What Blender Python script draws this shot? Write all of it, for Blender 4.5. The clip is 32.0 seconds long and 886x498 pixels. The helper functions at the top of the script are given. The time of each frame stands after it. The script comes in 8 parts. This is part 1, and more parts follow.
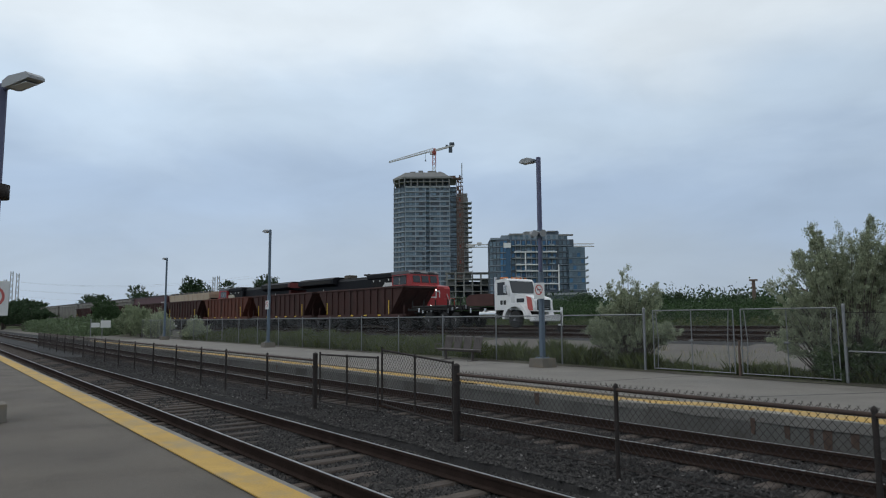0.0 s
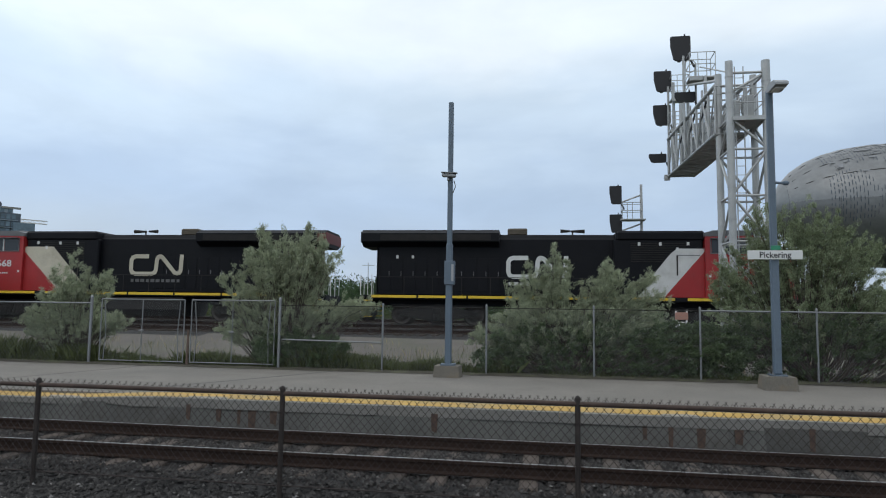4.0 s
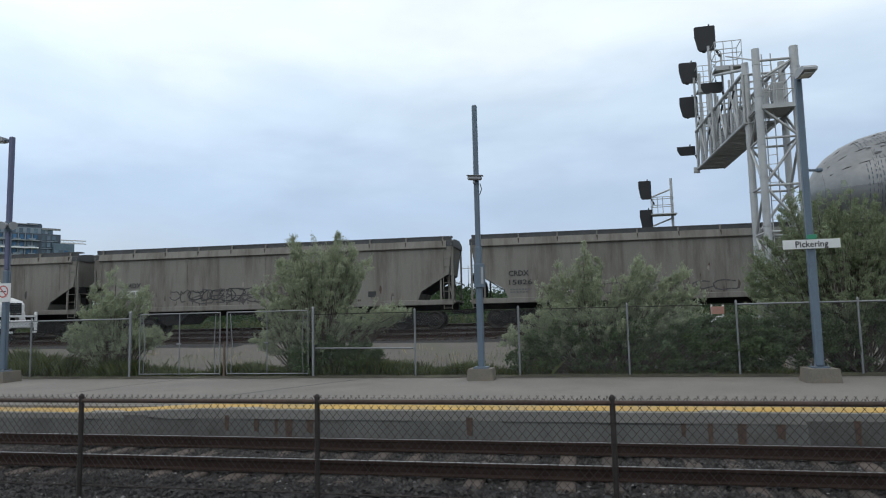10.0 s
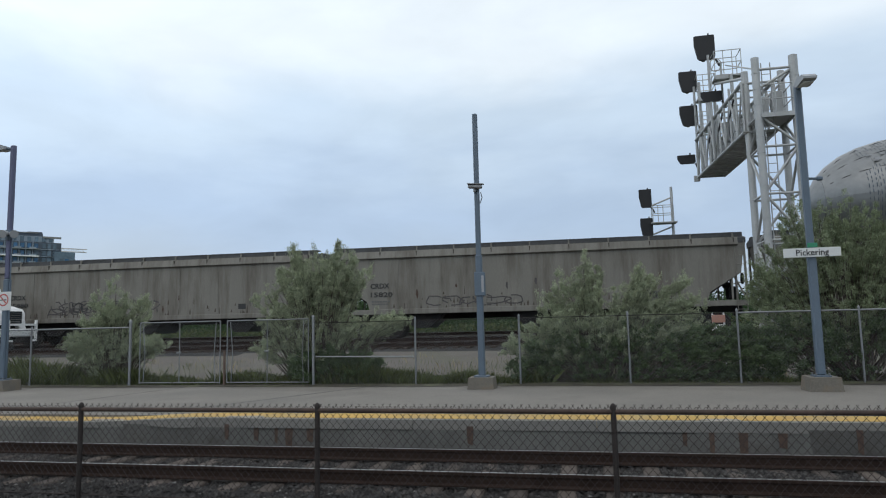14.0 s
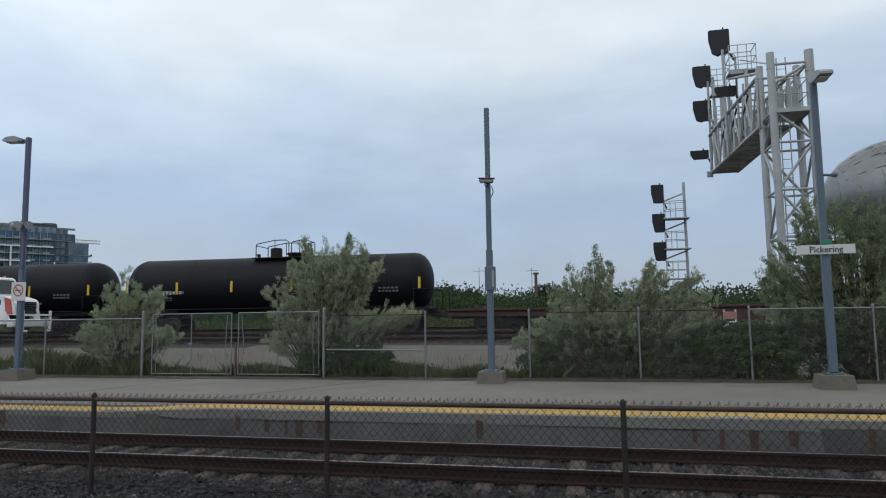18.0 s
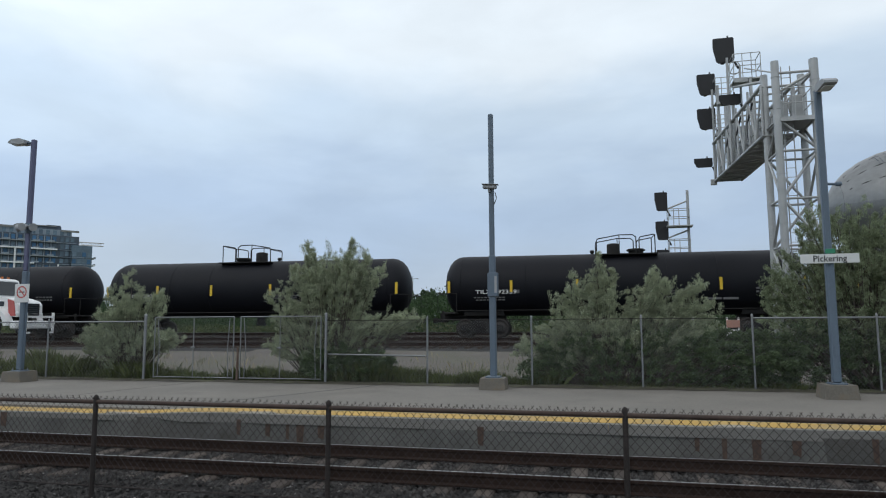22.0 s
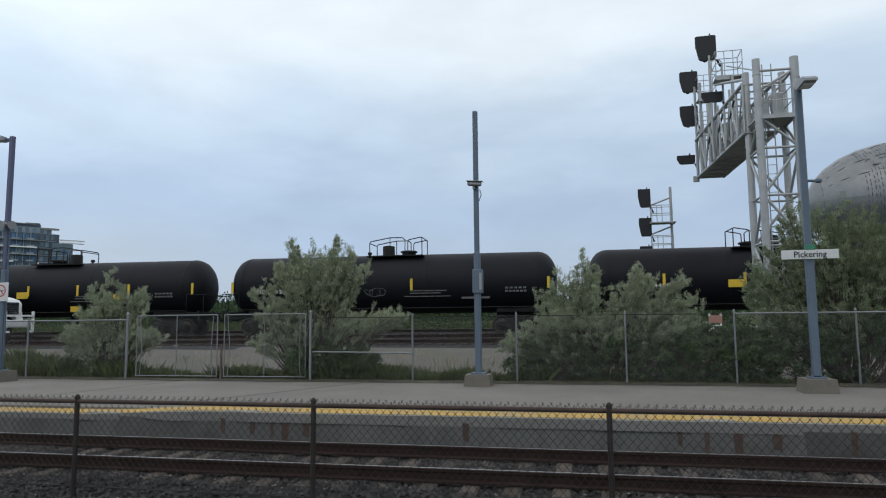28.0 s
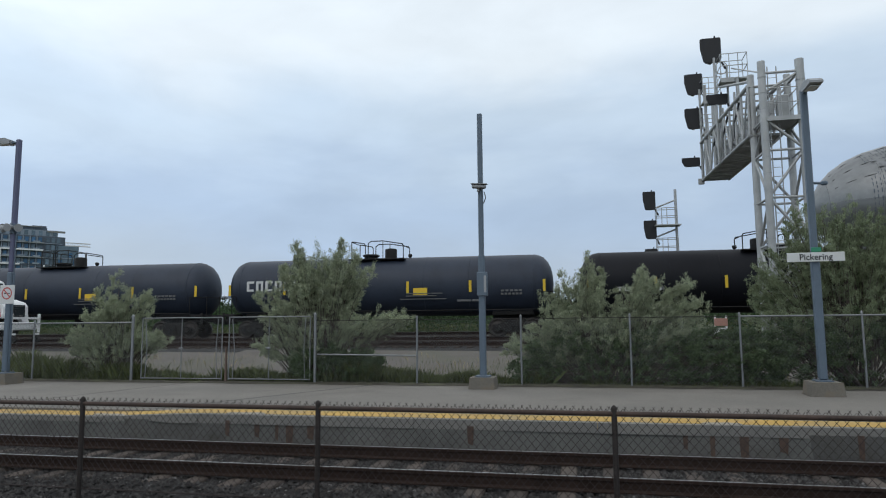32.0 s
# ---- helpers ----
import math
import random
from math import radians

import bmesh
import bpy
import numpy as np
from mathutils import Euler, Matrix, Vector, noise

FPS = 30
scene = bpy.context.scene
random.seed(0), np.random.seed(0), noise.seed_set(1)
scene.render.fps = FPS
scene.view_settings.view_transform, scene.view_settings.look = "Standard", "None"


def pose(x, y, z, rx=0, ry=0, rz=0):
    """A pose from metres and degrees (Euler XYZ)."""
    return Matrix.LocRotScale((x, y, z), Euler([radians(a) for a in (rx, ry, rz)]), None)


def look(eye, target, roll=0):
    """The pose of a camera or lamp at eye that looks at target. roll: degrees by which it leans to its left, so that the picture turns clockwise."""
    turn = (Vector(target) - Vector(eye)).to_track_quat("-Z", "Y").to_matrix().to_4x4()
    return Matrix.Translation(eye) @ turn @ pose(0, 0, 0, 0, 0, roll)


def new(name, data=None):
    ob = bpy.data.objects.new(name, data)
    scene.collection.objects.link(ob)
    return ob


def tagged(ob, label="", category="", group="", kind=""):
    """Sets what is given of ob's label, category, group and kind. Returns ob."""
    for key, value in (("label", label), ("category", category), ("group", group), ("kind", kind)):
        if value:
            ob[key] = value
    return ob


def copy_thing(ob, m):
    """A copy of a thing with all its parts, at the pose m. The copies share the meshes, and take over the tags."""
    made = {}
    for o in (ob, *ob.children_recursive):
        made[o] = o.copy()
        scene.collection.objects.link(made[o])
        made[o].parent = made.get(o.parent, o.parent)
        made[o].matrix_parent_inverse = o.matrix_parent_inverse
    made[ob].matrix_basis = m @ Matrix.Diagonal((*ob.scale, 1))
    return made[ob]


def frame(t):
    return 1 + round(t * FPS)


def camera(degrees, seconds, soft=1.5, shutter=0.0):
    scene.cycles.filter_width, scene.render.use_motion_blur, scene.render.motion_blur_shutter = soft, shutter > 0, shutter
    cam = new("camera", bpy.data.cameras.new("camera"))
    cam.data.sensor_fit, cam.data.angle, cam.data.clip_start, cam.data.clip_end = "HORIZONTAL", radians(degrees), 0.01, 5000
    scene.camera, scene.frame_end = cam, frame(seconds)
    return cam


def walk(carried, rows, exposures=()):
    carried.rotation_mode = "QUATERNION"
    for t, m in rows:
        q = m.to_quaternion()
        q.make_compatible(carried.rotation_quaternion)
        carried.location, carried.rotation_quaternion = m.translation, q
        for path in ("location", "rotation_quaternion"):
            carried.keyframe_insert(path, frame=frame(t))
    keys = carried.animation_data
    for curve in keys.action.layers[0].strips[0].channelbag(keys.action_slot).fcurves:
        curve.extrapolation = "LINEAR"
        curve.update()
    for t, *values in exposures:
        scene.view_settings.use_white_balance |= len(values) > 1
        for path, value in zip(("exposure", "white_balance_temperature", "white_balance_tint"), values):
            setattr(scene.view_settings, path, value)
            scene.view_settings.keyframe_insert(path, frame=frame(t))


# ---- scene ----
FOV = 66.51
EYE = 1.89          # lens above the station rails
# seconds, sideways step, yaw, pitch, roll
PATH = [
    (0, -0.302, 52.87, 5.92, 0.40),
    (0.5, -0.252, 48.79, 6.40, 0.41),
    (1, -0.198, 40.10, 6.83, 0.30),
    (1.5, -0.149, 32.10, 7.01, -0.07),
    (2, -0.101, 25.23, 6.83, -0.50),
    (2.5, -0.046, 18.70, 6.33, -0.55),
    (3, -0.017, 12.16, 5.91, -0.43),
    (3.5, -0.042, 8.28, 5.54, -0.60),
    (4, -0.036, 9.56, 5.24, -0.80),
    (4.5, -0.032, 10.08, 5.09, -0.54),
    (6.5, 0.000, 10.41, 5.41, 0.80),
    (7, 0.000, 10.49, 5.43, 0.97),
    (7.5, 0.000, 10.77, 5.43, 1.04),
    (8, 0.000, 10.95, 5.43, 1.05),
    (8.5, 0.000, 11.17, 5.51, 1.14),
    (9, 0.000, 11.50, 5.52, 1.40),
    (9.5, 0.000, 11.99, 5.52, 1.45),
    (10, 0.000, 12.32, 5.56, 1.33),
    (10.5, 0.000, 12.40, 5.66, 1.11),
    (11, 0.000, 12.47, 5.70, 1.10),
    (11.5, 0.000, 12.35, 5.76, 1.20),
    (12, 0.000, 12.18, 5.81, 1.34),
    (12.5, 0.000, 12.11, 5.85, 1.49),
    (13, 0.000, 12.13, 5.97, 1.69),
    (13.5, 0.000, 12.20, 6.08, 1.65),
    (14, 0.000, 12.36, 6.27, 1.33),
    (14.5, 0.000, 12.47, 6.42, 1.23),
    (16.5, 0.000, 13.20, 6.12, 1.15),
    (17, 0.000, 13.26, 6.00, 0.96),
    (17.5, 0.000, 13.26, 5.85, 0.80),
    (18, 0.000, 13.21, 5.79, 0.80),
    (18.5, 0.000, 13.19, 5.71, 0.74),
    (19, 0.000, 13.21, 5.69, 0.70),
    (19.5, 0.000, 13.24, 5.72, 0.63),
    (20, 0.000, 13.28, 5.87, 0.37),
    (20.5, 0.000, 13.36, 6.06, 0.24),
    (21, 0.000, 13.44, 6.16, 0.31),
    (21.5, 0.000, 13.44, 6.22, 0.26),
    (22, 0.000, 13.40, 6.27, 0.26),
    (22.5, 0.000, 13.38, 6.33, 0.26),
    (23, 0.000, 13.33, 6.34, 0.11),
    (23.5, 0.000, 13.27, 6.31, 0.19),
    (24, 0.000, 13.28, 6.23, 0.26),
    (24.5, 0.000, 13.23, 6.10, 0.36),
    (25, 0.000, 13.18, 5.98, 0.47),
    (25.5, 0.000, 13.06, 5.90, 0.55),
    (27.5, 0.000, 12.30, 5.94, 0.57),
    (28, 0.000, 12.14, 6.00, 0.55),
    (28.5, 0.000, 12.00, 6.08, 0.58),
    (29, 0.000, 11.97, 6.11, 0.64),
    (29.5, 0.000, 12.00, 6.09, 0.66),
    (30, 0.000, 12.09, 6.05, 0.71),
    (30.5, 0.000, 12.16, 6.11, 0.65),
    (31, 0.000, 12.29, 6.17, 0.51),
    (31.5, 0.000, 12.38, 6.19, 0.41),
    (32, 0.000, 12.52, 6.23, 0.52),
]
cam = camera(FOV, 32.0, soft=1.12)
EXPOSURES = [(0, -0.48), (1.5, -0.46), (2.5, -0.4), (3, -0.36), (3.5, -0.2), (4.5, -0.07), (9, -0.06), (14, -0.14), (17, -0.3), (18, -0.32), (19.5, -0.22), (25, -0.2), (32, -0.21)]
walk(cam, [(t, pose(x, 0, EYE, 90 + p, r, y)) for t, x, y, p, r in PATH], EXPOSURES)

# ---------------------------------------------------------------- light
SUN_EL, SUN_AZ = 58.0, 200.0
world = bpy.data.worlds.new("overcast_sky")
scene.world = world
world.use_nodes = True
wn, wl = world.node_tree.nodes, world.node_tree.links
wn.clear()


def wnode(kind, **kw):
    n = wn.new(kind)
    for k, val in kw.items():
        n.inputs[k].default_value = val
    return n


sky = wn.new("ShaderNodeTexSky")
sky.sky_type, sky.sun_disc = "NISHITA", False
sky.sun_elevation, sky.sun_rotation = radians(SUN_EL), radians(SUN_AZ)
sky.air_density, sky.dust_density = 1.5, 2.0
sky_dim = wn.new("ShaderNodeVectorMath")
sky_dim.operation = "SCALE"
sky_dim.inputs["Scale"].default_value = 0.07
wl.new(sky.outputs[0], sky_dim.inputs[0])
coord = wn.new("ShaderNodeTexCoord")
squash = wn.new("ShaderNodeMapping")
squash.inputs["Scale"].default_value = (1.0, 1.0, 2.6)
squash.inputs["Location"].default_value = (0.3, 1.7, 0.0)
wl.new(coord.outputs["Generated"], squash.inputs["Vector"])
broad = wnode("ShaderNodeTexNoise", Scale=1.9, Detail=5.0, Roughness=0.52, Distortion=0.25)
wl.new(squash.outputs[0], broad.inputs["Vector"])
split = wn.new("ShaderNodeSeparateXYZ")
wl.new(coord.outputs["Generated"], split.inputs[0])
# height above the horizon, unsettled by the cloud noise
lift = wn.new("ShaderNodeMath")
lift.operation = "MULTIPLY_ADD"
wl.new(broad.outputs["Fac"], lift.inputs[0])
lift.inputs[1].default_value = 0.27
wl.new(split.outputs["Z"], lift.inputs[2])
ramp = wn.new("ShaderNodeValToRGB")
ramp.color_ramp.interpolation = "EASE"
stops = ((0.10, (0.54, 0.63, 0.735)), (0.19, (0.54, 0.655, 0.80)), (0.31, (0.515, 0.66, 0.87)), (0.42, (0.71, 0.865, 1.04)), (0.54, (0.995, 1.10, 1.19)), (0.75, (1.05, 1.13, 1.21)))
for k, (at, col) in enumerate(stops):
    e = ramp.color_ramp.elements[k] if k < 2 else ramp.color_ramp.elements.new(at)
    e.position, e.color = at, (*col, 1)
wl.new(lift.outputs[0], ramp.inputs[0])
wisps = wnode("ShaderNodeTexNoise", Scale=4.6, Detail=6.0, Roughness=0.55, Distortion=0.3)
wl.new(squash.outputs[0], wisps.inputs["Vector"])
soft_wisps = wn.new("ShaderNodeMapRange")
soft_wisps.inputs["From Min"].default_value, soft_wisps.inputs["From Max"].default_value = 0.3, 0.7
soft_wisps.inputs["To Min"].default_value, soft_wisps.inputs["To Max"].default_value = 0.94, 1.07
wl.new(wisps.outputs["Fac"], soft_wisps.inputs["Value"])
veil = wn.new("ShaderNodeVectorMath")
veil.operation = "SCALE"
wl.new(ramp.outputs[0], veil.inputs[0])
wl.new(soft_wisps.outputs[0], veil.inputs["Scale"])
west = wn.new("ShaderNodeMapRange")
west.inputs["From Min"].default_value, west.inputs["From Max"].default_value = -0.95, -0.1
west.inputs["To Min"].default_value, west.inputs["To Max"].default_value = 1.22, 1.0
wl.new(split.outputs["X"], west.inputs["Value"])
thin = wn.new("ShaderNodeVectorMath")
thin.operation = "SCALE"
wl.new(veil.outputs[0], thin.inputs[0])
wl.new(west.outputs[0], thin.inputs["Scale"])
cover = wn.new("ShaderNodeMix")
cover.data_type = "RGBA"
cover.inputs["Factor"].default_value = 0.9
wl.new(sky_dim.outputs[0], cover.inputs[6])
wl.new(thin.outputs[0], cover.inputs[7])
back = wnode("ShaderNodeBackground", Strength=1.0)
wl.new(cover.outputs[2], back.inputs["Color"])
out = wn.new("ShaderNodeOutputWorld")
wl.new(back.outputs[0], out.inputs["Surface"])

sun_data = bpy.data.lights.new("sun", "SUN")
sun_data.energy, sun_data.angle, sun_data.color = 0.35, radians(25), (1.0, 0.96, 0.9)
sun = new("sun", sun_data)
sun.matrix_world = look((60 * math.sin(radians(SUN_AZ)), 60 * math.cos(radians(SUN_AZ)), 60), (0, 0, 0))

# ---------------------------------------------------------------- materials


def mat(name, color, rough=0.7, metal=0.0, vary=0.25, scale=3.0, fine=40.0, bump=0.15, stretch=(1, 1, 1),
        stain=None, stain_amount=0.4, stain_scale=1.2, stain_stretch=None, per_object=0.0, glow=0.0, per_island=0.0, spec=0.5):
    m = bpy.data.materials.new(name)
    m.use_nodes = True
    nt = m.node_tree
    nodes, links = nt.nodes, nt.links
    bsdf = nodes["Principled BSDF"]
    bsdf.inputs["Roughness"].default_value = rough
    bsdf.inputs["Metallic"].default_value = metal
    bsdf.inputs["Specular IOR Level"].default_value = spec
    tc = nodes.new("ShaderNodeTexCoord")
    mp = nodes.new("ShaderNodeMapping")
    mp.inputs["Scale"].default_value = stretch
    links.new(tc.outputs["Object"], mp.inputs["Vector"])
    big = nodes.new("ShaderNodeTexNoise")
    big.inputs["Scale"].default_value, big.inputs["Detail"].default_value = scale, 4.0
    links.new(mp.outputs[0], big.inputs["Vector"])
    small = nodes.new("ShaderNodeTexNoise")
    small.inputs["Scale"].default_value, small.inputs["Detail"].default_value = fine, 3.0
    links.new(mp.outputs[0], small.inputs["Vector"])
    add = nodes.new("ShaderNodeMath")
    add.operation = "ADD"
    links.new(big.outputs["Fac"], add.inputs[0])
    links.new(small.outputs["Fac"], add.inputs[1])
    mr = nodes.new("ShaderNodeMapRange")
    mr.inputs["From Min"].default_value, mr.inputs["From Max"].default_value = 0.6, 1.4
    mr.inputs["To Min"].default_value, mr.inputs["To Max"].default_value = 1 - vary, 1 + vary
    links.new(add.outputs[0], mr.inputs["Value"])
    value = mr.outputs[0]
    for amount, socket in ((per_object, "o"), (per_island, "i")):
        if amount:
            info = nodes.new("ShaderNodeObjectInfo" if socket == "o" else "ShaderNodeNewGeometry")
            r2 = nodes.new("ShaderNodeMapRange")
            r2.inputs["To Min"].default_value, r2.inputs["To Max"].default_value = 1 - amount, 1 + amount
            links.new(info.outputs["Random" if socket == "o" else "Random Per Island"], r2.inputs["Value"])
            mul = nodes.new("ShaderNodeMath")
            mul.operation = "MULTIPLY"
            links.new(value, mul.inputs[0])
            links.new(r2.outputs[0], mul.inputs[1])
            value = mul.outputs[0]
    tint = nodes.new("ShaderNodeVectorMath")
    tint.operation = "SCALE"
    tint.inputs[0].default_value = color[:3]
    links.new(value, tint.inputs["Scale"])
    colour = tint.outputs[0]
    if stain:
        sm = nodes.new("ShaderNodeMapping")
        sm.inputs["Scale"].default_value = stain_stretch or stretch
        links.new(tc.outputs["Object"], sm.inputs["Vector"])
        sn = nodes.new("ShaderNodeTexNoise")
        sn.inputs["Scale"].default_value, sn.inputs["Detail"].default_value, sn.inputs["Roughness"].default_value = stain_scale, 6.0, 0.65
        links.new(sm.outputs[0], sn.inputs["Vector"])
        sr = nodes.new("ShaderNodeMapRange")
        sr.inputs["From Min"].default_value, sr.inputs["From Max"].default_value = 0.47, 0.68
        sr.inputs["To Max"].default_value = stain_amount
        links.new(sn.outputs["Fac"], sr.inputs["Value"])
        mx = nodes.new("ShaderNodeMix")
        mx.data_type = "RGBA"
        links.new(sr.outputs[0], mx.inputs["Factor"])
        links.new(colour, mx.inputs[6])
        mx.inputs[7].default_value = (*stain, 1)
        colour = mx.outputs[2]
    links.new(colour, bsdf.inputs["Base Color"])
    if bump:
        bp = nodes.new("ShaderNodeBump")
        bp.inputs["Strength"].default_value, bp.inputs["Distance"].default_value = bump, 0.02
        links.new(small.outputs["Fac"], bp.inputs["Height"])
        links.new(bp.outputs[0], bsdf.inputs["Normal"])
    if glow:
        bsdf.inputs["Emission Color"].default_value = (*color[:3], 1)
        bsdf.inputs["Emission Strength"].default_value = glow
    return m


def leafy(name, color, tint=0.3, clump=0.2):
    m = mat(name, color, 0.6, vary=clump, scale=2.6, fine=7.0, bump=0, per_island=tint, spec=0.3)
    nt = m.node_tree
    bsdf = nt.nodes["Principled BSDF"]
    tr = nt.nodes.new("ShaderNodeBsdfTranslucent")
    mix = nt.nodes.new("ShaderNodeMixShader")
    mix.inputs[0].default_value = 0.3
    src = bsdf.inputs["Base Color"].links[0].from_socket
    nt.links.new(src, tr.inputs["Color"])
    nt.links.new(bsdf.outputs[0], mix.inputs[1])
    nt.links.new(tr.outputs[0], mix.inputs[2])
    nt.links.new(mix.outputs[0], nt.nodes["Material Output"].inputs["Surface"])
    return m


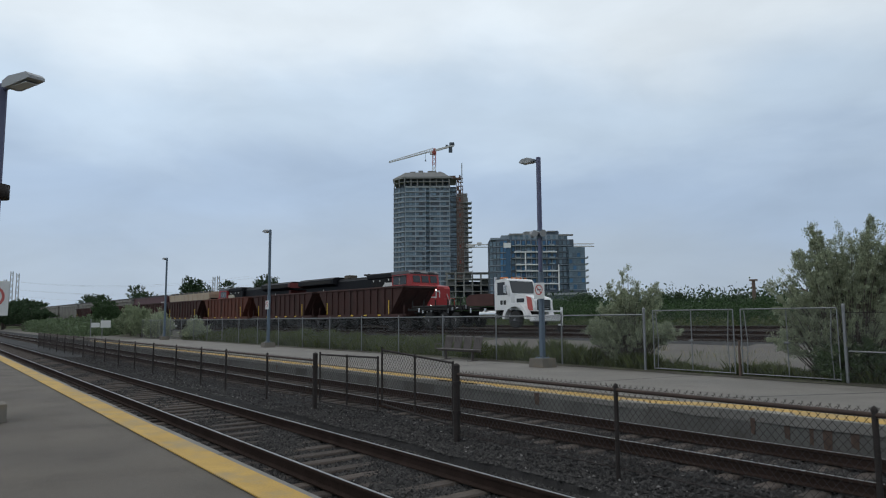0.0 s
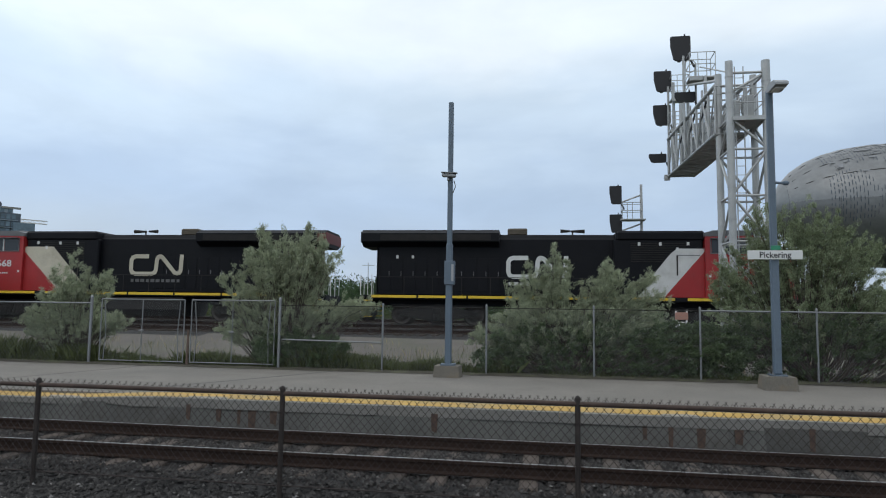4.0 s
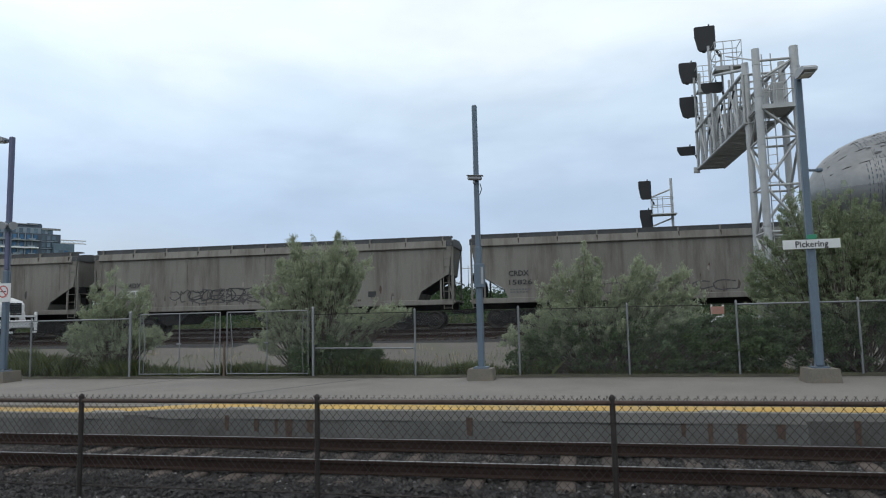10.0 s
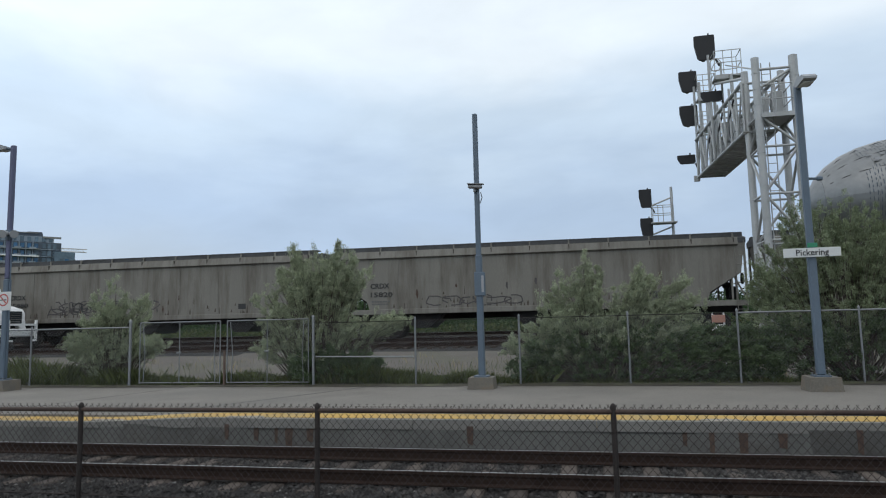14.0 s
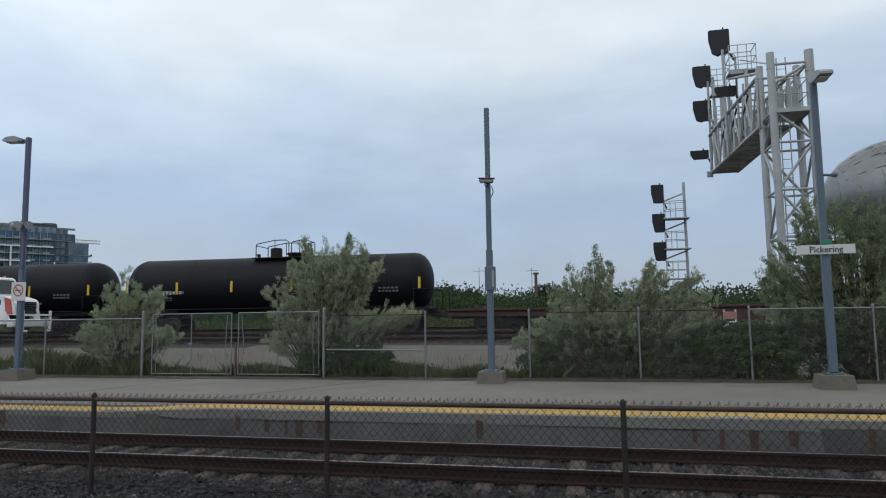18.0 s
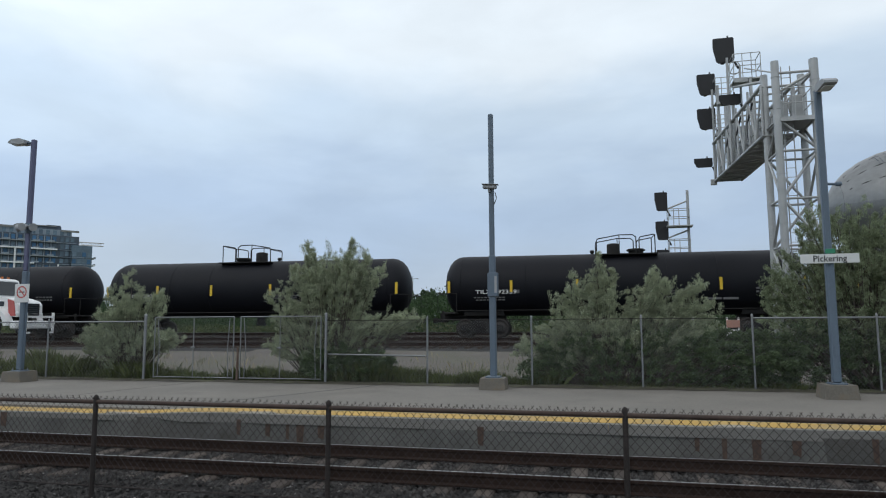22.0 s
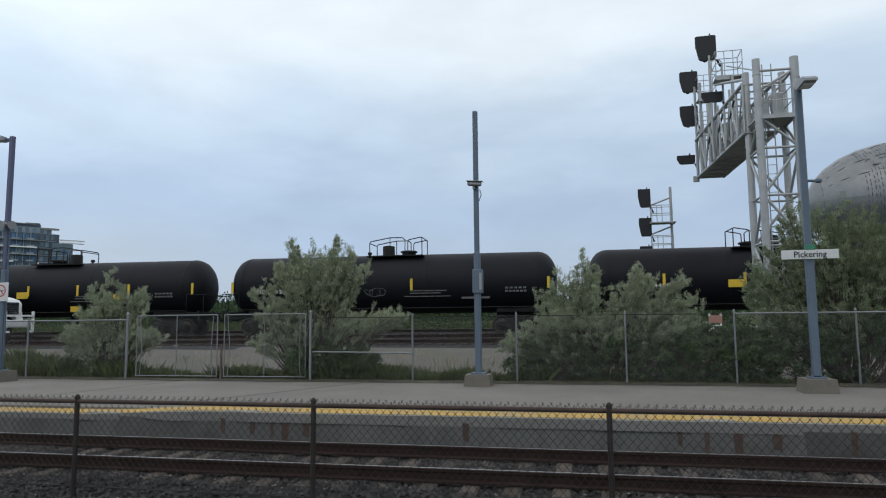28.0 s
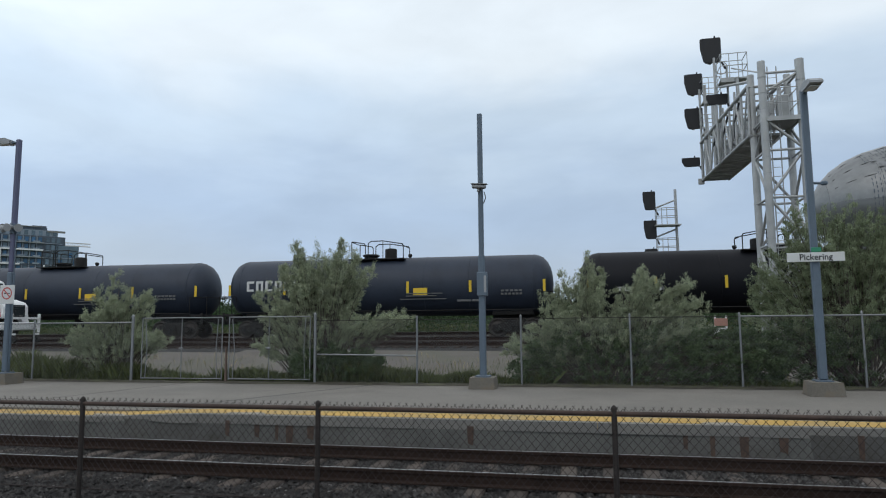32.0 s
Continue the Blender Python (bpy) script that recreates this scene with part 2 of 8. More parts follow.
M = dict(
    ballast=mat("ballast_ground", (0.020, 0.0185, 0.0175), 0.95, vary=0.45, scale=2.0, fine=22.0, bump=0.9, stain=(0.018, 0.017, 0.017), stain_amount=0.7, stain_scale=0.5),
    stone=mat("ballast_stone", (0.039, 0.036, 0.034), 0.95, vary=0.35, scale=1.2, fine=60, bump=0.3, per_island=0.8),
    pale_stone=mat("pale_ballast_stone", (0.14, 0.132, 0.125), 0.85, vary=0.3, scale=4, fine=60, bump=0.3, per_island=0.6),
    gravel=mat("gravel_yard", (0.125, 0.111, 0.096), 0.95, vary=0.25, scale=0.7, fine=14, bump=0.7, stain=(0.10, 0.11, 0.06), stain_amount=0.55, stain_scale=0.22),
    field=mat("field_ground", (0.10, 0.12, 0.05), 0.95, vary=0.4, scale=0.3, fine=5, bump=0.5),
    asphalt=mat("platform_asphalt", (0.126, 0.108, 0.088), 0.92, vary=0.5, scale=0.9, fine=95, bump=0.6, stain=(0.082, 0.074, 0.066), stain_amount=0.6, stain_scale=0.45),
    concrete=mat("platform_concrete", (0.192, 0.175, 0.153), 0.9, vary=0.24, scale=1.2, fine=45, bump=0.4, stain=(0.122, 0.114, 0.102), stain_amount=0.6, stain_scale=0.6),
    face=mat("platform_face_concrete", (0.125, 0.124, 0.114), 0.85, vary=0.2, scale=1.2, fine=30, bump=0.25, stretch=(1, 1, 0.5), stain=(0.065, 0.064, 0.06), stain_amount=0.7, stain_scale=0.8),
    face_patch=mat("patched_concrete", (0.108, 0.106, 0.098), 0.9, vary=0.25, scale=1.6, fine=30, bump=0.25, per_object=0.3, stain=(0.065, 0.058, 0.048), stain_amount=0.7, stain_scale=1.5),
    pale_patch=mat("worn_pale_concrete", (0.285, 0.262, 0.228), 0.9, vary=0.25, scale=3.0, fine=40, bump=0.3, stain=(0.20, 0.18, 0.155), stain_amount=0.8, stain_scale=3.0),
    soil=mat("dark_soil", (0.062, 0.055, 0.04), 0.95, vary=0.5, scale=3.0, fine=30, bump=0.6, stain=(0.10, 0.11, 0.05), stain_amount=0.6, stain_scale=1.5),
    rust_streak=mat("rust_streak", (0.085, 0.055, 0.042), 0.9, vary=0.4, scale=6, fine=40, bump=0.2),
    edge=mat("coping_concrete", (0.19, 0.182, 0.165), 0.85, vary=0.18, scale=1.5, fine=40, bump=0.25, stain=(0.14, 0.138, 0.13), stain_amount=0.6, stain_scale=1.1),
    yellow=mat("yellow_line_paint", (0.47, 0.29, 0.062), 0.75, vary=0.24, scale=2.0, fine=50, bump=0.2, stain=(0.30, 0.235, 0.13), stain_amount=0.75, stain_scale=1.6),
    rail=mat("rail_rust", (0.034, 0.023, 0.019), 0.95, 0.0, vary=0.35, scale=3, fine=50, bump=0.2, spec=0.08),
    railtop=mat("rail_polished", (0.36, 0.355, 0.35), 0.42, 1.0, vary=0.08, scale=3, fine=60, bump=0.02),
    sleeper=mat("sleeper_timber", (0.070, 0.055, 0.045), 0.95, vary=0.35, scale=3, fine=30, bump=0.5, stretch=(5, 1, 5), per_object=0.35),
    galv=mat("galvanised_steel", (0.24, 0.246, 0.252), 0.5, 0.6, vary=0.12, scale=5, fine=40, bump=0.05),
    rustrail=mat("rusted_top_rail", (0.066, 0.043, 0.034), 0.85, 0.1, vary=0.4, scale=3, fine=30, bump=0.2, stain=(0.03, 0.024, 0.021), stain_amount=0.7, stain_scale=2.0),
    wire=mat("chainlink_wire", (0.20, 0.205, 0.21), 0.55, 0.5, vary=0.2, scale=5, fine=40, bump=0),
    fencedark=mat("rusty_fence_steel", (0.036, 0.029, 0.026), 0.8, 0.3, vary=0.35, scale=4, fine=40, bump=0.2),
    wiredark=mat("rusty_fence_wire", (0.040, 0.031, 0.028), 0.85, 0.1, vary=0.3, scale=4, fine=40, bump=0),
    pole=mat("blue_grey_pole_paint", (0.10, 0.135, 0.175), 0.5, vary=0.12, scale=2, fine=30, bump=0.05),
    purple=mat("violet_pole_tint", (0.09, 0.095, 0.165), 0.45, vary=0.1, scale=2, fine=30, bump=0.05),
    lamphead=mat("lamp_head_grey", (0.30, 0.31, 0.32), 0.5, vary=0.1, bump=0.05),
    plinth=mat("plinth_concrete", (0.165, 0.15, 0.126), 0.9, vary=0.2, scale=3, fine=30, bump=0.3, stain=(0.19, 0.14, 0.09), stain_amount=0.6, stain_scale=3),
    white=mat("white_paint", (0.78, 0.78, 0.77), 0.4, vary=0.06, scale=2, fine=30, bump=0.03),
    signwhite=mat("sign_white", (0.62, 0.63, 0.62), 0.45, vary=0.05, bump=0),
    signgreen=mat("sign_green", (0.03, 0.22, 0.12), 0.45, vary=0.08, bump=0),
    red_sign=mat("sign_red", (0.45, 0.10, 0.09), 0.5, vary=0.08, bump=0),
    ink=mat("sign_black", (0.03, 0.03, 0.032), 0.5, vary=0.1, bump=0),
    bench=mat("bench_metal", (0.105, 0.092, 0.085), 0.6, 0.3, vary=0.15, bump=0.1),
    cnblack=mat("locomotive_black_paint", (0.0042, 0.0046, 0.007), 0.6, vary=0.3, scale=1.5, fine=25, bump=0.04, stain=(0.009, 0.009, 0.010), stain_amount=0.3, stain_scale=1.0, spec=0.2),
    cnred=mat("locomotive_red_paint", (0.33, 0.019, 0.02), 0.42, vary=0.14, scale=1.5, fine=25, bump=0.03, stain=(0.22, 0.03, 0.025), stain_amount=0.45, stain_scale=0.9),
    cnwhite=mat("locomotive_white_stripe", (0.58, 0.58, 0.56), 0.5, vary=0.1, scale=1.5, fine=25, bump=0.03, stain=(0.36, 0.35, 0.33), stain_amount=0.5),
    # the locomotive red again, darkened for dirt and for shade on the end
    cnredshade=mat("locomotive_shaded_dirty_red", (0.13, 0.017, 0.015), 0.6, vary=0.25, scale=1.5, fine=25, bump=0.04, stain=(0.07, 0.02, 0.018), stain_amount=0.6, stain_scale=1.0),
    cncream=mat("locomotive_cream_stripe", (0.50, 0.46, 0.36), 0.55, vary=0.14, scale=1.5, fine=25, bump=0.03, stain=(0.30, 0.26, 0.20), stain_amount=0.5),
    cngrey=mat("locomotive_roof_grey", (0.12, 0.12, 0.125), 0.6, vary=0.2, bump=0.05),
    stack=mat("exhaust_brown", (0.085, 0.07, 0.052), 0.8, vary=0.3, bump=0.1),
    lettering=mat("lettering_white", (0.62, 0.62, 0.60), 0.55, vary=0.12, scale=5, bump=0),
    letterdark=mat("lettering_black", (0.03, 0.03, 0.03), 0.6, vary=0.12, bump=0),
    letterdim=mat("lettering_faded", (0.12, 0.12, 0.12), 0.7, vary=0.3, scale=9, bump=0),
    stripe=mat("yellow_reflective", (0.72, 0.48, 0.03), 0.5, vary=0.12, scale=4, bump=0),
    under=mat("underframe_dark", (0.011, 0.010, 0.0095), 0.85, vary=0.4, scale=3, fine=30, bump=0.2, stain=(0.028, 0.023, 0.019), stain_amount=0.5),
    wheel=mat("wheel_steel", (0.05, 0.042, 0.038), 0.6, 0.5, vary=0.3, scale=4, bump=0.1),
    hopgrey=mat("hopper_weathered_grey", (0.205, 0.194, 0.168), 0.75, vary=0.12, scale=1.0, fine=18, bump=0.08, stretch=(1.4, 1, 0.35), stain=(0.105, 0.09, 0.072), stain_amount=0.85, stain_scale=0.9, stain_stretch=(1.6, 1, 0.22)),
    drip=mat("dirt_run", (0.07, 0.06, 0.05), 0.9, vary=0.4, scale=5, fine=30, bump=0.1),
    splash=mat("thrown_dirt", (0.085, 0.07, 0.056), 0.95, vary=0.3, scale=3, fine=25, bump=0.1, stain=(0.17, 0.16, 0.14), stain_amount=0.9, stain_scale=3.5),
    hoproof=mat("hopper_roof_grey", (0.075, 0.077, 0.08), 0.85, vary=0.25, scale=1.4, fine=18, bump=0.1, stain=(0.05, 0.047, 0.043), stain_amount=0.7),
    hopred=mat("hopper_maroon", (0.078, 0.024, 0.026), 0.6, vary=0.2, scale=1.2, fine=18, bump=0.06, stretch=(1.4, 1, 0.4), stain=(0.11, 0.058, 0.05), stain_amount=0.35, stain_scale=1.0, stain_stretch=(1.5, 1, 0.25)),
    hopcream=mat("hopper_cream", (0.43, 0.355, 0.262), 0.75, vary=0.12, scale=1.2, fine=18, bump=0.08, stretch=(1.2, 1, 0.5), stain=(0.30, 0.17, 0.10), stain_amount=0.6, stain_scale=0.8, stain_stretch=(1.3, 1, 0.5)),
    orebrown=mat("ore_car_oxide", (0.055, 0.022, 0.018), 0.85, vary=0.3, scale=1.5, fine=20, bump=0.15, stain=(0.035, 0.02, 0.017), stain_amount=0.7, stain_scale=1.1, stain_stretch=(1.4, 1, 0.4)),
    orered=mat("ore_car_rust_red", (0.12, 0.038, 0.024), 0.85, vary=0.3, scale=1.5, fine=20, bump=0.15, stain=(0.06, 0.03, 0.02), stain_amount=0.7, stain_scale=1.1, stain_stretch=(1.4, 1, 0.4)),
    flatred=mat("flatcar_oxide", (0.075, 0.03, 0.026), 0.8, vary=0.3, scale=1.5, fine=20, bump=0.1),
    tankblack=mat("tank_black_paint", (0.0058, 0.0062, 0.0092), 0.58, vary=0.25, scale=0.9, fine=22, bump=0.03, stain=(0.010, 0.0102, 0.0125), stain_amount=0.4, stain_scale=0.8, spec=0.22),
    tankgrey=mat("tank_slate_paint", (0.030, 0.038, 0.056), 0.5, vary=0.18, scale=0.9, fine=22, bump=0.03, stain=(0.02, 0.024, 0.032), stain_amount=0.4, spec=0.3),
    graffiti=mat("spray_paint_dark", (0.075, 0.068, 0.066), 0.7, vary=0.4, scale=6, bump=0),
    graffiti2=mat("spray_paint_tan", (0.30, 0.22, 0.16), 0.7, vary=0.4, scale=6, bump=0),
    sprayyellow=mat("spray_paint_yellow", (0.45, 0.42, 0.10), 0.7, vary=0.3, scale=6, bump=0),
    skyblue=mat("lettering_pale_blue", (0.33, 0.55, 0.66), 0.6, vary=0.15, scale=4, bump=0),
    headlamp=mat("headlamp_lit", (1.0, 0.97, 0.9), 0.3, vary=0, bump=0, glow=2.0),
    glass=mat("dark_window_glass", (0.02, 0.025, 0.03), 0.08, vary=0.1, bump=0),
    tyre=mat("tyre_rubber", (0.02, 0.02, 0.02), 0.9, vary=0.2, bump=0.1),
    chrome=mat("bright_steel", (0.6, 0.6, 0.6), 0.25, 0.9, vary=0.1, bump=0),
    orange=mat("amber_beacon", (0.55, 0.16, 0.03), 0.35, vary=0.1, bump=0),
    silver=mat("gantry_silver_steel", (0.40, 0.405, 0.40), 0.5, 0.4, vary=0.2, scale=2.0, fine=30, bump=0.05),
    signalblack=mat("signal_black", (0.012, 0.012, 0.014), 0.6, vary=0.2, bump=0.03),
    cladding=mat("bridge_cladding", (0.20, 0.205, 0.205), 0.42, 0.55, vary=0.18, scale=0.35, fine=2.5, bump=0.25, stain=(0.26, 0.265, 0.265), stain_amount=0.5, stain_scale=0.35, stain_stretch=(0.4, 1.5, 1.5)),
    slab=mat("bare_concrete", (0.23, 0.228, 0.22), 0.9, vary=0.15, scale=0.2, fine=2, bump=0.1),
    # distance haze is put into these tower colours: glazing and void paler, bluer
    towerglass=mat("hazed_tower_glazing", (0.115, 0.165, 0.205), 0.1, vary=0.3, scale=0.15, fine=1.0, bump=0, per_object=0.3),
    towerpanel=mat("tower_panel_grey", (0.23, 0.275, 0.32), 0.5, vary=0.15, scale=0.2, fine=2, bump=0, per_object=0.15),
    blueglass=mat("tower_blue_glazing", (0.045, 0.13, 0.24), 0.15, vary=0.25, scale=0.2, fine=1.0, bump=0, per_object=0.3),
    # dark grey; on building cores it paints the shade of recesses and open floors
    void=mat("dark_grey_and_shade", (0.07, 0.088, 0.112), 0.7, vary=0.2, scale=0.3, fine=2, bump=0),
    palesteel=mat("pale_slab_edge", (0.31, 0.33, 0.34), 0.8, vary=0.12, scale=0.3, fine=2, bump=0),
    hoist=mat("hoist_rust_brown", (0.13, 0.085, 0.07), 0.8, vary=0.25, bump=0.1),
    crane=mat("crane_pale_steel", (0.55, 0.54, 0.52), 0.6, vary=0.1, bump=0),
    cranered=mat("crane_red", (0.32, 0.07, 0.055), 0.6, vary=0.15, bump=0),
    bark=mat("olive_bark", (0.085, 0.07, 0.058), 0.95, vary=0.35, scale=4, fine=30, bump=0.5, stretch=(3, 3, 0.6)),
    olive=leafy("olive_leaves", (0.335, 0.37, 0.25), 0.22, 0.36),
    olivegreen=leafy("olive_tree_leaves", (0.235, 0.275, 0.165), 0.22, 0.4),
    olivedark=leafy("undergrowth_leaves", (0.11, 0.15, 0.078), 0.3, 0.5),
    green=leafy("hedge_leaves", (0.042, 0.076, 0.028), 0.4),
    darkgreen=leafy("far_tree_leaves", (0.042, 0.072, 0.033), 0.4),
    grass=leafy("weed_grass", (0.098, 0.115, 0.048), 0.4, 0.45),
    seed=leafy("grass_seed_heads", (0.17, 0.18, 0.11), 0.3),
    straw=leafy("dry_grass", (0.32, 0.27, 0.15), 0.4),
    wood=mat("weathered_wood", (0.14, 0.10, 0.08), 0.9, vary=0.3, bump=0.2),
    pylon=mat("far_pylon_steel", (0.34, 0.35, 0.36), 0.7, vary=0.1, bump=0),
    orangeboard=mat("orange_white_board", (0.42, 0.22, 0.17), 0.6, vary=0.1, bump=0),
)

# ---------------------------------------------------------------- mesh helpers


class Shape:
    """Collects faces of one part."""

    def __init__(self):
        self.v, self.f, self.s = [], [], []

    def add(self, verts, faces, smooth=False):
        b = len(self.v)
        self.v += [tuple(p) for p in verts]
        self.f += [tuple(b + i for i in q) for q in faces]
        self.s += [smooth] * len(faces)
        return self

    def box(self, c, s, bev=0.0, rz=0.0, m=None):
        hx, hy, hz = s[0] / 2, s[1] / 2, s[2] / 2
        if bev <= 0:
            vs = [(x, y, z) for x in (-hx, hx) for y in (-hy, hy) for z in (-hz, hz)]
            fs = [(0, 1, 3, 2), (4, 6, 7, 5), (0, 4, 5, 1), (2, 3, 7, 6), (0, 2, 6, 4), (1, 5, 7, 3)]
        else:
            b = min(bev, hx * 0.9, hy * 0.9, hz * 0.9)
            vs, idx = [], {}
            for sx in (-1, 1):
                for sy in (-1, 1):
                    for sz in (-1, 1):
                        for a, off in enumerate(((0, b, b), (b, 0, b), (b, b, 0))):
                            idx[sx, sy, sz, a] = len(vs)
                            vs.append((sx * (hx - off[0]), sy * (hy - off[1]), sz * (hz - off[2])))
            fs = []
            for a in range(3):
                o1, o2 = [i for i in range(3) if i != a]
                for sg in (-1, 1):
                    loop = []
                    for p, q in ((-1, -1), (1, -1), (1, 1), (-1, 1)):
                        k = [0, 0, 0]
                        k[a], k[o1], k[o2] = sg, p, q
                        loop.append(idx[k[0], k[1], k[2], a])
                    fs.append(tuple(loop) if (sg > 0) == (a != 1) else tuple(reversed(loop)))
            for a in range(3):
                o1, o2 = [i for i in range(3) if i != a]
                for p in (-1, 1):
                    for q in (-1, 1):
                        k0, k1 = [0, 0, 0], [0, 0, 0]
                        k0[a], k0[o1], k0[o2] = -1, p, q
                        k1[a], k1[o1], k1[o2] = 1, p, q
                        fs.append((idx[k0[0], k0[1], k0[2], o1], idx[k1[0], k1[1], k1[2], o1], idx[k1[0], k1[1], k1[2], o2], idx[k0[0], k0[1], k0[2], o2]))
            for sx in (-1, 1):
                for sy in (-1, 1):
                    for sz in (-1, 1):
                        fs.append(tuple(idx[sx, sy, sz, a] for a in range(3)))
        if rz:
            cs, sn = math.cos(rz), math.sin(rz)
            vs = [(x * cs - y * sn, x * sn + y * cs, z) for x, y, z in vs]
        if m is not None:
            vs = [m @ Vector(p) for p in vs]
        return self.add([(p[0] + c[0], p[1] + c[1], p[2] + c[2]) for p in vs], fs)

    def cyl(self, p, q, r, r2=None, n=12, caps=True, smooth=True):
        p, q = Vector(p), Vector(q)
        r2 = r if r2 is None else r2
        d = (q - p).normalized()
        u = d.orthogonal().normalized()
        w = d.cross(u)
        vs = []
        for c, rr in ((p, r), (q, r2)):
            for i in range(n):
                a = 2 * math.pi * i / n
                vs.append(c + (u * math.cos(a) + w * math.sin(a)) * rr)
        self.add(vs, [(i, (i + 1) % n, n + (i + 1) % n, n + i) for i in range(n)], smooth and n > 5)
        if caps:
            self.add(vs[:n], [tuple(reversed(range(n)))])
            self.add(vs[n:], [tuple(range(n))])
        return self

    def tube(self, pts, r, n=6):
        for a, b in zip(pts, pts[1:]):
            self.cyl(a, b, r, n=n)
        return self

    def prism(self, poly, lo, hi, axis="y"):
        """poly: (x, z) for axis y, (y, z) for axis x, (x, y) for axis z."""
        put = {"y": lambda a, b, c: (a, c, b), "x": lambda a, b, c: (c, a, b), "z": lambda a, b, c: (a, b, c)}[axis]
        n = len(poly)
        vs = [put(a, b, lo) for a, b in poly] + [put(a, b, hi) for a, b in poly]
        fs = [(i, (i + 1) % n, n + (i + 1) % n, n + i) for i in range(n)] + [tuple(reversed(range(n))), tuple(range(n, 2 * n))]
        return self.add(vs, fs)

    def lathe(self, prof, n=24, axis="x", c=(0, 0, 0)):
        """prof: (along, radius) pairs."""
        vs, fs = [], []
        for a, r in prof:
            for i in range(n):
                t = 2 * math.pi * i / n
                p = {"x": (a, r * math.cos(t), r * math.sin(t)), "y": (r * math.cos(t), a, r * math.sin(t)), "z": (r * math.cos(t), r * math.sin(t), a)}[axis]
                vs.append((p[0] + c[0], p[1] + c[1], p[2] + c[2]))
        for k in range(len(prof) - 1):
            for i in range(n):
                j = (i + 1) % n
                fs.append((k * n + i, k * n + j, (k + 1) * n + j, (k + 1) * n + i))
        self.add(vs, fs, True)
        for k in (0, len(prof) - 1):
            if prof[k][1] > 1e-3:
                self.add(vs[k * n:(k + 1) * n], [tuple(range(n))])
        return self

    def mesh(self, name, material):
        me = bpy.data.meshes.new(name)
        me.from_pydata(self.v, [], self.f)
        me.polygons.foreach_set("use_smooth", self.s)
        me.materials.append(material)
        bm = bmesh.new()
        bm.from_mesh(me)
        bmesh.ops.recalc_face_normals(bm, faces=bm.faces)
        bm.to_mesh(me)
        bm.free()
        return me

    def raw(self, name, material):
        me = bpy.data.meshes.new(name)
        me.from_pydata(self.v, [], self.f)
        me.materials.append(material)
        return me


def part(name, shape, material, parent, label=""):
    ob = new(name, shape.mesh(name, M[material]) if isinstance(shape, Shape) else shape)
    ob.parent = parent
    if label:
        ob["label"] = label
    if name in ("graffiti", "mesh_panel", "gate_mesh", "wire_tips", "stencil_panel"):
        tagged(ob, label, kind="stuff")
    return ob


def thing(name, label, category, group="", kind="", at=None):
    ob = new(name)
    ob.empty_display_size = 0.2
    if at is not None:
        ob.matrix_basis = at
    return tagged(ob, label, category, group, kind)


def text_mesh(body, size, material, width=None, bold=0.0):
    """A lettering mesh in the x-z plane that faces -y, centred on its origin."""
    cu = bpy.data.curves.new("lettering", "FONT")
    cu.body, cu.size, cu.extrude, cu.offset = body, size, 0.002, bold
    cu.align_x, cu.align_y = "CENTER", "CENTER"
    cu.resolution_u = 2
    ob = new("lettering", cu)
    me = bpy.data.meshes.new_from_object(ob.evaluated_get(bpy.context.evaluated_depsgraph_get()))
    bpy.data.objects.remove(ob)
    bpy.data.curves.remove(cu)
    xs = [v.co.x for v in me.vertices]
    k = width / (max(xs) - min(xs)) if width else 1
    for v in me.vertices:
        v.co = (v.co.x * k, -v.co.z, v.co.y)
    me.name = "lettering"
    me.materials.clear()
    me.materials.append(M[material])
    return me


def letters(parent, body, x, y, z, size, material="lettering", width=None, bold=0.0, name="lettering"):
    ob = part(name, text_mesh(body, size, material, width, bold), material, parent)
    ob.location = (x, y, z)
    return ob


def bars(sh, x0, x1, y, z, h, n, gap=0.3):
    """A row of n plain bars for writing that cannot be read."""
    w = (x1 - x0) / n
    for i in range(n):
        sh.box((x0 + (i + 0.5) * w, y, z), (w * (1 - gap), 0.008, h))
    return sh


# ---------------------------------------------------------------- ground and tracks
LEAN = math.atan(0.045)                 # the freight line closes in on the station to the west
RAIL_Z, SIDING_Z, BACK_Z = 1.17, 1.05, 1.35
MAIN_Y, SIDING_Y, BACK_Y = 35.0, 30.4, 40.2


def on_line(s, y0, z=0.0):
    """The pose of a vehicle s metres along a freight track that crosses x = 0 at y0."""
    return pose(s * math.cos(LEAN), y0 + s * math.sin(LEAN), z, 0, 0, math.degrees(LEAN))


def ground_z(x, y):
    if y < 18.0:
        prof = ((-4000, 0.0), (-8, 0.0), (2.0, -0.35), (3.0, -0.38), (11.4, -0.38), (11.9, 0.1), (18.0, 0.12))
    else:
        y = max(18.0, y - 0.045 * max(-220.0, min(430.0, x)) * min(1.0, (y - 18.0) / 6.0))
        prof = ((18.0, 0.12), (21.0, 0.2), (26.0, 0.55), (28.2, 0.80), (32.0, 0.83), (33.0, 0.93), (37.0, 0.95), (38.5, 1.08), (42.5, 1.10), (48, 1.0), (4000, 1.0))
    for (a, za), (b, zb) in zip(prof, prof[1:]):
        if a <= y <= b:
            return za + (zb - za) * (y - a) / (b - a)
    return prof[-1][1]


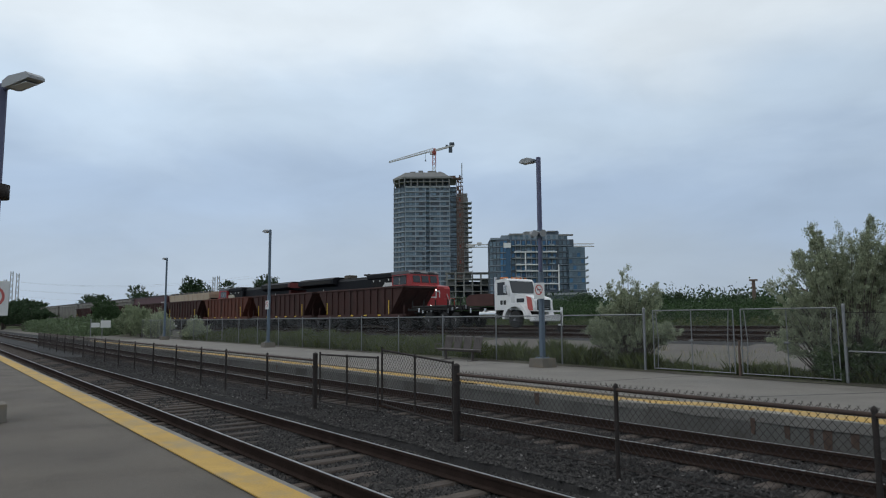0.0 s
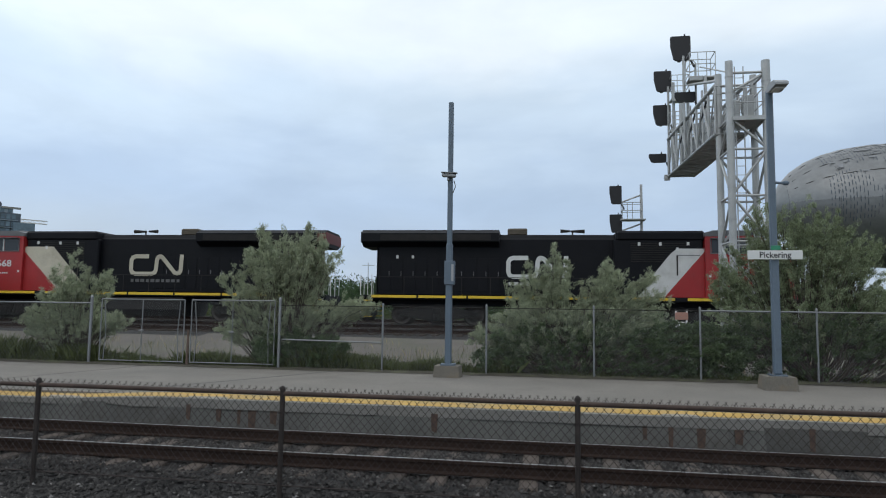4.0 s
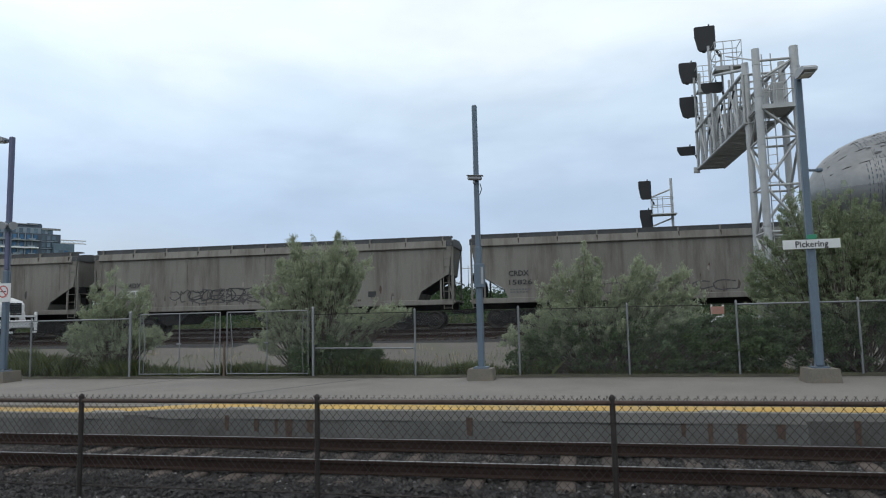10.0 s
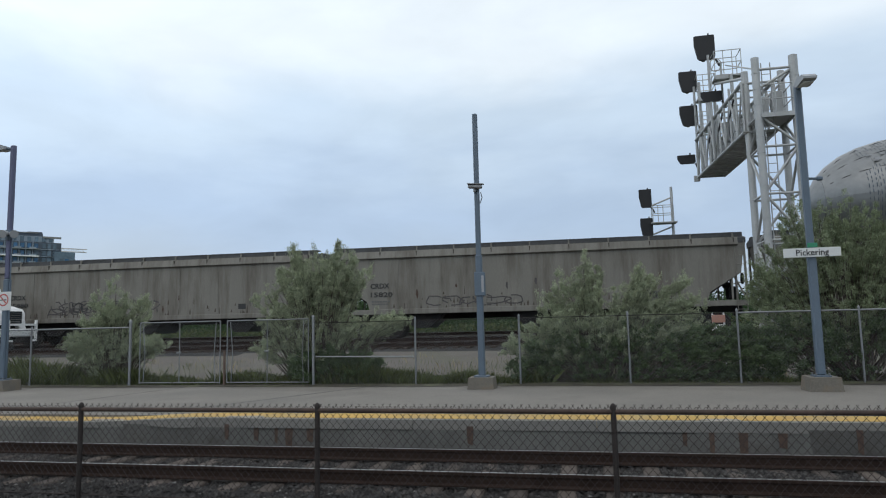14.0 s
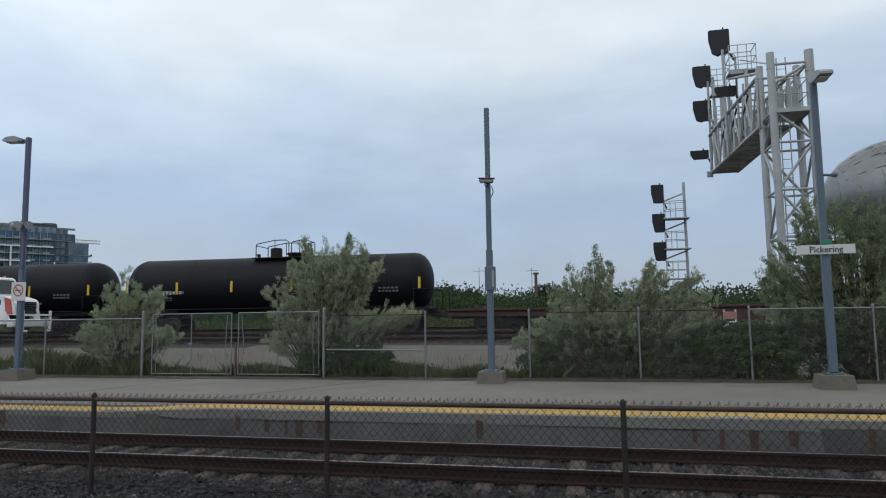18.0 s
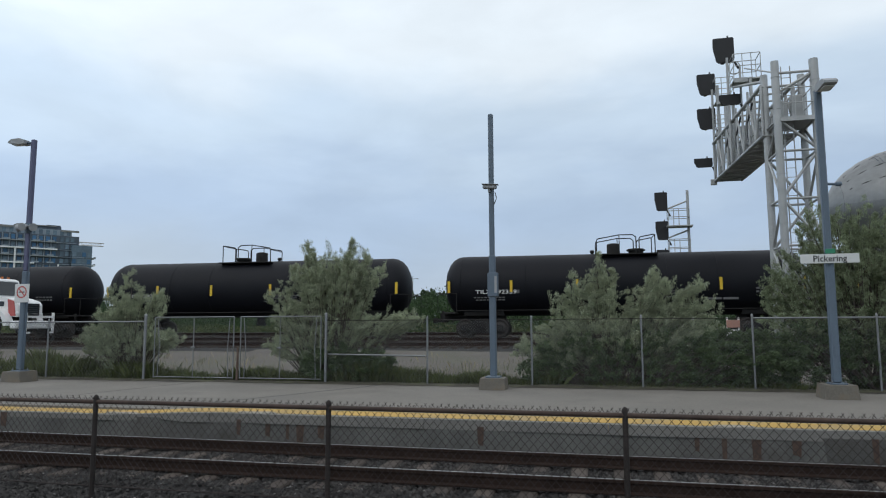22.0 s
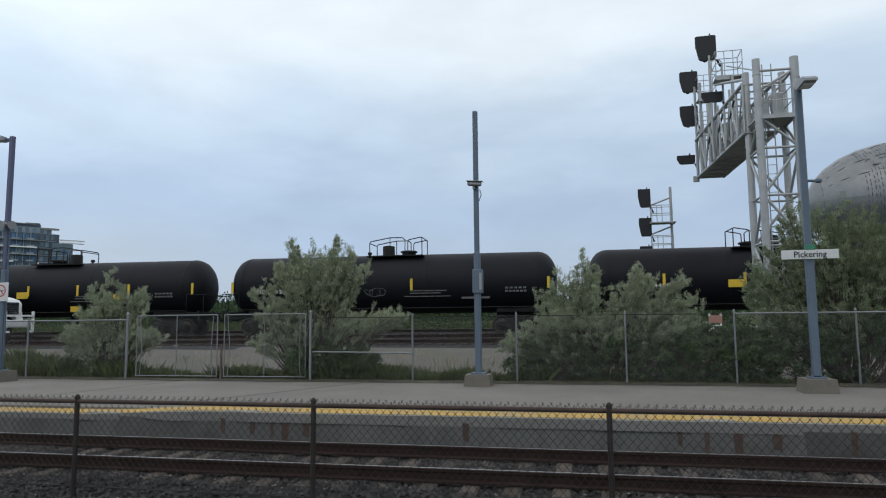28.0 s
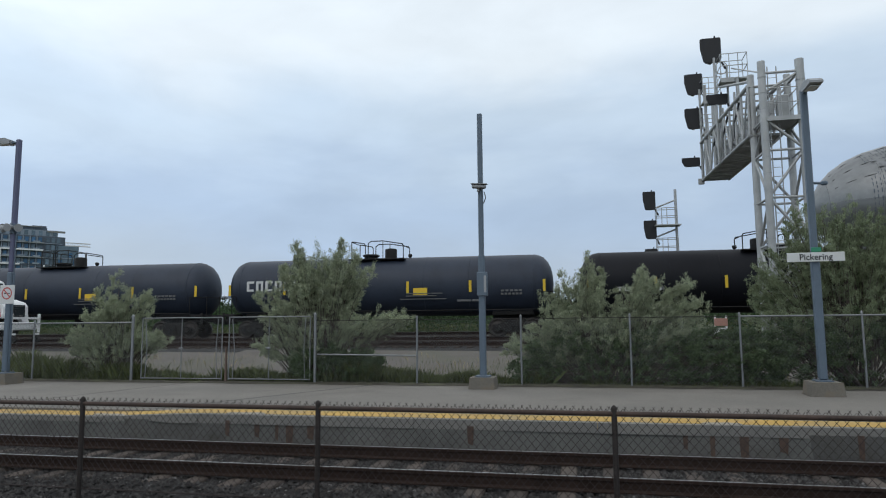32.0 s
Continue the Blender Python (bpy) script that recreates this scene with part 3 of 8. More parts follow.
def build_ground():
    xs = [-4000, -1500, -700, -400, -300] + [-220 + 5 * i for i in range(57)] + [90, 150, 300, 700, 1500, 4000]
    ys = [-4000, -900, -200, -40, -8, 2.0, 3.0, 11.4, 11.9, 18.0] + [18.5 + 0.75 * i for i in range(44)] + [54, 60, 75, 100, 160, 300, 700, 1800, 4000]
    vs, fs, mi = [], [], []
    for x in xs:
        for y in ys:
            j = 0.05 * noise.noise((x * 0.31, y * 0.37, 0)) if 18 < y < 52 else 0
            vs.append((x, y, ground_z(x, y) + j))
    n = len(ys)
    for i in range(len(xs) - 1):
        for k in range(n - 1):
            fs.append((i * n + k, (i + 1) * n + k, (i + 1) * n + k + 1, i * n + k + 1))
            yc = (ys[k] + ys[k + 1]) / 2 - 0.045 * max(-220, min(430, xs[i]))
            mi.append(0 if ys[k] < 11.5 and ys[k] > 1 else 2 if yc > 46 or ys[k] < 1 or xs[i] < -200 else 0 if 28.0 < yc < 44 else 3 if xs[i] < -16.5 and ys[k] > 17 and (ys[k] < 21 or xs[i] < -32) else 1)
    me = bpy.data.meshes.new("ground")
    me.from_pydata(vs, [], fs)
    for k in ("ballast", "gravel", "field", "soil"):
        me.materials.append(M[k])
    me.polygons.foreach_set("material_index", mi)
    me.polygons.foreach_set("use_smooth", [True] * len(fs))
    tagged(new("ground", me), "gravel and weedy ground sheet of the railway yard", "ground", kind="structure")


def rail_profile():
    return [(-0.07, -0.17), (0.07, -0.17), (0.07, -0.155), (0.012, -0.135), (0.012, -0.045), (0.036, -0.035), (0.036, -0.006), (0.028, 0.0), (-0.028, 0.0), (-0.036, -0.006), (-0.036, -0.035), (-0.012, -0.045), (-0.012, -0.135), (-0.07, -0.155)]


def build_track(name, y0, z, lean, x0, x1, sleepers, label, spread=2.45):
    at = pose(0, y0, z, 0, 0, math.degrees(lean))
    track = thing(name, label, "railway track", "tracks", "structure", at)
    for side in (-0.7535, 0.7535):
        r = part("rail", Shape().prism([(side + a, b) for a, b in rail_profile()], x0, x1, "x"), "rail", track)
        part("running_surface", Shape().box(((x0 + x1) / 2, side, 0.002), (x1 - x0, 0.032, 0.004)), "railtop", r, "polished top of the rail")
    rng = random.Random(int(y0 * 7))
    if sleepers:
        a, b = sleepers
        me = Shape().box((0, 0, 0), (0.23, spread, 0.16), 0.02).mesh("sleeper", M["sleeper"])
        tp = Shape()
        for sy in (-0.7535, 0.7535):
            tp.box((0, sy, 0), (0.2, 0.34, 0.018), 0.004)
        x = a
        while x < b:
            s = new("sleeper", me)
            s.parent = track
            s.matrix_basis = pose(x + rng.uniform(-0.03, 0.03), rng.uniform(-0.05, 0.05), -0.265 + rng.uniform(-0.008, 0.008), 0, 0, rng.uniform(-1.2, 1.2))
            x += 0.55
    # the sleepers further off, joined
    far = Shape()
    x = x0
    while x < x1:
        if not sleepers or not (sleepers[0] <= x < sleepers[1]):
            far.box((x + rng.uniform(-0.03, 0.03), rng.uniform(-0.05, 0.05), -0.265), (0.23, spread, 0.16))
        x += 0.55
    if far.v:
        tagged(part("far_sleepers", far, "sleeper", track), kind="stuff")
    return track


def stones(name, n, x0, x1, ybands, zfun, size, seed, label, material="stone"):
    """Loose track ballast: small faceted stones, thicker towards the lens."""
    rng = np.random.default_rng(seed)
    base = np.array([(1, 0, 0), (-0.9, 0.2, 0), (0.1, 1, 0.1), (0, -0.95, 0), (0.15, 0.1, 0.75), (0, 0, -0.5)])
    tri = np.array([(0, 2, 4), (2, 1, 4), (1, 3, 4), (3, 0, 4)])
    x = rng.uniform(x0, x1, n)
    band = rng.integers(0, len(ybands), n)
    lo = np.array([b[0] for b in ybands])[band]
    hi = np.array([b[1] for b in ybands])[band]
    y = rng.uniform(0, 1, n) * (hi - lo) + lo
    z = zfun(x, y)
    sc = rng.uniform(0.6, 1.4, (n, 1, 3)) * size
    ang = rng.uniform(0, 2 * np.pi, n)
    v = base[None] * sc + rng.normal(0, size * 0.14, (n, 6, 3))
    ca, sa = np.cos(ang)[:, None], np.sin(ang)[:, None]
    vx = v[:, :, 0] * ca - v[:, :, 1] * sa + x[:, None]
    vy = v[:, :, 0] * sa + v[:, :, 1] * ca + y[:, None]
    vz = v[:, :, 2] + z[:, None]
    vv = np.stack([vx, vy, vz], 2).reshape(-1, 3)
    ff = (tri[None] + (np.arange(n) * 6)[:, None, None]).reshape(-1, 3)
    me = bpy.data.meshes.new(name)
    me.from_pydata(vv.tolist(), [], ff.tolist())
    me.materials.append(M[material])
    tagged(new(name, me), label, "ballast", kind="stuff")


def bed_z(x, y):
    """The ballast bed of the two station tracks."""
    def bump(c):
        return (0.97 if c < 6 else 0.95) * np.clip(1 - (np.abs(y - c) - 1.25) / 0.75, 0, 1)
    return -0.36 + 0.14 * np.maximum(bump(4.78), bump(9.45)) + 0.02 * np.sin(x * 1.7 + y * 3)


def build_bed():
    ys = [3.05, 3.3, 3.53, 4.0, 4.78, 5.5, 6.03, 6.28, 6.48, 6.52, 6.78, 7.1, 7.4, 7.46, 7.75, 7.98, 8.02, 8.2, 8.7, 9.45, 10.2, 10.7, 11.0, 11.3]
    xs = list(range(-260, -60, 10)) + [-60 + 1.0 * i for i in range(76)] + list(range(20, 101, 10))
    vs = [(x, y, float(bed_z(np.array(x), np.array(y))) + 0.008 * noise.noise((x * 0.8, y * 1.3, 3)) + (0.12 if 6.5 < y < 8.0 else 0)) for x in xs for y in ys]
    n = len(ys)
    fs = [(i * n + k, (i + 1) * n + k, (i + 1) * n + k + 1, i * n + k + 1) for i in range(len(xs) - 1) for k in range(n - 1)]
    me = bpy.data.meshes.new("ballast_bed")
    me.from_pydata(vs, [], fs)
    me.polygons.foreach_set("use_smooth", [True] * len(fs))
    me.materials.append(M["ballast"])
    tagged(new("ballast_bed", me), "dark crushed stone bed under the station tracks", "ballast", kind="structure")

    def zf(x, y):
        return bed_z(x, y) + np.where((y > 6.5) & (y < 8.0), 0.12, 0) + 0.016
    stones("ballast_stones", 56000, -16, 9, ((5.3, 8.9), (8.9, 11.1)), zf, 0.034, 5, "loose dark grey crushed stones between the rails and tracks")
    stones("ballast_stones", 34000, -15, 4, ((3.3, 6.2),), zf, 0.032, 8, "loose dark grey crushed stones of the near track")
    stones("pale_stones", 1700, -30, 9, ((3.4, 11.0), (5.6, 8.8)), lambda x, y: zf(x, y) + 0.012, 0.024, 9, "scattered pale chips among the dark ballast", "pale_stone")
    stones("ballast_stones", 34000, -46, -6, ((3.3, 11.1), (3.4, 8.0)), zf, 0.034, 6, "loose dark grey crushed stones along the station tracks")


# ---------------------------------------------------------------- platforms
NEAR_Z, FAR_Z = 0.20, 0.26
NEAR_EDGE, FAR_EDGE = 3.10, 11.13


def build_near_platform():
    p = thing("platform_near", "grey asphalt station platform with yellow safety line", "platform", kind="structure")
    part("paving", Shape().box((-80, -2.98, -0.1), (360, 11.69, 0.6 - 0.008)), "asphalt", p)
    i = 0
    for k in range(-60, 8):
        x = k * 3.0
        c = Shape().box((x + 1.5, 2.985, NEAR_Z - 0.15), (2.97 + 0.012 * math.sin(k * 5), 0.225 + 0.012 * math.sin(k * 1.3), 0.31 + 0.012 * math.sin(k * 2.9)), 0.016)
        part("coping_slab", c, "edge", p, "worn pale concrete edge slab" if i == 0 else "")
        i += 1
    part("safety_line", Shape().box((-80, 2.795, NEAR_Z + 0.012), (360, 0.39, 0.012)), "yellow", p, "scuffed yellow painted safety line")


def edge_sag(x):
    """How far the platform edge stands off its level: it has settled to the west."""
    k = min(1.0, max(0.0, (-6.8 - x) / 2.6))
    return 0.032 - 0.088 * k * k * (3 - 2 * k)


def build_far_platform():
    p = thing("platform_far", "low concrete station platform with yellow tactile edge", "platform", kind="structure")
    part("paving", Shape().box((7, 14.87, FAR_Z - 0.2), (146, 6.16, 0.4)), "concrete", p)
    part("face_wall", Shape().box((7, FAR_EDGE + 0.37, -0.15), (146, 0.7, 0.6)), "face", p, "stained concrete platform face")
    rng = random.Random(14)
    x = -34.0
    while x < 10:
        w = rng.uniform(0.5, 1.9)
        if rng.random() < 0.55:
            part("patched_render", Shape().prism([(x, 0.19), (x + w, 0.19), (x + w * rng.uniform(0.9, 1.04), rng.uniform(-0.26, -0.1)), (x + w * rng.uniform(0, 0.1), rng.uniform(-0.28, -0.15))], FAR_EDGE + 0.012, FAR_EDGE + 0.03), "face_patch", p)
        x += w + rng.uniform(0.05, 0.9)
    cuts = [-66 + 1.5 * i for i in range(37)] + [-10 + 0.5 * i for i in range(8)] + [-6 + 1.5 * i for i in range(14)] + [40, 80]
    for k, (a, b) in enumerate(zip(cuts, cuts[1:])):
        za, zb, w = FAR_Z + edge_sag(a), FAR_Z + edge_sag(b), 0.31 + 0.014 * math.sin(k * 1.7)
        y0, y1, y2 = FAR_EDGE + 0.31 - w, FAR_EDGE + 0.16, FAR_EDGE + 0.71
        for name, ya, yb, lift, material, label in (("coping_slab", y0, y1, 0.01, "edge", "pale worn concrete coping"), ("tactile_line", y1 + 0.002, y2, 0.014, "yellow", "yellow tactile warning strip")):
            m = 0.004 if name == "coping_slab" and k % 2 else 0.0
            sh = Shape().add([(x, y, z) for x, zt in ((a + m, za), (b - m, zb)) for y in (ya, yb) for z in (zt - (0.15 if zt > FAR_Z else 0.09), zt + lift)], [(0, 1, 3, 2), (4, 6, 7, 5), (0, 4, 5, 1), (2, 3, 7, 6), (0, 2, 6, 4), (1, 5, 7, 3)])
            part(name, sh, material, p, label if k == 0 else "")
    rng = random.Random(31)
    for k in range(16):
        # worn pale patches where the edge has spalled
        x, w = rng.uniform(-30, 9), rng.uniform(0.3, 1.3)
        poly = [(x + w * 0.5 * math.cos(a) * rng.uniform(0.7, 1.2), FAR_EDGE + 0.16 + 0.14 * math.sin(a) * rng.uniform(0.7, 1.2)) for a in [i * math.pi / 5 for i in range(10)]]
        part("spalled_patch", Shape().prism(poly, FAR_Z + edge_sag(x) - 0.02, FAR_Z + edge_sag(x) + 0.019, "z"), "pale_patch", p, "pale spalled concrete")
    for x, y0, y1, lean in ((-12.4, 12.0, 17.6, 0.2), (-18.6, 12.0, 17.6, -0.1)):
        pts = [(x + lean * (yy - y0) + rng.uniform(-0.015, 0.015), yy) for yy in [y0 + (y1 - y0) * i / 9 for i in range(10)]]
        part("paving_joint", Shape().prism([(a - 0.006, b) for a, b in pts] + [(a + 0.006, b) for a, b in reversed(pts)], FAR_Z - 0.001, FAR_Z + 0.005, "z"), "face", p, "dark joint in the paving")
    edge = [(-60 + 0.35 * i, 17.34 + 0.14 * noise.noise((i * 0.23, 1, 2)) + 0.07 * noise.noise((i * 0.9, 4, 2))) for i in range(206)]
    part("soil_edge", Shape().add([(x, y, FAR_Z + 0.012) for x, y in edge] + [(x, 17.93, FAR_Z + 0.05) for x, y in edge], [(i, i + 1, 207 + i, 206 + i) for i in range(205)]), "soil", p, "dark soil and litter along the fence foot")
    part("expansion_joint", Shape().box((-7.2, 14.6, FAR_Z + 0.002), (0.05, 6.0, 0.006), rz=-0.45), "face", p, "dark crack across the paving")
    rng = random.Random(4)
    for x in (-6.41, -5.84, -5.46, -5.22, -4.83, -2.03, 1.31, 1.7, 2.15, 2.7, 3.74, 6.2, -11.5, -20.3, -26):
        w = rng.uniform(0.06, 0.16)
        h = rng.uniform(0.26, 0.42)
        pts = [(x - w / 2, 0.2), (x + w / 2, 0.2), (x + w * 0.35, 0.2 - h), (x - w * 0.4, 0.2 - h * 0.9)]
        part("rust_stain", Shape().prism(pts, FAR_EDGE + 0.004, FAR_EDGE + 0.02), "rust_streak", p, "brown rust run down the face")


# ---------------------------------------------------------------- fences


def chain_link(sh, x0, x1, z0, z1, y, pitch, r):
    """Two crossing sets of slanted wires clipped to a panel."""
    h = z1 - z0
    k = 1.15
    n = int((x1 - x0 + h / k) / pitch)
    for sgn in (1, -1):
        for i in range(n + 1):
            a = x0 - h / k + i * pitch
            lo, hi = a, a + h / k
            za, zb = z0, z1
            if lo < x0:
                za += (x0 - lo) * k
                lo = x0
            if hi > x1:
                zb -= (hi - x1) * k
                hi = x1
            if hi - lo < 0.01:
                continue
            if sgn < 0:
                lo, hi = x0 + x1 - lo, x0 + x1 - hi
            yy = y + sgn * r
            sh.add([(lo - r, yy, za), (lo + r, yy, za), (lo, yy + 1.7 * r, za), (hi - r, yy, zb), (hi + r, yy, zb), (hi, yy + 1.7 * r, zb)],
                   [(0, 1, 4, 3), (1, 2, 5, 4), (2, 0, 3, 5)])
    return sh


def build_middle_fence():
    y = 7.4
    top, foot = 0.93, -0.12
    f = thing("track_fence", "low rusty chain-link fence between the station tracks", "fence", kind="structure")
    xs = [-66.0, -62.6, -59.2, -55.8, -52.3, -48.9, -45.4, -42.0, -39.2, -36.0, -32.8, -29.7, -26.5, -23.6, -21.2, -18.0, -15.13]
    right = [-9.7, -6.25, -3.12, 0.175, 3.4, 6.6, 9.8]
    for run in (xs, right):
        for i, x in enumerate(run):
            thick = 0.06 if x in (-15.13, -9.7) else 0.03
            zt = top + (0.14 if thick > 0.05 else 0.04)
            part("post", Shape().cyl((x, y, foot - 0.25), (x, y, zt), thick, n=10).lathe([(0, thick * 1.12), (0.02, thick * 1.08), (0.04, thick * 0.6), (0.05, 0.001)], 10, "z", (x, y, zt)), "fencedark", f)
            if thick > 0.05:
                for dz in (0.25, 0.75):
                    part("hinge_band", Shape().cyl((x, y, dz), (x, y, dz + 0.06), thick * 1.35, n=10), "fencedark", f)
        for a, b in zip(run, run[1:]):
            part("top_rail", Shape().cyl((a, y, top), (b, y, top), 0.026, n=8), "rustrail", f)
            part("tension_wire", Shape().cyl((a, y, foot + 0.03), (b, y, foot + 0.03), 0.008, n=5), "wiredark", f)
            pitch = 0.092 if a > -16 else 0.14
            part("mesh_panel", chain_link(Shape(), a, b, foot, top + 0.045, y + 0.045, pitch, 0.0038 if a > -16 else 0.0045).raw("mesh_panel", M["wiredark"]), "wiredark", f)
            tips = Shape()
            if a > -12:
                x = a + 0.03
                while x < b:
                    lean = 0.006 * math.sin(x * 37)
                    tips.cyl((x - 0.022, y + 0.045, top + 0.02), (x + 0.012 + lean, y + 0.045, top + 0.07), 0.0033, n=3, caps=False)
                    tips.cyl((x + 0.022, y + 0.045, top + 0.02), (x - 0.012 + lean, y + 0.045, top + 0.07), 0.0033, n=3, caps=False)
                    x += 0.092
                part("wire_tips", tips, "wiredark", f)
    # two sagging gate leaves
    for a, b, za, zb, lift in ((-14.88, -12.3, 1.08, 1.11, 0.0), (-12.14, -9.8, 1.27, 1.12, 0.05)):
        g = thing("fence_gate", "closed rusty chain-link gate leaf, sagging", "gate", "gates in the track fence")
        drop = za - zb
        for x, zz in ((a, za), (b, zb), ((a + b) / 2, (za + zb) / 2)):
            part("stile", Shape().cyl((x, y, zz - 1.08), (x, y, zz + (0.03 if x != a else 0.06)), 0.022, n=8), "fencedark", g)
        for dz in (0, -1.08):
            part("gate_rail", Shape().cyl((a, y, za + dz), (b, y, zb + dz), 0.02, n=8), "fencedark", g)
        sh = chain_link(Shape(), a, b, 0.0, 1.08, y + 0.03, 0.092, 0.0036)
        sh.v = [(vx, vy, vz + zb - 1.08 + drop * (b - vx) / (b - a)) for vx, vy, vz in sh.v]
        part("gate_mesh", sh.raw("gate_mesh", M["wiredark"]), "wiredark", g)


def build_back_fence():
    y = 17.7
    f = thing("back_fence", "galvanised chain-link fence behind the platform", "fence", kind="structure")
    left = [-13.35 - 3.45 * i for i in range(19)][::-1]
    right = [-7.57, -4.65, -1.86, 0.88, 3.46, 6.15, 8.8, 11.5]
    for run in (left, right):
        for x in run:
            thick = 0.042 if x in (-13.35, -7.57) else 0.026
            zt = 2.14 if thick > 0.04 else 2.02
            part("post", Shape().cyl((x, y, 0.0), (x, y, zt), thick, n=10).lathe([(0, thick * 1.2), (0.03, thick * 1.15), (0.06, thick * 0.5), (0.07, 0.001)], 10, "z", (x, y, zt)), "galv", f)
        for a, b in zip(run, run[1:]):
            wired = run is right and a < 3.0
            part("top_wire" if wired else "top_rail", Shape().cyl((a, y, 1.98), (b, y, 1.98), 0.009 if wired else 0.022, n=8), "fencedark" if wired else "galv", f)
            part("mesh_panel", chain_link(Shape(), a, b, 0.2, 2.0, y + 0.03, 0.075 if a > -16 else 0.11, 0.0016 if a > -16 else 0.0022).raw("mesh_panel", M["wire"]), "wire", f)
    part("brace_rail", Shape().cyl((-7.5, y, 1.05), (-4.7, y, 1.02), 0.022, n=8), "galv", f)
    for a, b in ((-13.02, -10.42), (-10.2, -7.72)):
        g = thing("yard_gate", "closed tall galvanised chain-link gate leaf", "gate", "gates in the back fence")
        for x in (a, b, (a + b) / 2):
            part("stile", Shape().cyl((x, y, 0.34), (x, y, 2.1), 0.017 if x != (a + b) / 2 else 0.014, n=8), "galv", g)
        for z in (0.36, 2.1):
            part("gate_rail", Shape().cyl((a, y, z), (b, y, z), 0.016, n=8), "galv", g)
        for dx, lean in ((0.1, 0.05), (-0.12, -0.03)):
            x = a + 0.14 if dx > 0 else b - 0.14
            part("tension_bar", Shape().tube([(x, y - 0.02, 0.38), (x + lean, y - 0.03, 1.2), (x - lean * 0.6, y - 0.02, 2.06)], 0.012, 6), "galv", g, "bent tension bar")
        part("latch", Shape().box(((a + b) / 2, y - 0.03, 1.22), (0.14, 0.05, 0.05), 0.01), "galv", g)
        part("gate_mesh", chain_link(Shape(), a, b, 0.36, 2.1, y + 0.03, 0.075, 0.0016).raw("gate_mesh", M["wire"]), "wire", g)
    part("gate_stop", Shape().cyl((-10.31, y + 0.05, 0.1), (-10.31, y + 0.05, 1.25), 0.045, 0.03, n=8), "wood", f, "crooked wooden stake at the gates")

# ---------------------------------------------------------------- rolling stock
CACHE = {}


def cached(key, make):
    if key not in CACHE:
        CACHE[key] = make()
    return CACHE[key]


def wheel_mesh(r):
    def make():
        return Shape().lathe([(-0.07, r * 0.25), (-0.07, r * 0.55), (-0.03, r * 0.62), (-0.03, r * 0.84), (-0.065, r * 0.88), (-0.065, r), (0.04, r * 0.985), (0.045, r + 0.028), (0.075, r + 0.028), (0.075, r * 0.8), (0.0, r * 0.6), (0.05, r * 0.2)], 20, "y").mesh("wheel", M["wheel"])
    return cached(("wheel", r), make)


def bogie(parent, x, axles=(-0.88, 0.88), r=0.457, heavy=False):
    def make():
        sh = Shape()
        span = axles[-1] - axles[0]
        for sy in (-1, 1):
            y = sy * 0.99
            a = span / 2
            sh.prism([(-a - 0.22, r + 0.12), (-a - 0.2, r - 0.08), (-a + 0.2, r - 0.1), (-0.42, 0.22), (0.42, 0.22), (a - 0.2, r - 0.1), (a + 0.2, r - 0.08), (a + 0.22, r + 0.12), (a - 0.25, r + 0.24), (0.4, r + 0.4), (-0.4, r + 0.4), (-a + 0.25, r + 0.24)], y - 0.07, y + 0.07)
            for k in (-0.2, 0, 0.2):
                sh.cyl((k, y + sy * 0.03, 0.27), (k, y + sy * 0.03, r + 0.14), 0.085, n=10)
            for ax in axles:
                sh.cyl((ax, y - 0.02 * sy, r), (ax, y + 0.14 * sy, r), 0.13, n=12)
            if heavy:
                sh.box((0, y + sy * 0.02, r + 0.42), (span + 1.0, 0.12, 0.16), 0.02)
        sh.box((0, 0, r + 0.18), (0.4, 2.3, 0.3), 0.03)
        for ax in axles:
            sh.cyl((ax, -0.95, r), (ax, 0.95, r), 0.085, n=10)
        return sh.mesh("bogie", M["under"])
    b = new("bogie", cached(("bogie", axles, r, heavy), make))
    b.parent, b.location = parent, (x, 0, 0)
    for ax in axles:
        for sy in (-1, 1):
            w = new("wheel", wheel_mesh(r))
            w.parent = b
            w.matrix_basis = pose(ax, sy * 0.78, r, 0, 0, 0 if sy < 0 else 180)
    return b


def coupler_mesh():
    def make():
        return Shape().box((0.3, 0, 0), (0.7, 0.16, 0.2), 0.02).box((0.66, 0.03, 0), (0.24, 0.3, 0.28), 0.05).mesh("coupler", M["under"])
    return cached("coupler", make)


def couplers(parent, half, z=0.86):
    for sx in (1, -1):
        c = new("coupler", coupler_mesh())
        c.parent = parent
        c.matrix_basis = pose(sx * half, 0, z, 0, 0, 0 if sx > 0 else 180)


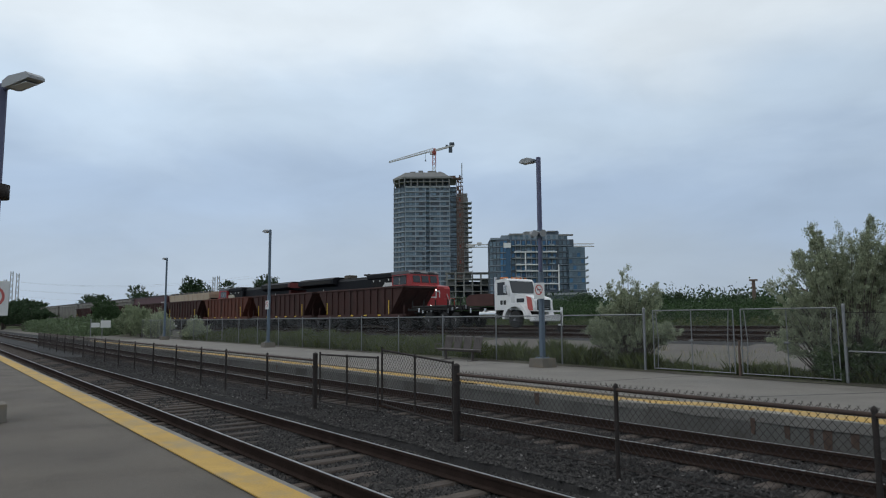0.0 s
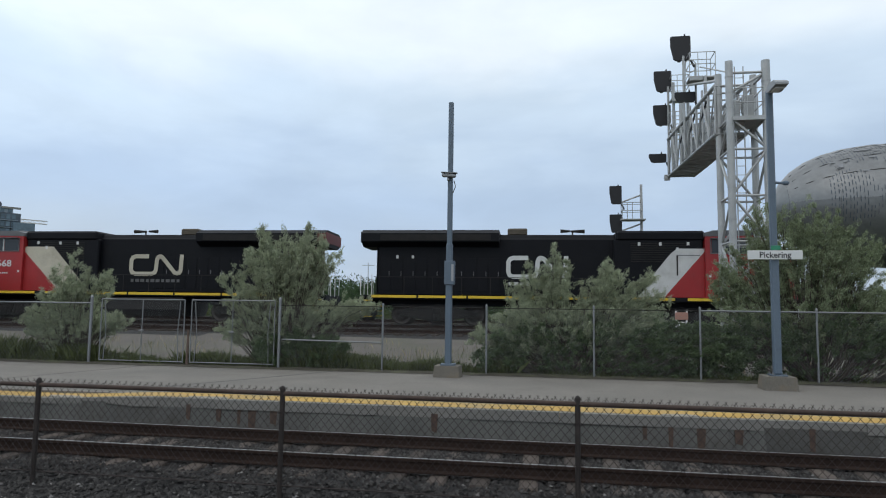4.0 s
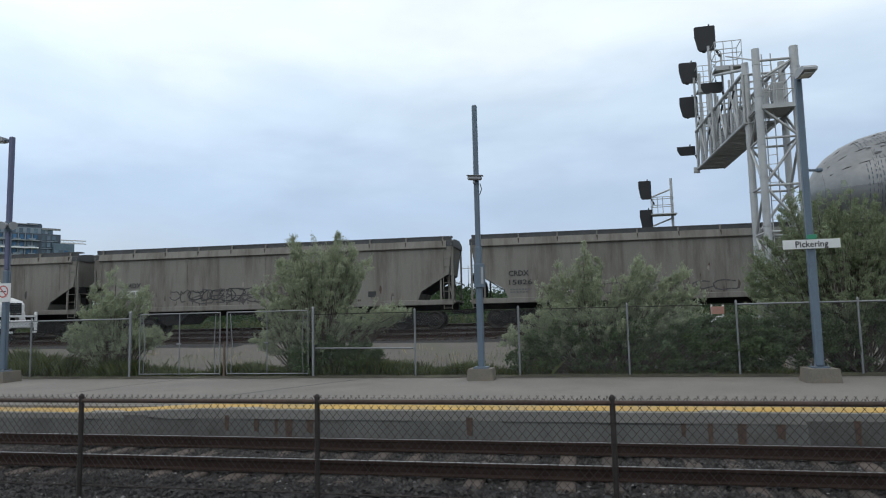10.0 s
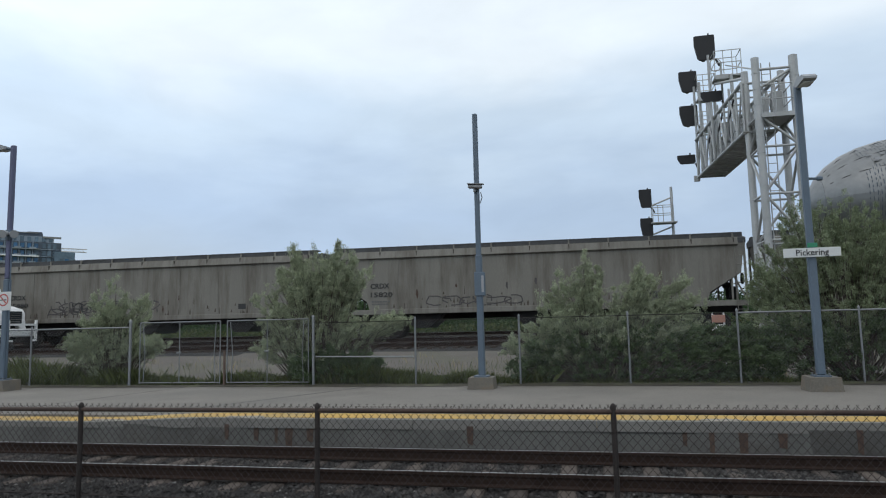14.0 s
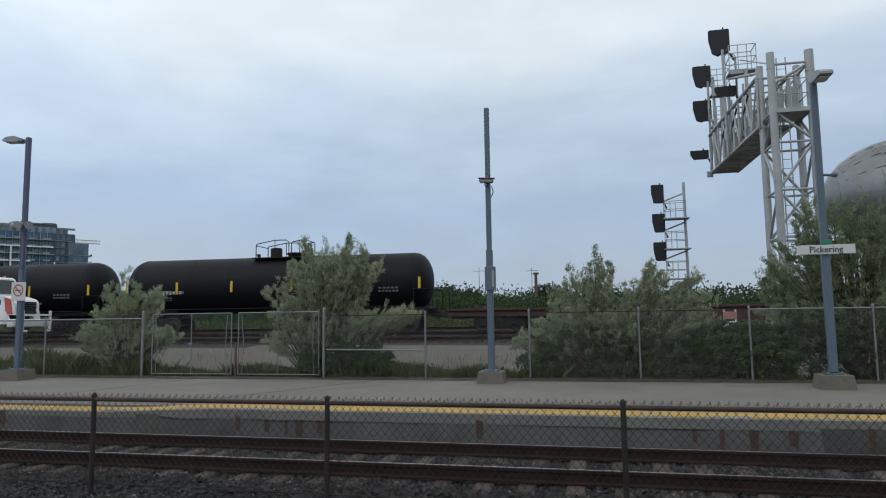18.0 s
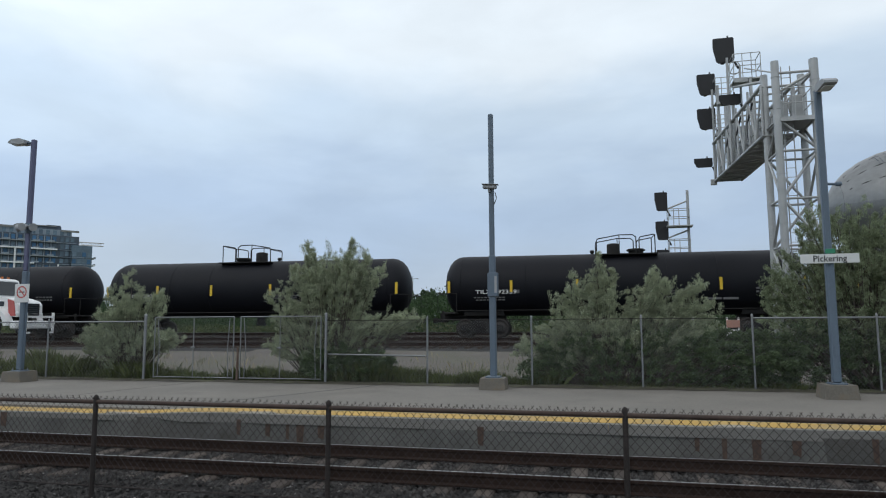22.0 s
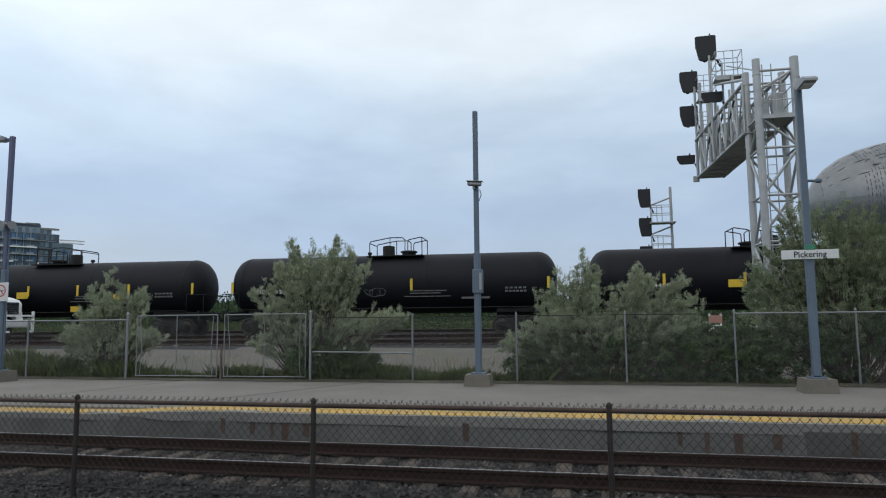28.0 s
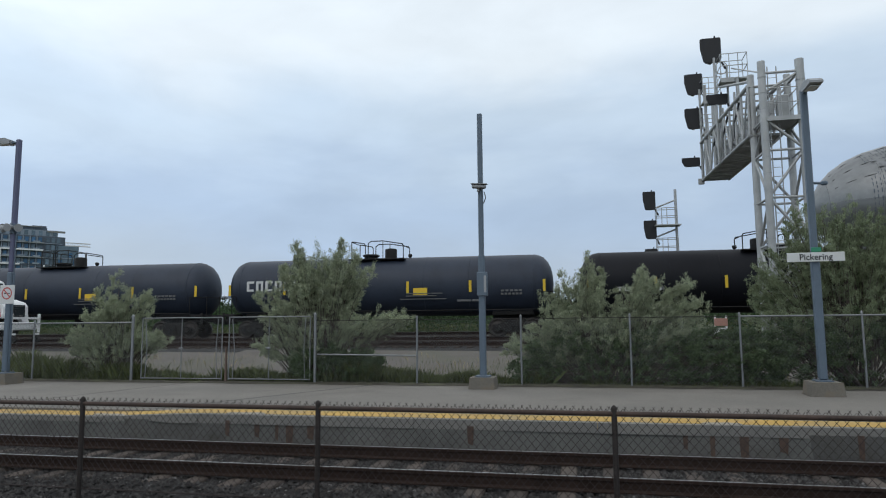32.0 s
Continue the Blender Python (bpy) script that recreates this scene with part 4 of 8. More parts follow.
def covered_hopper(label, length, body, roof, slope, ribs, colour_group="covered hoppers", arc=0.0):
    """slope: (in at top, z at top, in at foot, z at foot) of the end slope sheets."""
    car = thing("covered_hopper", label, "railway wagon", "wagons of the freight train")
    L, W = length / 2, 1.55
    ti, tz, fi, fz = slope
    side = [(-L + 0.12, 4.2), (-L + ti, tz), (-L + fi, fz), (-L + fi + 0.15, 1.48), (L - fi - 0.15, 1.48), (L - fi, fz), (L - ti, tz), (L - 0.12, 4.2)]
    sh = Shape()
    prof = lambda u: -W - arc * math.sin(math.pi * min(1, max(0, (u - 1.48) / 2.72)))
    if arc:
        zs = [1.48 + 2.72 * i / 8 for i in range(9)]

        def half_at(z):
            pts = sorted(((zz, xx) for xx, zz in side if xx > 0))
            for (z0, x0), (z1, x1) in zip(pts, pts[1:]):
                if z0 <= z <= z1:
                    return x0 + (x1 - x0) * (z - z0) / max(1e-6, z1 - z0)
            return L - 0.12
        for s in (1, -1):
            rows = [[(-half_at(z), s * -prof(z), z), (half_at(z), s * -prof(z), z)] for z in zs]
            vs = [p for r in rows for p in r]
            sh.add(vs, [(2 * i, 2 * i + 1, 2 * i + 3, 2 * i + 2) for i in range(8)], True)
        for s in (1, -1):
            vs = []
            for z in zs:
                vs += [(s * half_at(z), prof(z), z), (s * half_at(z), -prof(z), z)]
            sh.add(vs, [(2 * i, 2 * i + 1, 2 * i + 3, 2 * i + 2) for i in range(8)])
    else:
        sh.prism(side, -W, W)
    part("body", sh, body, car)
    if ribs:
        for k in range(ribs):
            x = -L + 1.2 + k * (length - 2.4) / (ribs - 1)
            lo = 1.5 if abs(x) < L - fi else tz - 0.2
            part("side_seam", Shape().box((x, -W - 0.008 - arc * 0.9, (lo + 4.15) / 2), (0.035, 0.016, 4.15 - lo)), body, car)
    # roof: shallow curve, a proud fascia below the eaves, running boards on brackets
    rp = [(-W - 0.03, 4.16), (-W - 0.03, 4.41), (-1.1, 4.53), (-0.55, 4.58), (0.55, 4.58), (1.1, 4.53), (W + 0.03, 4.41), (W + 0.03, 4.16)]
    part("roof", Shape().prism(rp, -L + 0.05, L - 0.05, "x"), roof, car)
    yf = -W - arc * 0.5
    if ribs:
        part("eave_fascia", Shape().prism([(yf - 0.006, 4.02), (yf - 0.13, 4.09), (yf - 0.04, 4.44), (yf + 0.1, 4.44), (yf + 0.1, 4.02)], -L + 0.42, L - 0.42, "x"), body, car, "proud band under the eaves")
    for s in (-1, 1):
        part("roof_walkway", Shape().box((0, s * 1.18, 4.66), (length - 0.3, 0.5, 0.05)).box((0, s * 1.40, 4.54), (length - 0.3, 0.03, 0.26)), "hoproof", car, "dark running board along the roof" if s < 0 else "")
    nb = int(length / 1.7)
    for k in range(nb):
        x = -L + 0.6 + k * (length - 1.2) / (nb - 1)
        part("walkway_bracket", Shape().box((x, -1.5, 4.53), (0.07, 0.06, 0.24)).box((x, -1.2, 4.62), (0.06, 0.6, 0.05)), body, car)
        if k and ribs:
            part("drip_run", Shape().prism([(x - 0.03, 4.4), (x + 0.03, 4.4), (x + 0.02, 4.2 - 0.02 * (k % 4)), (x, 4.16)], yf - 0.118, yf - 0.03), "drip", car, "dark run of dirt below a bracket" if k == 1 else "")
    for k in range(10):
        part("hatch", Shape().cyl((-L + 1.6 + k * (length - 3.2) / 9, 0, 4.54), (-L + 1.6 + k * (length - 3.2) / 9, 0, 4.66), 0.33, n=12), roof, car)
    part("side_sill", Shape().box((0, -W + 0.03, 1.35), (length - 0.2, 0.12, 0.26), 0.02).box((0, W - 0.03, 1.35), (length - 0.2, 0.12, 0.26), 0.02), body, car)
    # hopper bays under the floor
    for k in range(3):
        x = (k - 1) * (length - 2 * fi) / 3.0
        part("outlet_bay", Shape().prism([(x - 1.5, 1.5), (x - 0.35, 0.5), (x + 0.35, 0.5), (x + 1.5, 1.5)], -1.2, 1.2), "under", car, "dark sloped discharge bay")
    part("centre_sill", Shape().box((0, 0, 1.12), (length - 0.1, 0.5, 0.35), 0.02), "under", car)
    for sx in (-1, 1):
        e = sx * (L - 0.12)
        fr = Shape()
        for sy in (-1, 1):
            fr.box((e, sy * (W - 0.08), 2.85), (0.09, 0.09, 2.75))
            fr.box((sx * (L - 0.75), sy * (W - 0.1), (1.48 + tz) / 2), (0.08, 0.08, tz - 1.48))
            fr.cyl((e, sy * (W - 0.1), 1.5), (sx * (L - ti - 0.2), sy * 0.9, 2.7), 0.04, n=6)
        fr.box((e, 0, 4.2), (0.1, 2 * W, 0.1))
        fr.box((sx * (L - 0.35), 0, 1.36), (0.7, 2 * W, 0.12), 0.02)
        part("end_frame", fr, body, car)
        part("brake_gear", Shape().cyl((sx * (L - 0.5), 0.3, 2.25), (sx * (L - 0.5), 0.95, 2.25), 0.16, n=10).box((sx * (L - 0.62), -0.6, 1.85), (0.4, 0.5, 0.6), 0.05).cyl((sx * (L - 0.2), -1.0, 2.5), (sx * (L - 0.14), -1.0, 2.5), 0.26, n=14), "under", car, "brake cylinder and hand wheel on the end platform" if sx > 0 else "")
        for q in (-0.9, 0.0, 0.9):
            part("end_post", Shape().box((sx * (L - 0.42), q, 2.3), (0.09, 0.09, 1.7)), body, car)
        part("end_rail", Shape().tube([(sx * (L - 0.1), -W + 0.1, 2.35), (sx * (L - 0.1), W - 0.1, 2.35)], 0.025, 5), body, car)
        # near-black instead of body paint: the shade under the slope is coloured in
        part("slope_sheet", Shape().add([(sx * (L - ti), -W + 0.02, tz), (sx * (L - ti), W - 0.02, tz), (sx * (L - fi), W - 0.02, fz - 0.1), (sx * (L - fi), -W + 0.02, fz - 0.1)], [(0, 1, 2, 3)]).prism([(sx * (L - fi), fz), (sx * (L - ti), tz), (sx * (L - ti) - sx * 0.05, tz + 0.05), (sx * (L - fi) - sx * 0.1, fz)], -W + 0.04, W - 0.04), "under", car, "sloped end sheet, its shade painted as dark colour")
        ld = Shape()
        for dx in (0.0, 0.42):
            ld.cyl((sx * (L - 0.16 - dx), -W - 0.05, 1.0), (sx * (L - 0.16 - dx), -W - 0.05, 4.3), 0.018, n=5)
        for k in range(8):
            z = 1.05 + k * 0.42
            ld.cyl((sx * (L - 0.16), -W - 0.05, z), (sx * (L - 0.58), -W - 0.05, z), 0.014, n=5)
        part("ladder", ld, body, car)
        bogie(car, sx * (L - 2.1))
    couplers(car, L - 0.4)
    return car


def add_hopper_marks(car, L, mark, number, dark=True):
    ink = "letterdark" if dark else "lettering"
    x = -L + 1.9
    letters(car, mark, x + 0.35, -1.575, 2.66, 0.36, ink, 1.0, 0.008)
    if number == "15839":
        part("number_patch", Shape().box((x + 0.4, -1.565, 2.22), (1.45, 0.012, 0.38)), "lettering", car, "white patch behind the number")
    letters(car, number, x + 0.4, -1.577, 2.22, 0.34, ink, 1.15, 0.004)
    part("small_print", bars(bars(Shape(), x - 0.1, x + 0.9, -1.562, 1.88, 0.07, 7), x - 0.1, x + 0.8, -1.562, 1.75, 0.06, 6), "letterdim", car)
    part("data_panel", Shape().box((L - 4.1, -1.56, 1.85), (0.42, 0.012, 0.28)), "letterdark", car)


def scribble(seed, x0, x1, z0, z1, y, r, loops):
    """A tangle of sprayed strokes."""
    rng = random.Random(seed)
    sh = Shape()
    for k in range(loops):
        cx = x0 + (k + 0.5) * (x1 - x0) / loops
        a, pts = rng.uniform(0, 6), []
        w, h = (x1 - x0) / loops * rng.uniform(0.5, 0.9), (z1 - z0) / 2 * rng.uniform(0.6, 1)
        for i in range(9):
            a += rng.uniform(0.45, 1.0)
            pts.append((cx + w * math.cos(a), y, (z0 + z1) / 2 + h * math.sin(a * rng.uniform(0.9, 1.1))))
        for p, q in zip(pts, pts[1:]):
            d = Vector((q[0] - p[0], 0, q[2] - p[2]))
            if d.length < 1e-3:
                continue
            nrm = Vector((-d.z, 0, d.x)).normalized() * r
            sh.add([(p[0] + nrm.x, y, p[2] + nrm.z), (p[0] - nrm.x, y, p[2] - nrm.z), (q[0] - nrm.x, y, q[2] - nrm.z), (q[0] + nrm.x, y, q[2] + nrm.z)], [(0, 1, 2, 3)])
    return sh


def tank_car(label, length, paint, way=1):
    """way: -1 turns the top fittings end for end."""
    car = thing("tank_car", label, "railway wagon", "tank cars of the freight train")
    L, R, cz = length / 2, 1.55, 2.62
    head = [(L, 0.001), (L - 0.03, 0.45), (L - 0.12, 0.85), (L - 0.28, 1.17), (L - 0.48, 1.39), (L - 0.72, 1.51), (L - 0.95, R)]
    prof = [(-a, r) for a, r in head] + [(-2.6, R), (0, R + 0.0), (2.6, R)] + [(a, r) for a, r in reversed(head)]
    part("tank", Shape().lathe(prof, 40, "x", (0, 0, cz)), paint, car)
    for x in (-L + 0.95, -L + 4.2, -2.2, 2.2, L - 4.2, L - 0.95):
        part("weld_band", Shape().lathe([(x - 0.02, R), (x - 0.02, R + 0.008), (x + 0.02, R + 0.008), (x + 0.02, R)], 40, "x", (0, 0, cz)), paint, car)
    # sills, bolsters and walkway
    for sx in (-1, 1):
        sl = Shape().box((sx * (L - 1.4), 0, 1.05), (3.4, 0.7, 0.4), 0.03)
        sl.box((sx * (L - 0.35), 0, 1.22), (0.7, 2.9, 0.1), 0.02)
        for sy in (-1, 1):
            sl.box((sx * (L - 0.05), sy * 1.4, 1.05), (0.09, 0.09, 0.6))
            sl.prism([(sx * (L - 3.1), 1.1), (sx * (L - 1.0), 1.1), (sx * (L - 1.2), 1.75), (sx * (L - 2.9), 1.75)], sy * 0.75 - 0.06, sy * 0.75 + 0.06)
        part("stub_sill", sl, "under", car)
        rail = Shape()
        for sy in (-1, 1):
            rail.tube([(sx * (L - 0.75), sy * 1.45, 1.25), (sx * (L - 0.75), sy * 1.45, 2.2), (sx * (L + 0.22), sy * 1.4, 2.2), (sx * (L + 0.22), sy * 1.4, 1.2)], 0.02, 5)
        rail.cyl((sx * (L + 0.22), -1.4, 2.2), (sx * (L + 0.22), 1.4, 2.2), 0.02, n=5)
        part("end_handrail", rail, "under", car)
        bogie(car, sx * (L - 1.95))
    part("side_rail", Shape().cyl((-L + 0.8, -1.5, 1.34), (L - 0.8, -1.5, 1.34), 0.025, n=6), "under", car)
    part("bottom_outlet", Shape().cyl((0.2, 0, 0.75), (0.2, 0, 1.3), 0.22, n=12).box((0.2, 0, 0.72), (0.5, 0.3, 0.2), 0.03), "under", car)
    # top fittings: valve housing, manway and the railing round them
    part("valve_housing", Shape().lathe([(4.0, 0.32), (4.6, 0.32), (4.66, 0.29), (4.69, 0.15), (4.7, 0.001)], 18, "z", (0.15 * way, 0, 0)), "under", car, "black protective housing on top")
    part("manway", Shape().lathe([(4.0, 0.36), (4.3, 0.36), (4.33, 0.4), (4.38, 0.4), (4.4, 0.001)], 16, "z", (-0.95 * way, 0, 0)), "under", car)
    part("manway_bolt_ring", Shape().lathe([(4.28, 0.44), (4.34, 0.46), (4.36, 0.42)], 16, "z", (-0.95 * way, 0, 0)), "under", car)
    part("safety_valve", Shape().lathe([(4.0, 0.07), (4.22, 0.07), (4.25, 0.12), (4.36, 0.1), (4.38, 0.001)], 12, "z", (1.2 * way, 0, 0)), "under", car)
    for sy in (-0.75, 0.75):
        part("top_railing", Shape().tube([(-1.8 * way, sy, 4.05), (-1.8 * way, sy, 4.98), (-1.75 * way, sy, 5.02), (-1.1 * way, sy, 4.9), (-1.05 * way, sy, 4.8), (-1.05 * way, sy, 4.05)], 0.026, 6), "under", car)
        part("top_railing", Shape().tube([(-0.9 * way, sy, 4.05), (-0.9 * way, sy, 4.9), (-0.75 * way, sy, 5.02), (-0.1 * way, sy, 5.03), (0.95 * way, sy, 4.85), (1.0 * way, sy, 4.75), (1.0 * way, sy, 4.05)], 0.026, 6), "under", car)
        part("rail_stanchion", Shape().cyl((-0.1 * way, sy, 4.05), (-0.1 * way, sy, 5.03), 0.022, n=5), "under", car)
    part("top_railing", Shape().cyl((-1.8 * way, -0.75, 5.0), (-1.8 * way, 0.75, 5.0), 0.024, n=6).cyl((1.0 * way, -0.75, 4.76), (1.0 * way, 0.75, 4.76), 0.024, n=6), "under", car)
    part("top_platform", Shape().box((-0.4 * way, -0.8, 4.06), (3.0, 0.5, 0.05)).box((-0.4 * way, 0.8, 4.06), (3.0, 0.5, 0.05)), "under", car)
    couplers(car, L - 0.05)
    return car


def add_tank_marks(car, L, number, panels=(), codes=True, word=None):
    R, cz = 1.55, 2.62

    def skin(z, out=0.012):
        return -math.sqrt((R + out) ** 2 - (z - cz) ** 2)
    tapes = (-1.56, 1.5, 4.6) if len(panels) > 1 else (-2.0, 1.4, 4.6)
    for x in (-L + 0.35, -5.2, *tapes, L - 0.45):
        yy = skin(2.5) if abs(x) < L - 0.95 else skin(2.5) * 0.9
        tape = Shape()
        for k in range(2):
            tape.box((x, yy + 0.008 * k, 2.38 + 0.29 * k), (0.13, 0.022, 0.29))
        part("reflective_tape", tape, "stripe", car, "yellow reflective strip")
    y = skin(2.25)
    if word:
        y = skin(2.62)
        w = 0.52
        for i in range(word):
            sh = Shape()
            x = -L + 1.6 + i * w
            sh.box((x, y + 0.03, 2.92), (w * 0.72, 0.03, 0.12))
            sh.box((x - 0.13, y - 0.004, 2.70), (0.13, 0.03, 0.5))
            if i % 2:
                sh.box((x + 0.13, y - 0.002, 2.70), (0.11, 0.03, 0.5))
            else:
                sh.box((x + 0.03, y - 0.002, 2.5), (w * 0.58, 0.03, 0.11))
            part("emblem_bar", sh, "lettering", car, "white block emblem")
        part("small_print", bars(Shape(), -L + 2.0, -L + 3.4, y + 0.02, 2.08, 0.12, 8), "letterdim", car)
    else:
        letters(car, number, -L + 2.75, y - 0.012, 2.25, 0.27, "lettering", 2.05, 0.004)
        part("small_print", bars(bars(Shape(), -L + 1.6, -L + 3.2, y + 0.03, 1.98, 0.06, 9), -L + 1.7, -L + 3.2, y + 0.05, 1.86, 0.05, 8), "letterdim", car)
        part("check_box", Shape().box((-L + 3.8, y, 2.3), (0.2, 0.012, 0.24)), "letterdim", car)
    if codes:
        part("stencil_panel", bars(bars(Shape(), L - 2.6, L - 1.5, y, 2.28, 0.09, 5), L - 2.6, L - 1.5, y + 0.01, 2.12, 0.09, 6), "letterdim", car, "faded grey stencilled data")
        part("stencil_panel", bars(bars(bars(Shape(), 1.3, 3.2, y + 0.01, 2.2, 0.05, 3, 0.06), 1.3, 2.9, y + 0.02, 2.08, 0.05, 3, 0.06), 1.0, 3.4, y + 0.05, 1.92, 0.04, 3, 0.05), "letterdim", car)
        part("stencil_panel", bars(Shape(), 3.9, 5.4, y + 0.08, 1.82, 0.1, 2, 0.1), "letterdim", car)
    for k, x in enumerate(panels):
        z = 2.3 - 0.14 * k
        part("placard", Shape().box((x, skin(z) - 0.005, z), (0.72, 0.03, 0.36 + 0.08 * k), 0.01), "stripe", car, "yellow rectangular placard")
    if len(panels) > 1:
        part("low_placard", Shape().box((1.16, skin(1.62) - 0.01, 1.5), (0.62, 0.03, 0.36), 0.01), "stripe", car, "dull yellow placard low on the tank")


def flat_car(length):
    car = thing("flat_car", "long low empty rust-brown flat wagon between hoppers and tank cars", "railway wagon", "wagons of the freight train")
    L = length / 2
    part("deck", Shape().box((0, 0, 1.08), (length, 2.7, 0.12), 0.02), "flatred", car)
    for sy in (-1, 1):
        part("side_sill", Shape().prism([(-L, 1.02), (-L, 0.78), (-L + 5.2, 0.74), (-L + 6.6, 0.36), (L - 6.6, 0.36), (L - 5.2, 0.74), (L, 0.78), (L, 1.02)], sy * 1.2 - 0.05, sy * 1.2 + 0.05), "flatred", car, "fish-belly side sill")
        rb = Shape()
        for k in range(17):
            rb.box((-L + 6.9 + k * (length - 13.8) / 16, sy * 1.27, 0.69), (0.07, 0.06, 0.6))
        part("sill_rib", rb, "flatred", car)
    part("centre_sill", Shape().box((0, 0, 0.85), (length, 0.5, 0.4), 0.02), "under", car)
    for k in range(6):
        part("container_stand", Shape().box((-L + 1.5 + k * (length - 3) / 5, 0, 1.2), (0.5, 0.9, 0.14), 0.02), "flatred", car)
    for sx in (-1, 1):
        part("end_brake_post", Shape().cyl((sx * (L - 0.1), -1.2, 1.1), (sx * (L - 0.1), -1.2, 1.9), 0.03, n=6), "under", car)
        bogie(car, sx * (L - 2.6))
    letters(car, "29001", -L + 9.4, -1.262, 0.86, 0.3, "lettering", 1.3, 0.004)
    part("small_print", bars(Shape(), -L + 7.6, -L + 8.5, -1.256, 0.86, 0.2, 2), "letterdim", car)
    part("warning_tape", Shape().box((0.4, -1.262, 1.06), (0.4, 0.01, 0.06)).box((7.5, -1.262, 1.06), (0.4, 0.01, 0.06)), "lettering", car)
    couplers(car, L - 0.05)
    return car


def locomotive(label, number, wide_stripe, reverse=False):
    car = thing("diesel_locomotive", label, "locomotive", "locomotives of the freight train")
    # frame and walkway
    part("frame", Shape().box((0, 0, 1.38), (21.6, 3.0, 0.2), 0.03).box((0, 0, 1.15), (20.8, 1.6, 0.35), 0.03), "cnblack", car)
    for x0, x1 in ((-10.2, -7.9), (-7.8, -5.4), (-5.3, -2.8), (-2.7, -0.2), (-0.1, 2.4), (2.5, 4.6), (5.2, 7.3), (7.5, 9.6)):
        part("sill_stripe", Shape().box(((x0 + x1) / 2, -1.512, 1.42), (x1 - x0, 0.02, 0.13)), "stripe", car, "yellow reflective sill stripe")
    # long hood
    hood = Shape().box((-2.0, 0, 2.95), (16.1, 1.9, 2.95), 0.08)
    part("long_hood", hood, "cnblack", car)
    part("hood_roof", Shape().prism([(-0.95, 4.3), (-0.75, 4.6), (-0.3, 4.66), (0.3, 4.66), (0.75, 4.6), (0.95, 4.3)], -4.0, 2.2, "x"), "cnblack", car)
    part("radiator_housing", Shape().prism([(-0.95, 3.95), (-1.5, 4.2), (-1.5, 4.62), (-1.1, 4.82), (1.1, 4.82), (1.5, 4.62), (1.5, 4.2), (0.95, 3.95)], -10.8, -3.8, "x"), "cnblack", car, "overhanging black radiator wings")
    part("radiator_grille", Shape().box((-7.0, -1.505, 4.4), (5.6, 0.02, 0.3)), "under", car)
    part("brake_blister", Shape().box((4.0, 0, 4.5), (4.2, 2.7, 0.5), 0.1), "cnblack", car)
    part("inverter_cabinet", Shape().box((3.9, -0.55, 2.9), (4.2, 1.5, 2.85), 0.06), "cnblack", car)
    part("exhaust_stack", Shape().box((-2.9, 0, 4.8), (1.0, 0.9, 0.36), 0.06), "stack", car, "heat-browned exhaust stack")
    part("air_horn", Shape().cyl((-0.2, -0.1, 4.86), (0.5, -0.1, 4.86), 0.05, 0.1, n=8).cyl((-0.2, 0.15, 4.9), (-0.7, 0.15, 4.9), 0.05, 0.1, n=8).cyl((-0.1, 0, 4.6), (-0.1, 0, 4.9), 0.04, n=6), "under", car)
    for k in range(14):
        x = -9.6 + k * 0.62
        dr = part("engine_door", Shape().box((x, -0.957, 2.55), (0.52, 0.03, 1.7), 0.012), "cnblack", car)
        part("door_latch", Shape().box((x + 0.18, -0.985, 2.6), (0.03, 0.03, 0.22)), "cngrey", dr)
    lf = Shape()
    for k in range(9):
        lf.box((3.9, -1.31, 3.25 + 0.11 * k), (2.6, 0.03, 0.045))
    part("louvre", lf, "under", car)
    for x, z in ((-9.0, 3.45), (-8.2, 3.45), (-6.4, 3.6), (3.0, 4.1), (4.0, 4.1), (5.3, 4.12), (4.8, 3.85)):
        part("reflector_plate", Shape().box((x, -1.33 if x > 0 else -0.98, z), (0.12, 0.02, 0.16)), "lettering", car)
    # cab, nose, stripe and red front
    cab = Shape().prism([(6.05, 1.5), (6.05, 4.55), (6.4, 4.68), (8.3, 4.68), (8.62, 4.5), (8.78, 3.62), (10.0, 3.42), (10.15, 3.2), (10.15, 1.5)], -1.5, 1.5)
    part("cab", cab, "cnred", car, "red wide-nose cab")
    part("red_panel", Shape().prism([(4.15 if wide_stripe else 3.95, 1.52), (6.06, 1.52), (6.06, 3.74 if wide_stripe else 3.62)], -1.335, -1.30), "cnred", car)
    if wide_stripe:
        part("white_stripe", Shape().prism([(2.9, 1.52), (4.15, 1.52), (6.06, 3.74), (6.06, 3.88), (4.78, 3.88), (4.45, 3.6), (3.5, 2.42), (3.42, 2.1)], -1.332, -1.298), "cnwhite", car, "slanted white stripe")
        part("door_gap", Shape().box((4.78, -1.334, 3.05), (0.07, 0.012, 0.95)), "under", car, "dark gap beside the cabinet door")
        part("panel_seam", Shape().box((5.3, -1.334, 3.55), (1.1, 0.012, 0.035)), "cngrey", car)
    else:
        part("white_stripe", Shape().prism([(2.2, 1.52), (3.95, 1.52), (6.06, 3.62), (6.06, 3.9), (4.4, 3.9)], -1.332, -1.298), "cncream", car, "slanted cream stripe")
    part("cab_roof", Shape().prism([(6.0, 4.46), (6.0, 4.62), (6.4, 4.74), (8.3, 4.74), (8.7, 4.56), (8.66, 4.46), (8.3, 4.5), (6.4, 4.46)], -1.53, 1.53), "cngrey", car)
    part("roof_unit", Shape().box((7.3, 0.2, 4.8), (1.0, 1.2, 0.18), 0.05), "cngrey", car)
